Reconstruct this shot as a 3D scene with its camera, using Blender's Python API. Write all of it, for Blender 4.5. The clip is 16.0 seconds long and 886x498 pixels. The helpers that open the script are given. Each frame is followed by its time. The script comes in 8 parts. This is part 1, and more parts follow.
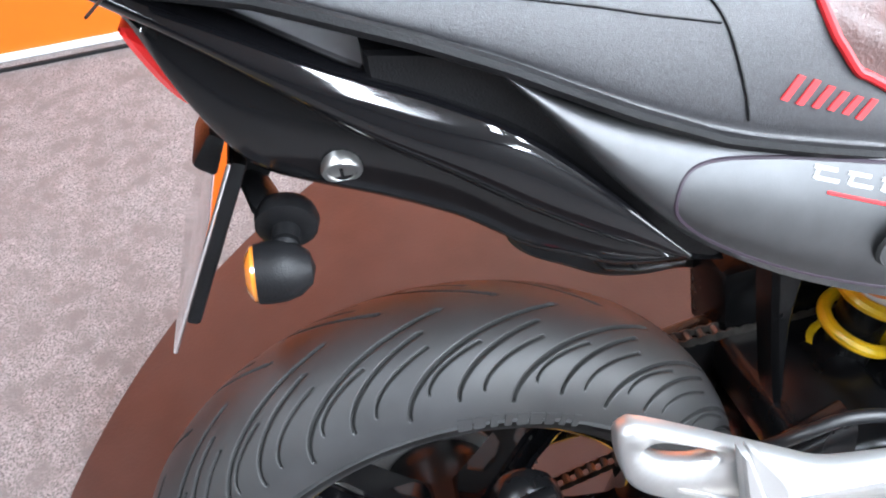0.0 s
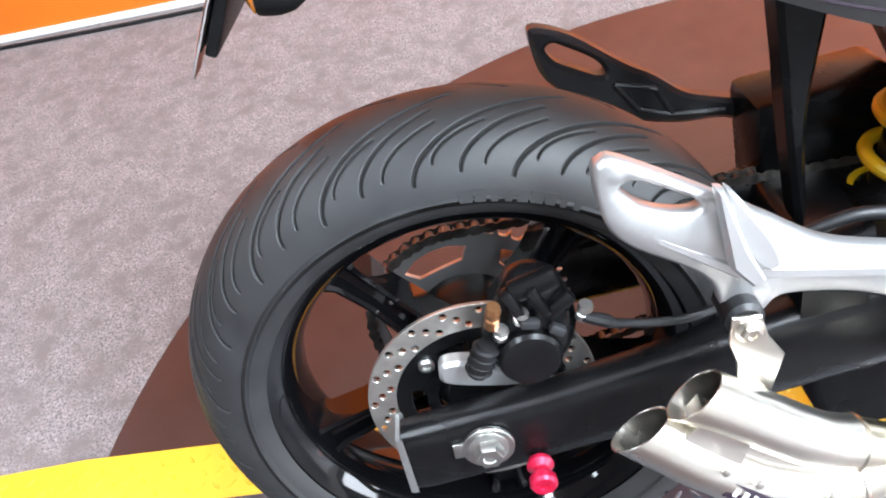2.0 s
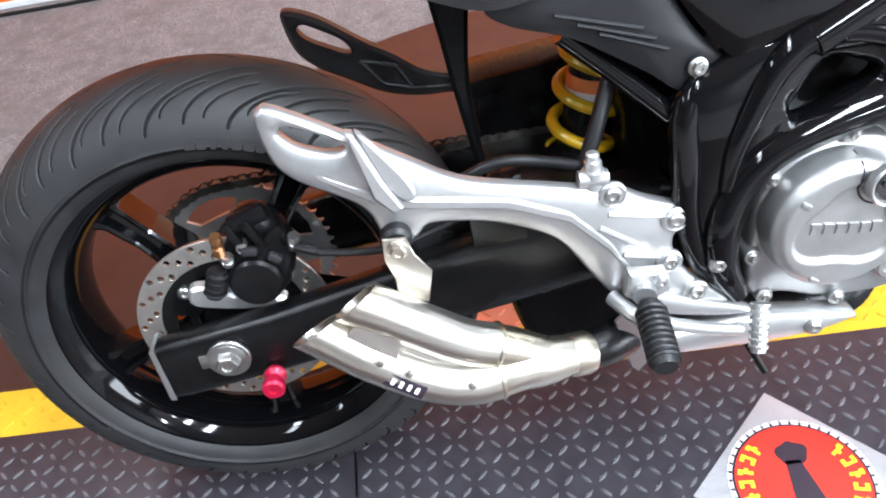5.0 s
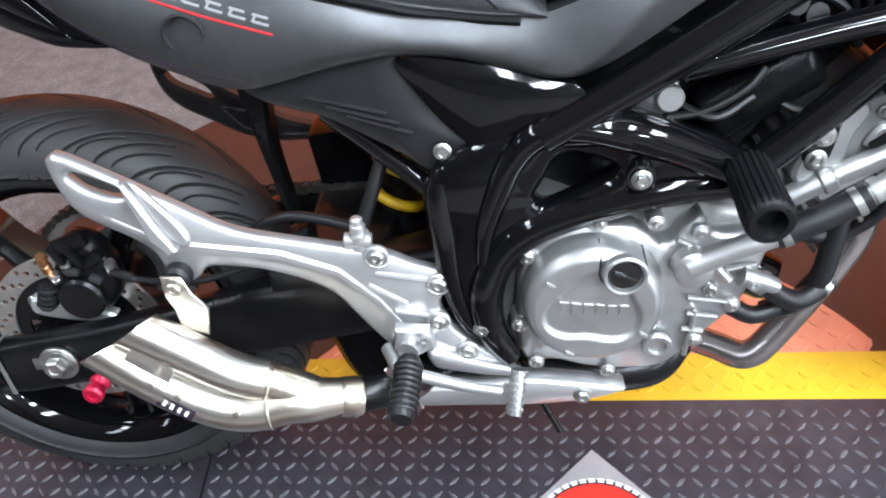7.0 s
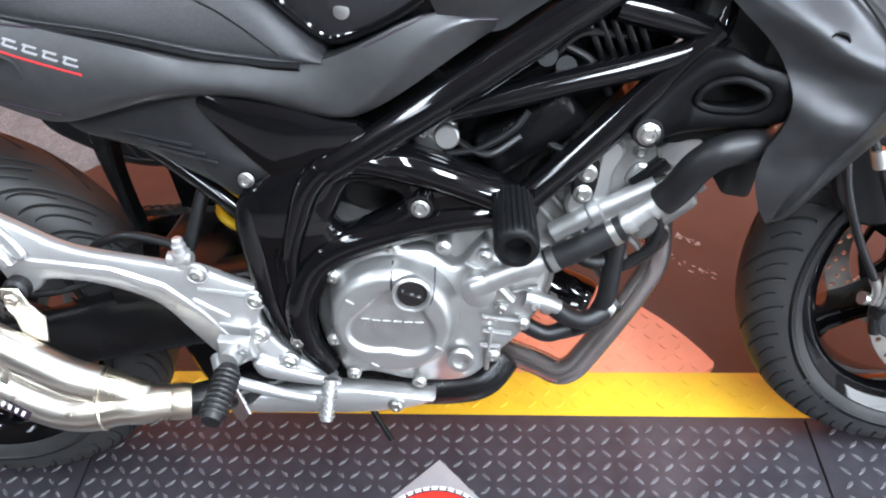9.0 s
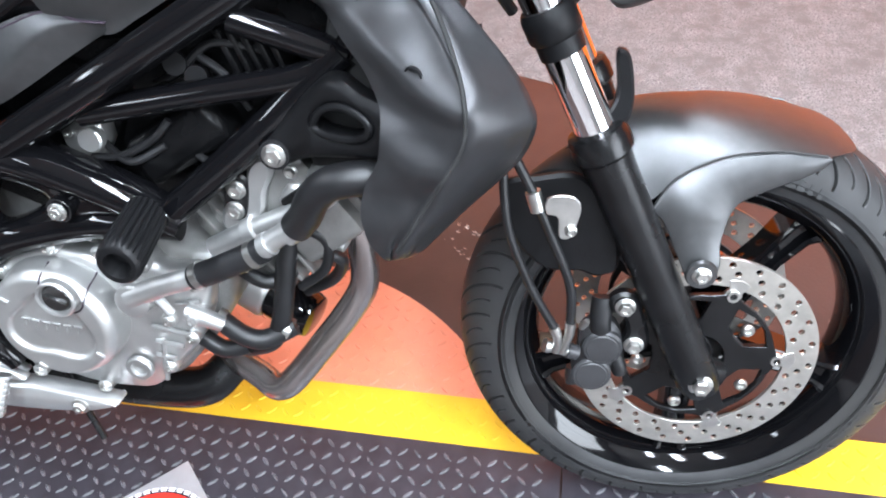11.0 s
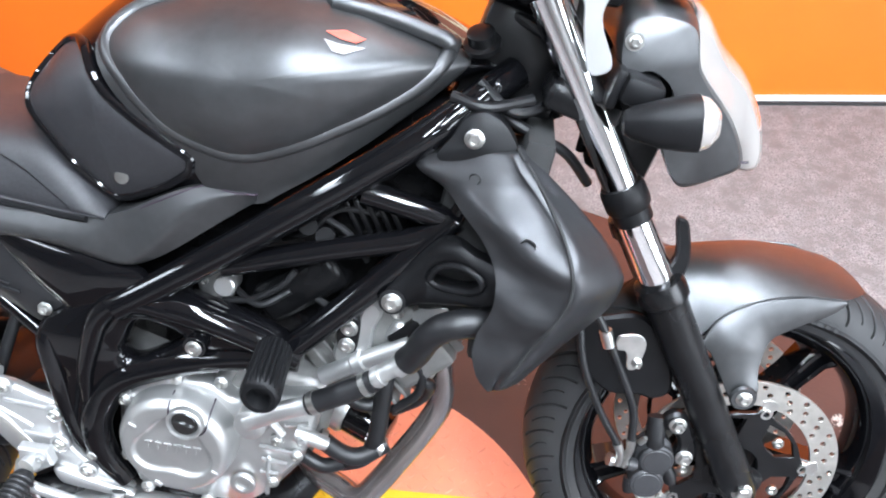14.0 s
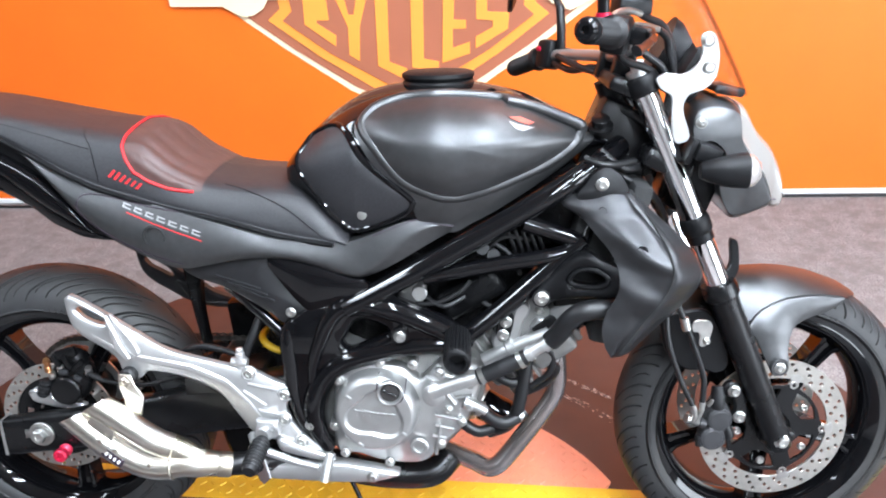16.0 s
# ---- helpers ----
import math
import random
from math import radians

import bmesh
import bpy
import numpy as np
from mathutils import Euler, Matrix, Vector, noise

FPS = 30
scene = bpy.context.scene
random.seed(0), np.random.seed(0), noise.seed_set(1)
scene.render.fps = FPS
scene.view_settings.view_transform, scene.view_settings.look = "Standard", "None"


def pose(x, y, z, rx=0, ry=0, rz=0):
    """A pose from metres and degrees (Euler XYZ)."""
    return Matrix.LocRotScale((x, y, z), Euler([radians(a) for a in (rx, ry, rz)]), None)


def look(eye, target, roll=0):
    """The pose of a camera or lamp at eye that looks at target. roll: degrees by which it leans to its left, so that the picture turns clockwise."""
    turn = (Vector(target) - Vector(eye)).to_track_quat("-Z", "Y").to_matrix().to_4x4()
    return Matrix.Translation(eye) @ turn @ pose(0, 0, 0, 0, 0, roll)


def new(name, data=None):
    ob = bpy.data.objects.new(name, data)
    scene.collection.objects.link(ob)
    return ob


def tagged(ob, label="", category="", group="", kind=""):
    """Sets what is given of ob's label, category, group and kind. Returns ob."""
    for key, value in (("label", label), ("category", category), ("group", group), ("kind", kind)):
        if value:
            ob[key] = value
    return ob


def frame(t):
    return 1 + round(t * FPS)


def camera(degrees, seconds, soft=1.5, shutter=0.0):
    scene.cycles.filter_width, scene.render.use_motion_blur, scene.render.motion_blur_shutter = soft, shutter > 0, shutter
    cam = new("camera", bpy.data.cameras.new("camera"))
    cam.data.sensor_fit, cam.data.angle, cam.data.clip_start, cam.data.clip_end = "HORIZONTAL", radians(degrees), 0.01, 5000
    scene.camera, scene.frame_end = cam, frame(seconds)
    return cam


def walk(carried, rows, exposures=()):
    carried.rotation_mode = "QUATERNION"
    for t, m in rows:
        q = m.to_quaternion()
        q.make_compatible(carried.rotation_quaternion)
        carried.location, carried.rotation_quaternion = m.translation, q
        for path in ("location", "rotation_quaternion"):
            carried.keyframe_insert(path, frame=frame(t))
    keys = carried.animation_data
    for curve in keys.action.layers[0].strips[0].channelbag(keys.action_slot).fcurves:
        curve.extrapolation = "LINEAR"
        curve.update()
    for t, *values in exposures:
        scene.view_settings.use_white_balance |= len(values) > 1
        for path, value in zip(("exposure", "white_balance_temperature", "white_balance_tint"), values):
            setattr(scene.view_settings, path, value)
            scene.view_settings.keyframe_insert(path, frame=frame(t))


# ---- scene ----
cam = camera(57.7, 16.0, soft=2.0)
PATH = [
    (0, (-0.026, -0.228, 1.142), (0.166, 1.109, -0.333), -6.7),
    (0.5, (0.005, -0.268, 1.128), (0.096, 1.087, -0.34), -7.5),
    (1, (0.01, -0.311, 1.12), (0.071, 1.033, -0.36), -7.8),
    (1.5, (0.023, -0.362, 1.074), (-0.002, 1.02, -0.372), -10.7),
    (2, (0.031, -0.416, 1.016), (-0.073, 1.009, -0.383), -13.2),
    (2.5, (0.012, -0.437, 0.994), (-0.065, 0.955, -0.44), -14.1),
    (3, (-0.002, -0.45, 1.004), (-0.009, 0.899, -0.473), -12.2),
    (3.5, (0.033, -0.468, 1.021), (0.048, 0.869, -0.466), -11.7),
    (4, (0.112, -0.511, 1.03), (0.102, 0.853, -0.433), -12.2),
    (4.5, (0.197, -0.555, 1.036), (0.172, 0.836, -0.401), -11.7),
    (5, (0.273, -0.599, 1.047), (0.256, 0.818, -0.364), -10.3),
    (5.2, (0.305, -0.611, 1.054), (0.286, 0.811, -0.352), -9.8),
    (7.3, (0.637, -0.64, 1.11), (0.442, 0.797, -0.267), -9.2),
    (7.5, (0.655, -0.643, 1.114), (0.466, 0.797, -0.261), -9.0),
    (8, (0.698, -0.658, 1.126), (0.527, 0.791, -0.242), -8.2),
    (8.5, (0.751, -0.681, 1.136), (0.583, 0.783, -0.217), -8.0),
    (9, (0.839, -0.703, 1.141), (0.655, 0.773, -0.195), -7.9),
    (9.5, (0.941, -0.71, 1.134), (0.746, 0.781, -0.184), -7.4),
    (10, (1.063, -0.667, 1.128), (0.827, 0.805, -0.206), -7.1),
    (10.2, (1.107, -0.651, 1.124), (0.862, 0.818, -0.21), -6.6),
    (12.3, (1.438, -0.558, 1.091), (1.027, 0.797, -0.321), -8.3),
    (12.5, (1.436, -0.557, 1.097), (1.005, 0.796, -0.311), -8.9),
    (13, (1.406, -0.574, 1.134), (0.929, 0.826, -0.213), -9.7),
    (13.5, (1.273, -0.625, 1.207), (0.924, 0.879, -0.065), -6.2),
    (14, (1.143, -0.695, 1.267), (0.943, 0.885, 0.056), -3.2),
    (14.5, (1.09, -0.802, 1.321), (0.923, 0.827, 0.172), -2.8),
    (15, (1.044, -0.931, 1.356), (0.892, 0.747, 0.277), -2.7),
    (15.5, (0.978, -1.063, 1.384), (0.836, 0.652, 0.366), -2.6),
    (16, (0.901, -1.185, 1.399), (0.777, 0.564, 0.438), -2.4),
]
walk(cam, [(t, look(eye, target, roll)) for t, eye, target, roll in PATH],
     exposures=[(0.0, 0.90), (1.5, 0.89), (2.0, 0.78), (3.0, 0.67), (3.5, 0.64), (4.0, 0.62), (4.5, 0.46), (5.0, 0.22), (7.4, -0.1), (8.0, -0.08), (9.0, 0.06), (10.0, 0.2), (12.5, 0.36), (14.0, 0.31), (14.6, 0.31), (16.0, 0.2)])


# ---- light ----
world = bpy.data.worlds.new("world")
scene.world = world
world.use_nodes = True
world.node_tree.nodes["Background"].inputs[0].default_value = (0.9, 0.95, 1.0, 1)
world.node_tree.nodes["Background"].inputs[1].default_value = 0.15
scene.view_settings.exposure = 0.4


def tube_lamp(x, y, z, length, power, turn=0.0):
    data = bpy.data.lights.new("ceiling_tube_and_fill", "AREA")
    data.shape, data.size, data.size_y, data.energy = "RECTANGLE", length, 0.22, power
    data.color = (0.86, 0.97, 1.10)
    ob = new("ceiling_tube_and_fill", data)
    ob.matrix_world = pose(x, y, z, 0, 0, turn)
    return ob


# lamps at (3.2, -5.4) and (2.1, -1.6) are added to brighten the side cover
LAMPS = [(3.2, -5.4, 220), (-1.2, -2.4, 22), (1.2, -2.4, 105), (-1.2, -0.7, 46), (1.2, -0.7, 85), (2.9, -1.1, 110), (-3.3, -1.2, 20), (2.1, -1.6, 105), (1.6, 0.9, 35), (-1.2, 0.9, 20)]
for lx, ly, power in LAMPS:
    tube_lamp(lx, ly, 2.93, 1.5, power, 90)


# added light from the east, shaped as an unseen window in the east wall
WINDOW = (5.2, -2.7, 1.35, 3.4, 2.0)
data = bpy.data.lights.new("assumed_window_light", "AREA")
data.shape, data.size, data.size_y, data.energy, data.color = "RECTANGLE", WINDOW[4], WINDOW[3], 240, (0.88, 0.96, 1.06)
new("assumed_window_light", data).matrix_world = pose(WINDOW[0] - 0.02, WINDOW[1], WINDOW[2], 0, 90, 0)


# ---- materials ----
def material(name, color, rough=0.5, metal=0.0, coat=0.0, noise_scale=0.0, noise_amount=0.0, bump=0.0, bump_scale=200.0,
             rough_var=0.0, spread=0.0, transmission=0.0, ior=1.5, spec=0.5, emit=0.0, second=None, second_scale=8.0):
    m = bpy.data.materials.new(name)
    m.use_nodes = True
    nt = m.node_tree
    b = nt.nodes["Principled BSDF"]
    b.inputs["Roughness"].default_value = rough
    b.inputs["Metallic"].default_value = metal
    b.inputs["Coat Weight"].default_value = coat
    b.inputs["Specular IOR Level"].default_value = spec
    b.inputs["Coat Roughness"].default_value = 0.05
    b.inputs["Transmission Weight"].default_value = transmission
    b.inputs["IOR"].default_value = ior
    b.inputs["Base Color"].default_value = (*color, 1)
    if emit:
        b.inputs["Emission Color"].default_value = (*color, 1)
        b.inputs["Emission Strength"].default_value = emit
    co = nt.nodes.new("ShaderNodeTexCoord")

    def noise_node(scale, detail=4.0):
        n = nt.nodes.new("ShaderNodeTexNoise")
        n.inputs["Scale"].default_value, n.inputs["Detail"].default_value = scale, detail
        nt.links.new(co.outputs["Object"], n.inputs["Vector"])
        return n

    def mix(fac, a, bcol):
        n = nt.nodes.new("ShaderNodeMix")
        n.data_type = "RGBA"
        nt.links.new(fac, n.inputs["Factor"])
        for sock, v in ((n.inputs[6], a), (n.inputs[7], bcol)):
            if isinstance(v, tuple):
                sock.default_value = (*v, 1)
            else:
                nt.links.new(v, sock)
        return n.outputs[2]

    if noise_scale:
        n = noise_node(noise_scale)
        lo = tuple(max(0.0, c * (1 - noise_amount)) for c in color)
        hi = tuple(min(1.0, c * (1 + noise_amount)) for c in color)
        ramp = nt.nodes.new("ShaderNodeMapRange")
        ramp.inputs[1].default_value, ramp.inputs[2].default_value = 0.3, 0.7
        nt.links.new(n.outputs[0], ramp.inputs[0])
        col = mix(ramp.outputs[0], lo, hi)
        if second:
            n2 = noise_node(second_scale, 6.0)
            r2 = nt.nodes.new("ShaderNodeMapRange")
            r2.inputs[1].default_value, r2.inputs[2].default_value = 0.42, 0.68
            nt.links.new(n2.outputs[0], r2.inputs[0])
            col = mix(r2.outputs[0], col, second)
        nt.links.new(col, b.inputs["Base Color"])
    if rough_var:
        n = noise_node(9.0, 8.0)
        r = nt.nodes.new("ShaderNodeMapRange")
        r.inputs[3].default_value, r.inputs[4].default_value = max(0.02, rough - rough_var), rough + rough_var
        nt.links.new(n.outputs[0], r.inputs[0])
        nt.links.new(r.outputs[0], b.inputs["Roughness"])
    if bump:
        n = noise_node(bump_scale, 3.0)
        bp = nt.nodes.new("ShaderNodeBump")
        bp.inputs["Strength"].default_value, bp.inputs["Distance"].default_value = bump, 0.002
        nt.links.new(n.outputs[0], bp.inputs["Height"])
        nt.links.new(bp.outputs[0], b.inputs["Normal"])
    return m


GLOSS = material("gloss_black_paint", (0.0025, 0.0025, 0.003), 0.06, 0.0, 0.05, rough_var=0.03, spec=0.4)
SATIN = material("satin_graphite_paint", (0.084, 0.085, 0.087), 0.39, 0.85, 0.0, 60, 0.08, 0.04, 900, rough_var=0.012)
SHROUD = material("dark_satin_plastic", (0.036, 0.036, 0.038), 0.37, 0.6, 0.0, 60, 0.1, 0.05, 900, rough_var=0.015)
SILVERGREY = material("satin_grey_paint", (0.14, 0.14, 0.146), 0.36, 0.85, 0.0, 60, 0.1, 0.04, 900, rough_var=0.05)
PLASTIC = material("black_grained_plastic", (0.005, 0.005, 0.0055), 0.40, 0.0, 0.0, 40, 0.25, 0.2, 700, rough_var=0.08, spec=0.17)
DARKMETAL = material("dark_painted_metal", (0.0042, 0.0042, 0.0046), 0.28, 0.0, 0.0, 30, 0.3, 0.08, 300, rough_var=0.1, spec=0.30)
RUBBER = material("tyre_rubber", (0.019, 0.019, 0.020), 0.52, 0.0, 0.0, 25, 0.3, 0.07, 900, rough_var=0.1, second=(0.030, 0.029, 0.028), second_scale=5, spec=0.37)
HOSE = material("hose_rubber", (0.007, 0.007, 0.0077), 0.42, 0.0, 0.0, 40, 0.3, 0.1, 400, rough_var=0.1, spec=0.36)
VINYL = material("seat_vinyl", (0.017, 0.017, 0.019), 0.42, 0.0, 0.0, 300, 0.35, 0.28, 1500, rough_var=0.06, spec=0.5)
BROWNVINYL = material("dark_brown_ribbed_vinyl", (0.06, 0.03, 0.026), 0.45, 0.0, 0.0, 60, 0.2, 0.4, 450)
COVER = material("satin_black_plastic", (0.010, 0.010, 0.011), 0.38, 0.0, 0.0, 60, 0.2, 0.1, 800, rough_var=0.05, spec=0.4)
ALU = material("cast_aluminium", (0.44, 0.44, 0.432), 0.37, 0.85, 0.0, 20, 0.1, 0.12, 350, rough_var=0.08)
ALUPAINT = material("silver_painted_aluminium", (0.53, 0.53, 0.525), 0.34, 0.8, 0.0, 15, 0.06, 0.06, 400, rough_var=0.06)
GREYALU = material("dull_grey_casting", (0.2, 0.197, 0.19), 0.42, 0.6, 0.0, 25, 0.25, 0.3, 250, rough_var=0.1)
CHROME = material("chrome", (0.85, 0.85, 0.86), 0.06, 1.0)
STEEL = material("brushed_stainless_steel", (0.72, 0.69, 0.63), 0.29, 1.0, 0.0, 6, 0.06, 0.04, 300, rough_var=0.06, second=(0.68, 0.6, 0.46), second_scale=4.5)
TINTED = material("heat_tinted_steel", (0.70, 0.62, 0.47), 0.27, 1.0, 0.0, 14, 0.10, 0.04, 300, rough_var=0.06, second=(0.78, 0.74, 0.66), second_scale=9)
SOFTGLOSS = material("smooth_black_plastic", (0.004, 0.004, 0.0045), 0.11, 0.0, 0.0, 40, 0.2, 0.02, 500, rough_var=0.04, spec=0.32)
INNER = material("deep_black_plastic", (0.0035, 0.0035, 0.0038), 0.26, 0.0, 0.0, 30, 0.3, 0.15, 250, rough_var=0.1, spec=0.14)
CALIPER = material("grey_caliper_paint", (0.032, 0.032, 0.034), 0.4, 0.3, 0.0, 40, 0.2, 0.1, 300)
MATTE = material("matte_black", (0.008, 0.008, 0.008), 0.85, 0.0, 0.0, 60, 0.4)
DISC = material("brake_disc_steel", (0.46, 0.445, 0.41), 0.34, 0.9, 0.0, 60, 0.12, 0.05, 500, rough_var=0.06)
BOLT = material("zinc_bolt", (0.5, 0.5, 0.48), 0.34, 1.0, 0.0, 50, 0.15)
HEADER = material("blued_header_steel", (0.37, 0.335, 0.33), 0.20, 0.9, 0.0, 7, 0.3, 0.05, 200, rough_var=0.1, second=(0.30, 0.26, 0.235), second_scale=6)
YELLOW = material("yellow_spring_paint", (0.62, 0.38, 0.01), 0.35, 0.0, 0.3, 30, 0.12)
RED = material("red_anodised", (0.55, 0.01, 0.05), 0.3, 0.4, 0.2)
REDPIPING = material("red_piping", (0.45, 0.012, 0.016), 0.5, 0.0, 0.0, 40, 0.1)
WHITEMARK = material("white_marking", (0.72, 0.72, 0.72), 0.4)
PALEMARK = material("pale_print", (0.30, 0.30, 0.30), 0.35, 0.3)
REDLENS = material("red_lens", (0.7, 0.02, 0.02), 0.12, 0.0, 0.5)
AMBER = material("amber_lens", (0.85, 0.27, 0.03), 0.1, 0.0, 0.6, transmission=0.35)
CLEAR = material("clear_plastic", (0.95, 0.95, 0.95), 0.05, 0.0, 0.0, transmission=1.0, ior=1.3)
LENS = material("headlight_lens", (0.52, 0.48, 0.45), 0.08, 0.0, 0.5, transmission=0.6)
CHAIN = material("chain_steel", (0.12, 0.11, 0.10), 0.4, 0.8, 0.0, 60, 0.4)
COPPER = material("copper_banjo", (0.42, 0.2, 0.09), 0.3, 0.9)
BLACKGLASS = material("oil_sight_glass", (0.01, 0.01, 0.01), 0.05, 0.0, 1.0)
BADGERED = material("badge_red", (0.50, 0.10, 0.07), 0.4)
STICKER = material("orange_warning_sticker", (0.75, 0.22, 0.06), 0.5)
DARKMARK = material("dark_marking", (0.02, 0.012, 0.02), 0.4)

WALLPAINT = material("orange_wall_paint", (0.80, 0.140, 0.006), 0.5, 0.0, 0.0, 3, 0.05, 0.1, 120)
WALLGREY = material("plain_wall_paint", (0.16, 0.155, 0.15), 0.6, 0.0, 0.0, 3, 0.05, 0.1, 120)
CREAM = material("cream_wall_paint", (0.85, 0.68, 0.45), 0.5, 0.0, 0.0, 4, 0.06)
WALLBROWN = material("brown_wall_paint", (0.36, 0.115, 0.060), 0.5, 0.0, 0.0, 4, 0.06)
WALLTAN = material("tan_wall_paint", (0.92, 0.30, 0.045), 0.5, 0.0, 0.0, 4, 0.06)
CEILING = material("ceiling_paint", (0.36, 0.35, 0.34), 0.7, 0.0, 0.0, 3, 0.05)
CARPET = material("grey_carpet", (0.196, 0.180, 0.176), 0.95, 0.0, 0.0, 260, 0.66, 1.0, 460, second=(0.146, 0.130, 0.125), second_scale=21)
DECK = material("maroon_deck_paint", (0.037, 0.0238, 0.022), 0.42, 0.0, 0.0, 14, 0.18, 0.15, 180, rough_var=0.1, second=(0.050, 0.0325, 0.030), second_scale=3)
DIAMOND = material("black_rubber_plate", (0.030, 0.027, 0.033), 0.32, 0.0, 0.0, 30, 0.25, 0.12, 300, rough_var=0.1)
# tread bars paler than their plate: wear, plus reflections put into the colour
WORNGLINT = material("worn_glinting_tread_rubber", (0.10, 0.10, 0.108), 0.28, 0.0, 0.0, 30, 0.3, 0.1, 300, rough_var=0.1)
YELLOWPLATE = material("yellow_painted_plate", (0.70, 0.455, 0.022), 0.45, 0.0, 0.1, 9, 0.12, 0.1, 250, rough_var=0.1, second=(0.64, 0.405, 0.022), second_scale=4)
ORANGEPLATE = material("orange_painted_plate", (0.76, 0.27, 0.16), 0.36, 0.0, 0.1, 12, 0.12, 0.1, 250, rough_var=0.12, second=(0.68, 0.27, 0.18), second_scale=5)
SILVERPLATE = material("silver_foil_plate", (0.4, 0.4, 0.41), 0.34, 0.5, 0.0, 12, 0.12, 1.0, 70)
LOGORED = material("red_print", (0.6, 0.03, 0.02), 0.3, 0.0, 0.3, 6, 0.15)
LOGOYELLOW = material("yellow_print", (0.85, 0.6, 0.02), 0.4)
WINDOWGLOW = material("window_glow", (0.85, 0.93, 1.0), 0.9, emit=1.2)
WHITEPAINT = material("white_scuff", (0.34, 0.29, 0.26), 0.8, 0.0, 0.0, 60, 0.2)


# ---- mesh helpers ----
def part(name, bm, mat, parent, label="", smooth=True, angle=35.0):
    me = bpy.data.meshes.new(name)
    bmesh.ops.remove_doubles(bm, verts=bm.verts, dist=1e-6)
    bmesh.ops.recalc_face_normals(bm, faces=bm.faces)
    if smooth:
        lim = radians(angle)
        for f in bm.faces:
            f.smooth = True
        for e in bm.edges:
            if len(e.link_faces) == 2 and e.calc_face_angle(0.0) > lim:
                e.smooth = False
    bm.to_mesh(me)
    bm.free()
    me.materials.append(mat)
    ob = new(name, me)
    ob.parent = parent
    if label:
        ob["label"] = label
    return ob


def catmull(pts, n, closed=False):
    """n points on a smooth line through pts."""
    pts = [Vector(p) for p in pts]
    m = len(pts)
    segs = m if closed else m - 1
    out = []
    for i in range(n):
        u = i * segs / (n if closed else n - 1)
        k = min(int(u), segs - 1)
        f = u - k
        if closed:
            a, b, c, d = (pts[(k + j) % m] for j in (-1, 0, 1, 2))
        else:
            b, c = pts[k], pts[k + 1]
            a = pts[k - 1] if k > 0 else b + (b - c)
            d = pts[k + 2] if k + 2 < m else c + (c - b)
        out.append(0.5 * ((2 * b) + (c - a) * f + (2 * a - 5 * b + 4 * c - d) * f * f + (3 * b - a - 3 * c + d) * f ** 3))
    return out


def skin(bm, rings, closed=True, caps=True):
    vs = [[bm.verts.new(p) for p in r] for r in rings]
    n = len(vs[0])
    for a, b in zip(vs, vs[1:]):
        for i in range(n if closed else n - 1):
            j = (i + 1) % n
            bm.faces.new((a[i], a[j], b[j], b[i]))
    if caps and closed:
        bm.faces.new(list(reversed(vs[0])))
        bm.faces.new(vs[-1])
    return vs


def tube(bm, pts, r, seg=12, n=0, caps=True, flat=1.0):
    """A round bar along a smooth line; r is a radius or one for each of pts."""
    if n:
        rs = [r] * len(pts) if isinstance(r, (int, float)) else r
        line = catmull([(*p, ) for p in pts], n)
        rad = [v.x for v in catmull([(q, 0, 0) for q in rs], n)]
    else:
        line = [Vector(p) for p in pts]
        rad = [r] * len(pts) if isinstance(r, (int, float)) else list(r)
    up = None
    rings = []
    for i, p in enumerate(line):
        d = (line[min(i + 1, len(line) - 1)] - line[max(i - 1, 0)]).normalized()
        if up is None:
            up = d.orthogonal().normalized()
        side = d.cross(up).normalized()
        up = side.cross(d).normalized()
        rings.append([p + rad[i] * (math.cos(a) * side + flat * math.sin(a) * up) for a in (2 * math.pi * k / seg for k in range(seg))])
    skin(bm, rings, True, caps)


def lathe(bm, profile, origin=(0, 0, 0), axis="y", seg=48, closed_profile=False):
    """Turns (along, radius) pairs round an axis through origin."""
    o = Vector(origin)
    rings = []
    for k in range(seg):
        a = 2 * math.pi * k / seg
        c, s = math.cos(a), math.sin(a)
        ring = []
        for u, r in profile:
            ring.append(o + {"y": Vector((r * c, u, r * s)), "x": Vector((u, r * c, r * s)), "z": Vector((r * c, r * s, u))}[axis])
        rings.append(ring)
    rings.append(rings[0])
    vs = [[bm.verts.new(p) for p in r] for r in rings[:-1]]
    vs.append(vs[0])
    n = len(profile)
    for a, b in zip(vs, vs[1:]):
        for i in range(n if closed_profile else n - 1):
            j = (i + 1) % n
            if profile[i][1] < 1e-7 and profile[j][1] < 1e-7:
                continue
            if profile[i][1] < 1e-7:
                bm.faces.new((a[i], a[j], b[j]))
            elif profile[j][1] < 1e-7:
                bm.faces.new((a[i], a[j], b[i]))
            else:
                bm.faces.new((a[i], a[j], b[j], b[i]))


def turned(bm, profile, origin, direction, seg=24):
    """Turns (along, radius) pairs round any direction."""
    tmp = bmesh.new()
    lathe(tmp, profile, (0, 0, 0), "z", seg)
    m = Matrix.Translation(origin) @ Vector(direction).to_track_quat("Z", "Y").to_matrix().to_4x4()
    join(bm, tmp, m)


def join(bm, other, m=Matrix()):
    remap = {v: bm.verts.new(m @ v.co) for v in other.verts}
    for f in other.faces:
        bm.faces.new([remap[v] for v in f.verts])
    other.free()


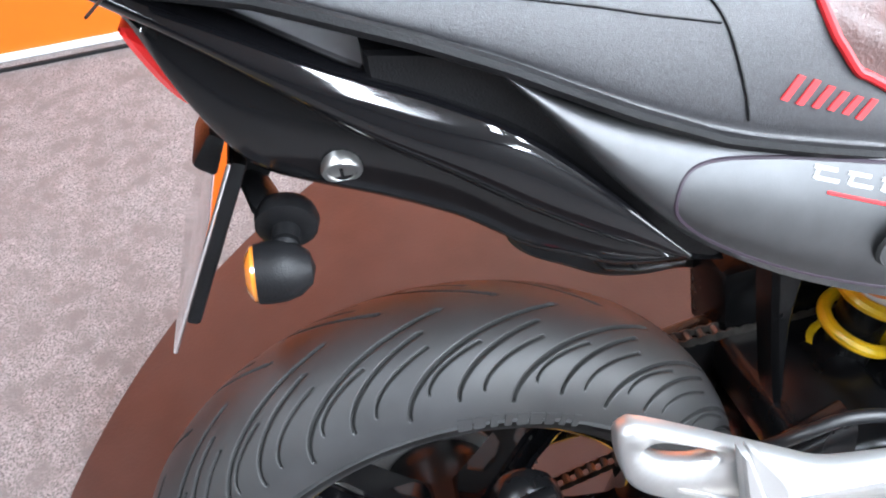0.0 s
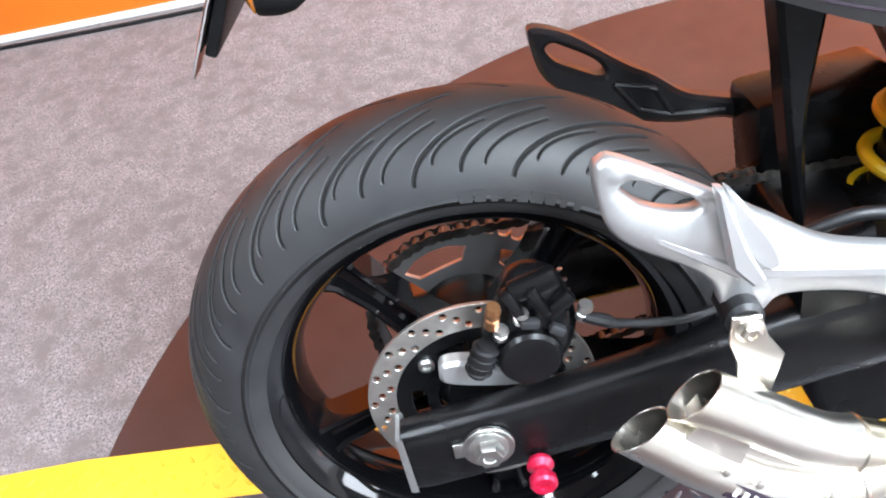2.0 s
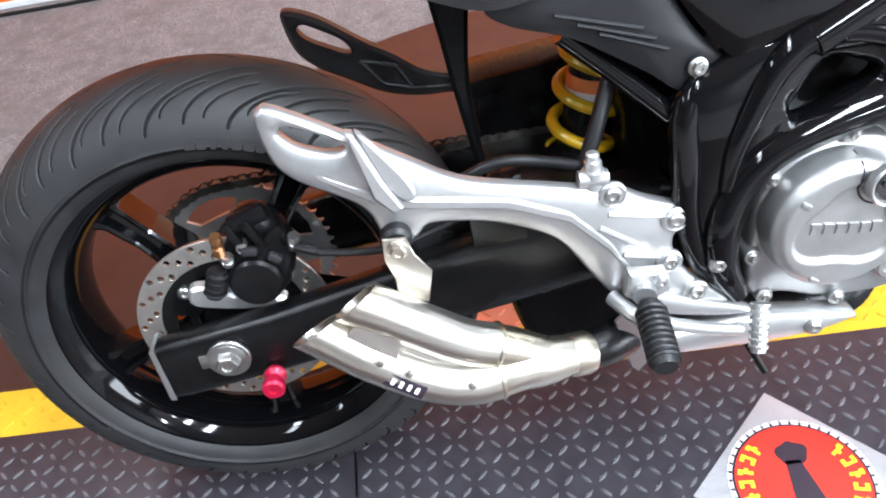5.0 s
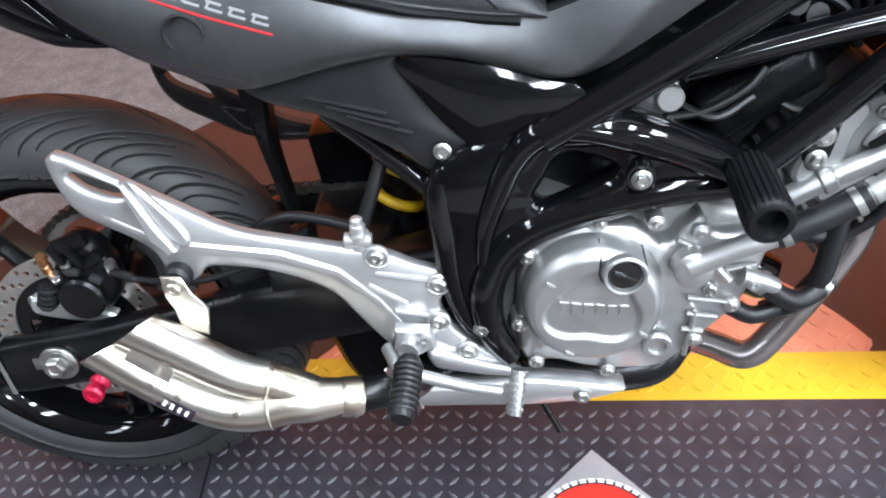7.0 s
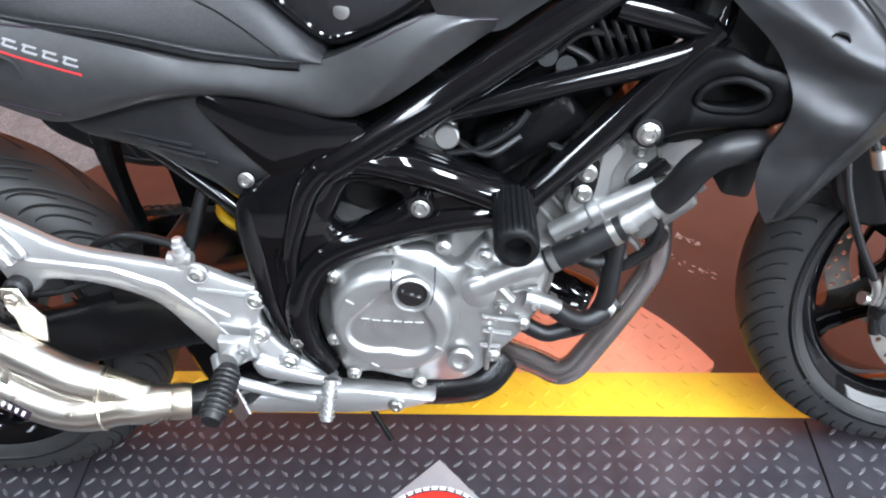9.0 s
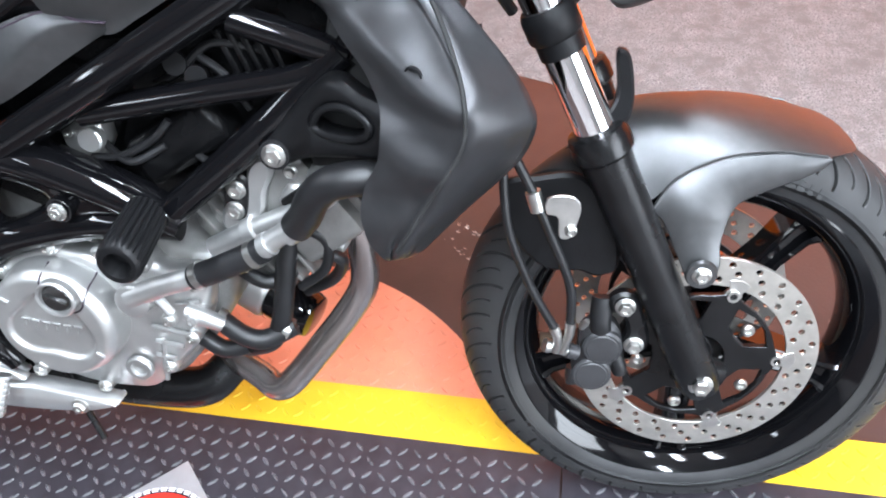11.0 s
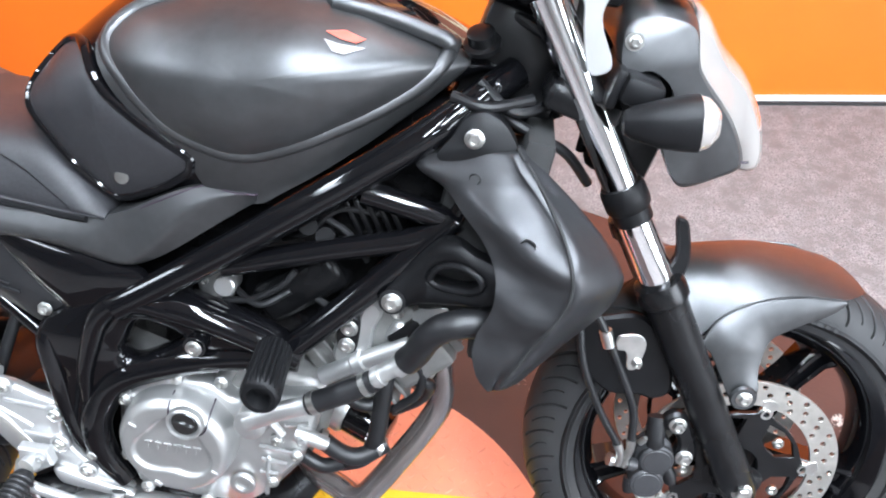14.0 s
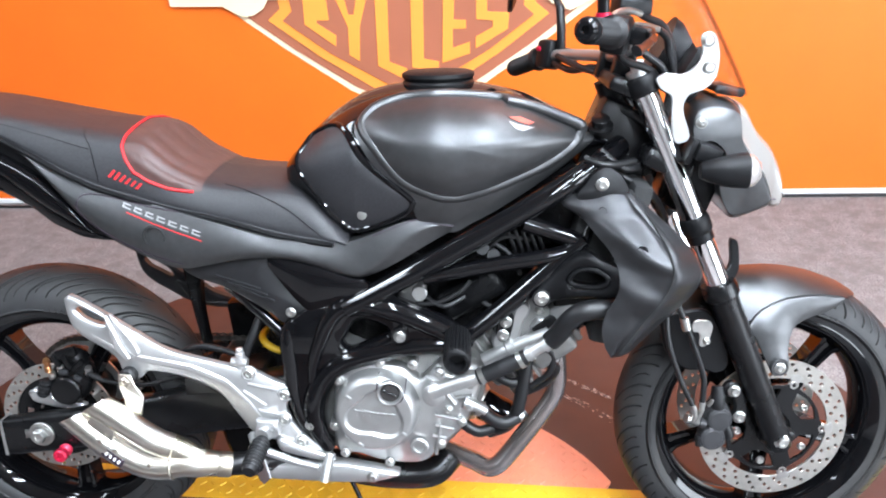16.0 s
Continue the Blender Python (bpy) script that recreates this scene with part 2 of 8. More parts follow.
def inset_loop(loop, d):
    """The (x, h) loop moved inwards by d."""
    n = len(loop)
    area = sum(loop[i][0] * loop[(i + 1) % n][1] - loop[(i + 1) % n][0] * loop[i][1] for i in range(n))
    s = 1 if area > 0 else -1
    out = []
    for i in range(n):
        p, a, b = Vector(loop[i]), Vector(loop[i - 1]), Vector(loop[(i + 1) % n])
        e1, e2 = (p - a).normalized(), (b - p).normalized()
        nn = Vector((-(e1.y + e2.y), e1.x + e2.x))
        nn = nn.normalized() if nn.length > 1e-9 else Vector((-e1.y, e1.x))
        out.append(p + s * d * nn)
    return out


def smooth_loop(pts, n):
    return [(p.x, p.y) for p in catmull([(x, y, 0) for x, y in pts], n, True)]


def plate(bm, outline, l0, l1, bevel=0.002, holes=(), lfunc=None):
    """A flat part cut out of sheet: (x, h) outline and holes, from lateral l0 (outer face) to l1, edges rounded."""
    lf = lfunc or (lambda x, h: 0.0)
    sg = 1 if l1 > l0 else -1
    caps = {0: [], 1: []}
    for loop, sign in [(outline, 1)] + [(h, -1) for h in holes]:
        small = inset_loop(loop, bevel * sign)
        rows = [(small, l0, 0), (loop, l0 + sg * bevel, None), (loop, l1 - sg * bevel, None), (small, l1, 1)]
        vs = []
        for pts, l, cap in rows:
            ring = [bm.verts.new((p[0], l + lf(p[0], p[1]), p[1])) for p in pts]
            vs.append(ring)
        n = len(loop)
        for a, b in zip(vs, vs[1:]):
            for i in range(n):
                bm.faces.new((a[i], a[(i + 1) % n], b[(i + 1) % n], b[i]))
        for ring, key in ((vs[0], 0), (vs[-1], 1)):
            caps[key] += [bm.edges.get((ring[i], ring[(i + 1) % n])) for i in range(n)]
    for key in caps:
        bmesh.ops.triangle_fill(bm, edges=caps[key], use_beauty=True, use_dissolve=False)


def pillow(bm, outline, lfunc, bulge=0.01, depth=0.01, rings=7, power=2.5, center=None, n=0):
    """A raised panel: rings of the (x, h) outline drawn towards its middle, on the lateral surface lfunc, swelling outwards (-y) by bulge."""
    loop = smooth_loop(outline, n) if n else outline
    cx = center or (sum(p[0] for p in loop) / len(loop), sum(p[1] for p in loop) / len(loop))
    rows = []
    for k in range(rings + 1):
        r = math.sin(0.5 * math.pi * k / rings)
        ring = []
        for x, h in loop:
            px, ph = cx[0] + r * (x - cx[0]), cx[1] + r * (h - cx[1])
            ring.append((px, lfunc(px, ph) - bulge * (1 - r ** power), ph))
        rows.append(ring)
    rows.append([(x, lfunc(x, h) + depth, h) for x, h in loop])
    vs = [[bm.verts.new(p) for p in r] for r in rows[1:]]
    m = bm.verts.new(rows[0][0])
    k = len(loop)
    for i in range(k):
        bm.faces.new((m, vs[0][i], vs[0][(i + 1) % k]))
    for a, b in zip(vs, vs[1:]):
        for i in range(k):
            bm.faces.new((a[i], a[(i + 1) % k], b[(i + 1) % k], b[i]))


def box(bm, size, m=Matrix(), bevel=0.0):
    tmp = bmesh.new()
    bmesh.ops.create_cube(tmp, size=1.0, matrix=Matrix.Diagonal((*size, 1)))
    if bevel:
        bmesh.ops.bevel(tmp, geom=list(tmp.edges), offset=bevel, segments=2, affect="EDGES", profile=0.5)
    join(bm, tmp, m)


def hexbolt(bm, at, r, direction=(0, -1, 0), height=0.008, flange=True):
    """A flanged hexagon bolt head."""
    o, r = Vector(at), r * 0.84
    m = Matrix.Translation(o) @ Vector(direction).to_track_quat("Z", "Y").to_matrix().to_4x4()
    tmp = bmesh.new()
    rows = [(0.0, 1.35, False), (0.0018, 1.35, False), (0.003, 1.12, False), (0.0034, 1.0, True), (height * 0.8, 1.0, True), (height, 0.84, True), (height, 0.45, False), (height - 0.002, 0.4, False), (height - 0.002, 0.02, False)]
    rings = []
    for z, f, hexed in rows:
        ring = []
        for k in range(18):
            a = 2 * math.pi * k / 18
            q = math.cos(math.pi / 6) / math.cos(a % (math.pi / 3) - math.pi / 6) if hexed else 1.0
            ring.append((r * f * q * math.cos(a), r * f * q * math.sin(a), z))
        rings.append(ring)
    skin(tmp, rings)
    join(bm, tmp, m)


def socketbolt(bm, at, r, direction=(0, -1, 0), height=0.006):
    """A domed socket screw head."""
    turned(bm, [(0, r), (height * 0.6, r), (height, r * 0.75), (height, r * 0.5), (height * 0.4, r * 0.45), (height * 0.4, 0.0)], at, direction, 14)


def thing(name, label, category, m=Matrix(), kind=""):
    ob = new(name)
    ob.empty_display_size = 0.1
    ob.matrix_world = m
    return tagged(ob, label, category, kind=kind)


def mesh_thing(name, bm, mat, label, category="", kind="", smooth=True):
    ob = part(name, bm, mat, None, label, smooth)
    return tagged(ob, label, category, kind=kind)


# ---- room ----
WALL_Y = 1.85
GROUND = -0.022
bm = bmesh.new()
box(bm, (12.0, 9.0, 0.1), pose(0.6, -2.4, GROUND - 0.05))
mesh_thing("floor", bm, CARPET, "mottled grey-brown low-pile carpet floor", kind="structure", smooth=False)
bm = bmesh.new()
box(bm, (12.0, 0.12, 3.1), pose(0.6, WALL_Y + 0.06, GROUND + 1.55))
mesh_thing("wall_north", bm, WALLPAINT, "bright orange painted wall behind the motorcycle", kind="structure", smooth=False)
for name, size, at in (("wall_south", (12.0, 0.12, 3.1), (0.6, -6.9, GROUND + 1.55)), ("wall_west", (0.12, 9.0, 3.1), (-5.4, -2.4, GROUND + 1.55))):
    bm = bmesh.new()
    box(bm, size, pose(*at))
    mesh_thing(name, bm, WALLGREY, "plain dark grey painted wall closing the showroom", kind="structure", smooth=False)
# invented opening, frame and glowing sheet that go with the eastern light
wx, wy, wz, ww, wh = WINDOW
bm = bmesh.new()
for y0, y1, z0, z1 in ((-6.9, wy - ww / 2, 0.0, 3.1), (wy + ww / 2, 2.1, 0.0, 3.1), (wy - ww / 2, wy + ww / 2, 0.0, wz - wh / 2), (wy - ww / 2, wy + ww / 2, wz + wh / 2, 3.1)):
    box(bm, (0.12, y1 - y0, z1 - z0), pose(wx + 0.06, (y0 + y1) / 2, GROUND + (z0 + z1) / 2))
mesh_thing("wall_east", bm, WALLGREY, "dark grey painted wall with an assumed window opening", kind="structure", smooth=False)
win = thing("assumed_window", "assumed unseen window with a slim dark frame", "window", kind="structure")
for y, z, sy, sz in ((wy, wz - wh / 2 + 0.02, ww, 0.04), (wy, wz + wh / 2 - 0.02, ww, 0.04), (wy - ww / 2 + 0.02, wz, 0.04, wh - 0.08), (wy + ww / 2 - 0.02, wz, 0.04, wh - 0.08), (wy, wz, 0.04, wh - 0.08)):
    bm = bmesh.new()
    box(bm, (0.06, sy, sz), pose(wx + 0.06, y, GROUND + z), 0.004)
    part("window_frame", bm, DARKMETAL, win)
bm = bmesh.new()
box(bm, (0.02, ww + 1.0, wh + 1.0), pose(wx + 0.5, wy, GROUND + wz))
mesh_thing("backdrop", bm, WINDOWGLOW, "pale glowing sheet behind the assumed window", kind="structure", smooth=False)
bm = bmesh.new()
box(bm, (12.0, 9.0, 0.1), pose(0.6, -2.4, GROUND + 3.15))
mesh_thing("ceiling", bm, CEILING, "plain grey painted ceiling", kind="structure", smooth=False)
bm = bmesh.new()
box(bm, (12.0, 0.012, 0.02), pose(0.6, WALL_Y - 0.0065, GROUND + 0.01), 0.003)
mesh_thing("baseboard", bm, WHITEMARK, "thin pale strip along the foot of the orange wall", kind="structure", smooth=False)
bm = bmesh.new()
tube(bm, [(-5.3, WALL_Y - 0.05, GROUND + 0.006), (-2.0, WALL_Y - 0.045, GROUND + 0.006), (-0.8, WALL_Y - 0.06, GROUND + 0.006), (0.5, WALL_Y - 0.035, GROUND + 0.006), (2.4, WALL_Y - 0.04, GROUND + 0.006), (3.0, WALL_Y - 0.07, GROUND + 0.006), (6.0, WALL_Y - 0.04, GROUND + 0.006)], 0.006, 8, 60)
mesh_thing("floor_cable", bm, HOSE, "thin black cable lying along the foot of the wall", "cable")

# turntable deck
TT = (0.66, 0.034)
bm = bmesh.new()
lathe(bm, [(GROUND - 0.01, 1.30), (-0.012, 1.30), (-0.010, 1.297), (-0.010, 0.0)], (TT[0], TT[1], 0), "z", 128)
deck = mesh_thing("turntable_deck", bm, DECK, "low round maroon painted display turntable set in the carpet", "turntable")
deck["kind"] = "structure"


def lozenge_field(bm, inside, x0, x1, y0, y1, z, pitch=0.024, length=0.022, width=0.0064, height=0.0024, turn=0.0, ramp=None):
    """Raised bars of a tread plate, crosswise by turns, wherever inside(x, y) holds."""
    c, s = math.cos(turn), math.sin(turn)
    i0, i1 = int(math.floor(x0 / pitch)), int(math.ceil(x1 / pitch))
    j0, j1 = int(math.floor(y0 / pitch)), int(math.ceil(y1 / pitch))
    for i in range(i0, i1 + 1):
        for j in range(j0, j1 + 1):
            u, v = i * pitch, j * pitch
            x, y = u * c - v * s, u * s + v * c
            if not inside(x, y):
                continue
            a = turn + (math.pi / 4 if (i + j) % 2 else -math.pi / 4) + random.uniform(-0.03, 0.03)
            ca, sa = math.cos(a), math.sin(a)
            zz = z if ramp is None else z + ramp(x, y)
            ring = []
            for p, q in ((-1, 0), (-0.55, -0.8), (0.0, -1), (0.55, -0.8), (1, 0), (0.55, 0.8), (0.0, 1), (-0.55, 0.8)):
                ring.append((x + ca * p * length / 2 - sa * q * width / 2, y + sa * p * length / 2 + ca * q * width / 2))
            low = [bm.verts.new((px, py, zz - 0.0005)) for px, py in ring]
            top = [bm.verts.new((x + 0.62 * (px - x), y + 0.62 * (py - y), zz + height)) for px, py in ring]
            for k in range(8):
                bm.faces.new((low[k], low[(k + 1) % 8], top[(k + 1) % 8], top[k]))
            bm.faces.new(top)


# strip: turned by SLANT, its far edge yellow, ramps at both ends
SLANT = -0.055
Y_FAR, Y_EDGE, Y_NEAR = 0.263, 0.170, -0.30
X_A, X_B = -0.64, 1.94
RAMP = 0.20


def strip_y(x, v):
    return v + SLANT * x


def strip_drop(x, y=0.0):
    return -max(0.0, X_A - x, x - X_B) / RAMP * (0.0 - GROUND) * 0.95


def strip_slab(name, v0, v1, mat, label, xs):
    bm = bmesh.new()
    rings = []
    for x in xs:
        d = strip_drop(x)
        rings.append([(x, strip_y(x, v0), d), (x, strip_y(x, v1), d), (x, strip_y(x, v1), -0.0095 + min(0, d) * 0.55), (x, strip_y(x, v0), -0.0095 + min(0, d) * 0.55)])
    skin(bm, rings)
    return part(name, bm, mat, strip, label, smooth=False)


strip = thing("display_strip", "black diamond-tread plate strip with yellow edge under the motorcycle wheels", "display platform", kind="structure")
SEAMS = [0.081, 1.289]
xs = [X_A - RAMP, X_A, SEAMS[0] - 0.0015]
for a, b in ((X_A - RAMP, SEAMS[0] - 0.002), (SEAMS[0] + 0.002, SEAMS[1] - 0.002), (SEAMS[1] + 0.002, X_B + RAMP)):
    xs = [x for x in (a, X_A, 0.0, X_B, b) if a <= x <= b]
    strip_slab("black_panel", Y_NEAR, Y_EDGE, DIAMOND, "black diamond-tread panel", xs)
xs = [X_A - RAMP, X_A, 0.0, 0.7, 1.3, X_B, X_B + RAMP]
strip_slab("yellow_edge", Y_EDGE + 0.0005, Y_FAR, YELLOWPLATE, "bright yellow painted edge", xs)
BAR_A, BAR_B = 0.40, 0.76
for name, va, vb, mat in (("black_tread", Y_NEAR + 0.01, Y_EDGE - 0.008, WORNGLINT), ("yellow_tread", Y_EDGE + 0.012, Y_FAR - 0.01, YELLOWPLATE)):
    bm = bmesh.new()
    lozenge_field(bm, lambda x, y: va < y - SLANT * x < vb and X_A - 0.18 < x < X_B + 0.18 and min(abs(x - s) for s in SEAMS) > 0.014 and not (va < 0 and BAR_A < x < BAR_B),
                  -0.9, 2.2, -0.5, 0.5, 0.0, turn=SLANT, ramp=strip_drop)
    part(name, bm, mat, strip, smooth=False)

# orange half disc
bm = bmesh.new()
R_OR = 0.530
OC = (0.70, -0.015)
pts = []
for k in range(49):
    a = math.pi * k / 48
    x, y = OC[0] + R_OR * math.cos(a + SLANT), OC[1] + R_OR * math.sin(a + SLANT)
    if y > strip_y(x, Y_FAR - 0.01):
        pts.append((x, y))
pts = [(OC[0] + 0.46, strip_y(1.16, Y_FAR) + 0.0005)] + [p for p in pts if p[1] > strip_y(p[0], Y_FAR) + 0.004] + [(OC[0] - 0.47, strip_y(0.23, Y_FAR) + 0.0005)]
low = [bm.verts.new((x, y, -0.009)) for x, y in pts]
top = [bm.verts.new((x, y, -0.003)) for x, y in pts]
for k in range(len(pts)):
    bm.faces.new((low[k - 1], low[k], top[k], top[k - 1]))
bm.faces.new(top)
orange = mesh_thing("orange_tread_plate", bm, ORANGEPLATE, "worn orange painted diamond-tread half disc on the turntable", "tread plate", smooth=False)
bm = bmesh.new()
lozenge_field(bm, lambda x, y: (x - OC[0]) ** 2 + (y - OC[1]) ** 2 < (R_OR - 0.012) ** 2 and y - SLANT * x > Y_FAR + 0.01, 0.1, 1.4, 0.1, 0.7, -0.003, pitch=0.025, turn=SLANT)
part("tread", bm, ORANGEPLATE, orange, smooth=False)

# ---- motorcycle ----
BIKE_LEAN = 11.0
bike = thing("motorcycle", "black and graphite naked motorcycle leaning on its side stand", "motorcycle", pose(0, 0.0734, 0.002, -BIKE_LEAN, 0, 0))


def tyre_mesh(name, R, half, bead, n_u, groove_dir, repeats, parent, cx, cz, label, fine=1.0, sweep=1.0):
    """A tyre with cut tread grooves, as one mesh turned round the wheel's axis."""
    hgt = R - bead - 0.004
    n_t = 180
    prof = []
    for k in range(n_t + 1):
        a = math.radians(-84 + 168 * k / n_t)
        prof.append((half * math.sin(a), bead + 0.004 + hgt * math.cos(a) ** 0.92 if abs(a) < 1.5 else bead + 0.004))
    prof = np.array(prof)
    arc = np.r_[0, np.cumsum(np.hypot(*np.diff(prof, axis=0).T))]
    arc -= arc[-1] / 2
    smax = arc[-1]
    left = np.array([(-half * 0.985, bead + 0.022), (-half * 0.96, bead + 0.012), (-half * 0.9, bead + 0.003), (-half * 0.84, bead - 0.002)])
    left = left[::-1]
    right = left[::-1] * np.array([-1, 1])
    full = np.vstack([left, prof, right])
    n_p = len(full)
    u = np.arange(n_u) * 2 * np.pi * R / n_u
    U, S = np.meshgrid(u, arc, indexing="ij")
    period = 2 * np.pi * R / repeats
    depth = np.zeros_like(U)

    def groove(s_a, s_b, shift, reach, w0, w1, dep):
        reach *= sweep
        for side in (-1, 1):
            s = np.abs(S)
            f = np.clip((s - s_a) / (s_b - s_a), 0, 1)
            line = shift + (0.5 if side > 0 else 0.0) * period + groove_dir * reach * (1 - f) ** 1.8
            slope = groove_dir * reach * 1.8 * np.maximum(1 - f, 0.02) ** 0.8 / (s_b - s_a)
            du = (U - line + period / 2) % period - period / 2
            dist = np.abs(du) / np.sqrt(1 + slope ** 2)
            over = np.maximum(s_a - s, s - s_b)
            w = (w0 + (w1 - w0) * f) * fine
            d = np.maximum(dist - w / 2, np.maximum(over, 0))
            cut = np.clip(1 - d / 0.0011, 0, 1) * dep * ((S * side) > 0)
            np.maximum(depth, cut, out=depth)

    groove(0.05 * smax, 0.80 * smax, 0.0, 0.150, 0.0012, 0.0022, 0.0035)
    groove(0.34 * smax, 0.70 * smax, 0.28 * period, 0.058, 0.0002, 0.0006, 0.003)
    groove(0.22 * smax, 0.74 * smax, 0.52 * period, 0.080, 0.0010, 0.0018, 0.0035)
    groove(0.36 * smax, 0.66 * smax, 0.78 * period, 0.052, 0.0002, 0.0006, 0.003)
    rad = np.broadcast_to(full[:, 1], (n_u, n_p)).copy()
    lat = np.broadcast_to(full[:, 0], (n_u, n_p)).copy()
    dl, dr = np.gradient(prof[:, 0]), np.gradient(prof[:, 1])
    size = np.hypot(dl, dr)
    band = slice(len(left), len(left) + n_t + 1)
    rad[:, band] -= depth * np.abs(dl / size)
    lat[:, band] += depth * np.sign(dl) * dr / size
    ang = u / R
    X = cx + rad * np.cos(ang)[:, None]
    Z = cz + rad * np.sin(ang)[:, None]
    Y = lat
    verts = np.stack([X, Y, Z], -1).reshape(-1, 3)
    i, j = np.meshgrid(np.arange(n_u), np.arange(n_p - 1), indexing="ij")
    a = i * n_p + j
    b = ((i + 1) % n_u) * n_p + j
    faces = np.stack([a, a + 1, b + 1, b], -1).reshape(-1, 4)
    me = bpy.data.meshes.new(name)
    me.from_pydata(verts.tolist(), [], faces.tolist())
    me.shade_smooth()
    me.materials.append(RUBBER)
    # groove faces take black, so the shade in the cuts is painted on
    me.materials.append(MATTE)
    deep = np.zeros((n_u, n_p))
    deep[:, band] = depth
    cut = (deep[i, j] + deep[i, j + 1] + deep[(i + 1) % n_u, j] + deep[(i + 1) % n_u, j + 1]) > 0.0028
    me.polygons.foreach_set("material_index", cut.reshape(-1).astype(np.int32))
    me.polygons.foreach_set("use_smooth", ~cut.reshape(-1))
    ob = new(name, me)
    ob.parent = parent
    ob["label"] = label
    # raised sidewall marks
    for start, count, step in ((62, 9, 2.9), (212, 7, 2.9), (318, 8, 2.9)):
        for k in range(count):
            t = radians(start + step * k)
            w, r0, r1 = radians(1.0 + 0.35 * math.sin(5.0 * k + start)), bead + 0.016, bead + 0.027
            bm = bmesh.new()
            rows = []
            for r in (r0, r1):
                c = ((r - bead - 0.004) / hgt) ** (1 / 0.92)
                l = -half * math.sqrt(1 - c * c)
                rows.append([(cx + r * math.cos(t + s * w), l - o, cz + r * math.sin(t + s * w)) for s, o in ((-1, -0.002), (-1, 0.0008), (1, 0.0008), (1, -0.002))])
            skin(bm, rows)
            part("sidewall_mark", bm, RUBBER, parent, smooth=False)
    return ob


def wheel_rim(name, cx, cz, half, spoke_first, label):
    bm = bmesh.new()
    k = 0.960
    prof = [(-half + 0.001, 0.2355), (-half - 0.004, 0.2345), (-half - 0.005, 0.230), (-half, 0.221), (-half * 0.86, 0.212), (-half * 0.6, 0.204), (-half * 0.3, 0.199),
            (half * 0.3, 0.199), (half * 0.6, 0.204), (half * 0.86, 0.212), (half, 0.221), (half + 0.005, 0.230), (half + 0.004, 0.2345), (half - 0.001, 0.2355), (half * 0.85, 0.222), (0, 0.212), (-half * 0.85, 0.222)]
    lathe(bm, [(u, r * k) for u, r in prof], (cx, 0, cz), "y", 120, True)
    rim = part(name, bm, GLOSS, bike, label)
    spoke = None
    for k in range(5):
        a = radians(spoke_first + 72 * k)
        bm = bmesh.new()
        for s in (-1, 1):
            rings = []
            for r, w, off, d in ((0.04, 0.010, 0.017, 0.036), (0.08, 0.008, 0.014, 0.032), (0.14, 0.007, 0.012, 0.026), (0.182, 0.008, 0.014, 0.028), (0.197, 0.012, 0.018, 0.034)):
                c = s * off
                rings.append([(r, -d * 0.92, c - w * 0.5), (r, -d, c), (r, -d * 0.92, c + w * 0.5), (r, d * 0.6, c + w * 0.5), (r, d * 0.6, c - w * 0.5)])
            skin(bm, rings)
        rings = []
        for r, w, d in ((0.04, 0.016, 0.026), (0.08, 0.013, 0.022), (0.14, 0.011, 0.016), (0.182, 0.013, 0.017), (0.197, 0.017, 0.02)):
            rings.append([(r, -d, -w), (r, -d, w), (r, d, w), (r, d, -w)])
        skin(bm, rings)
        bmesh.ops.transform(bm, matrix=Matrix.Translation((cx, 0, cz)) @ Matrix.Rotation(-a, 4, "Y"), verts=bm.verts)
        part("spoke", bm, GLOSS, rim)
    return rim


def hole_ring(cx, cz, r, n, size, phase=0.0, seg=8):
    out = []
    for k in range(n):
        a = phase + 2 * math.pi * k / n
        x, z = cx + r * math.cos(a), cz + r * math.sin(a)
        out.append([(x + size * math.cos(2 * math.pi * j / seg), z + size * math.sin(2 * math.pi * j / seg)) for j in range(seg)])
    return out


def circle_loop(cx, cz, r, seg):
    return [(cx + r * math.cos(2 * math.pi * j / seg), cz + r * math.sin(2 * math.pi * j / seg)) for j in range(seg)]


def brake_disc(cx, cz, r_out, r_in, l, holes, parent, tabs, tab_phase, label="drilled brake disc"):
    hs = [circle_loop(cx, cz, r_in, 72)]
    for row in range(3):
        rr = r_in + (r_out - r_in) * (0.22 + 0.28 * row)
        hs += hole_ring(cx, cz, rr, holes, 0.0040, 2 * math.pi / holes * row / 3.0)
    bm = bmesh.new()
    plate(bm, circle_loop(cx, cz, r_out, 96), l - 0.0025, l + 0.0025, 0.0004, hs)
    disc = part("brake_disc", bm, DISC, parent, label, angle=30)
    for k in range(tabs):
        a = tab_phase + 2 * math.pi * k / tabs
        rr = r_in - 0.010
        c = (cx + rr * math.cos(a), cz + rr * math.sin(a))
        bm = bmesh.new()
        loop = []
        for j in range(20):
            b = a + math.pi * 2 * j / 20
            q = 0.0105 + (0.012 if math.cos(b - a) > 0.75 else 0.0)
            loop.append((c[0] + q * math.cos(b), c[1] + q * math.sin(b)))
        plate(bm, loop, l - 0.003, l + 0.002, 0.0005, [circle_loop(c[0], c[1], 0.0048, 14)])
        part("disc_tab", bm, BOLT, disc)
    return disc


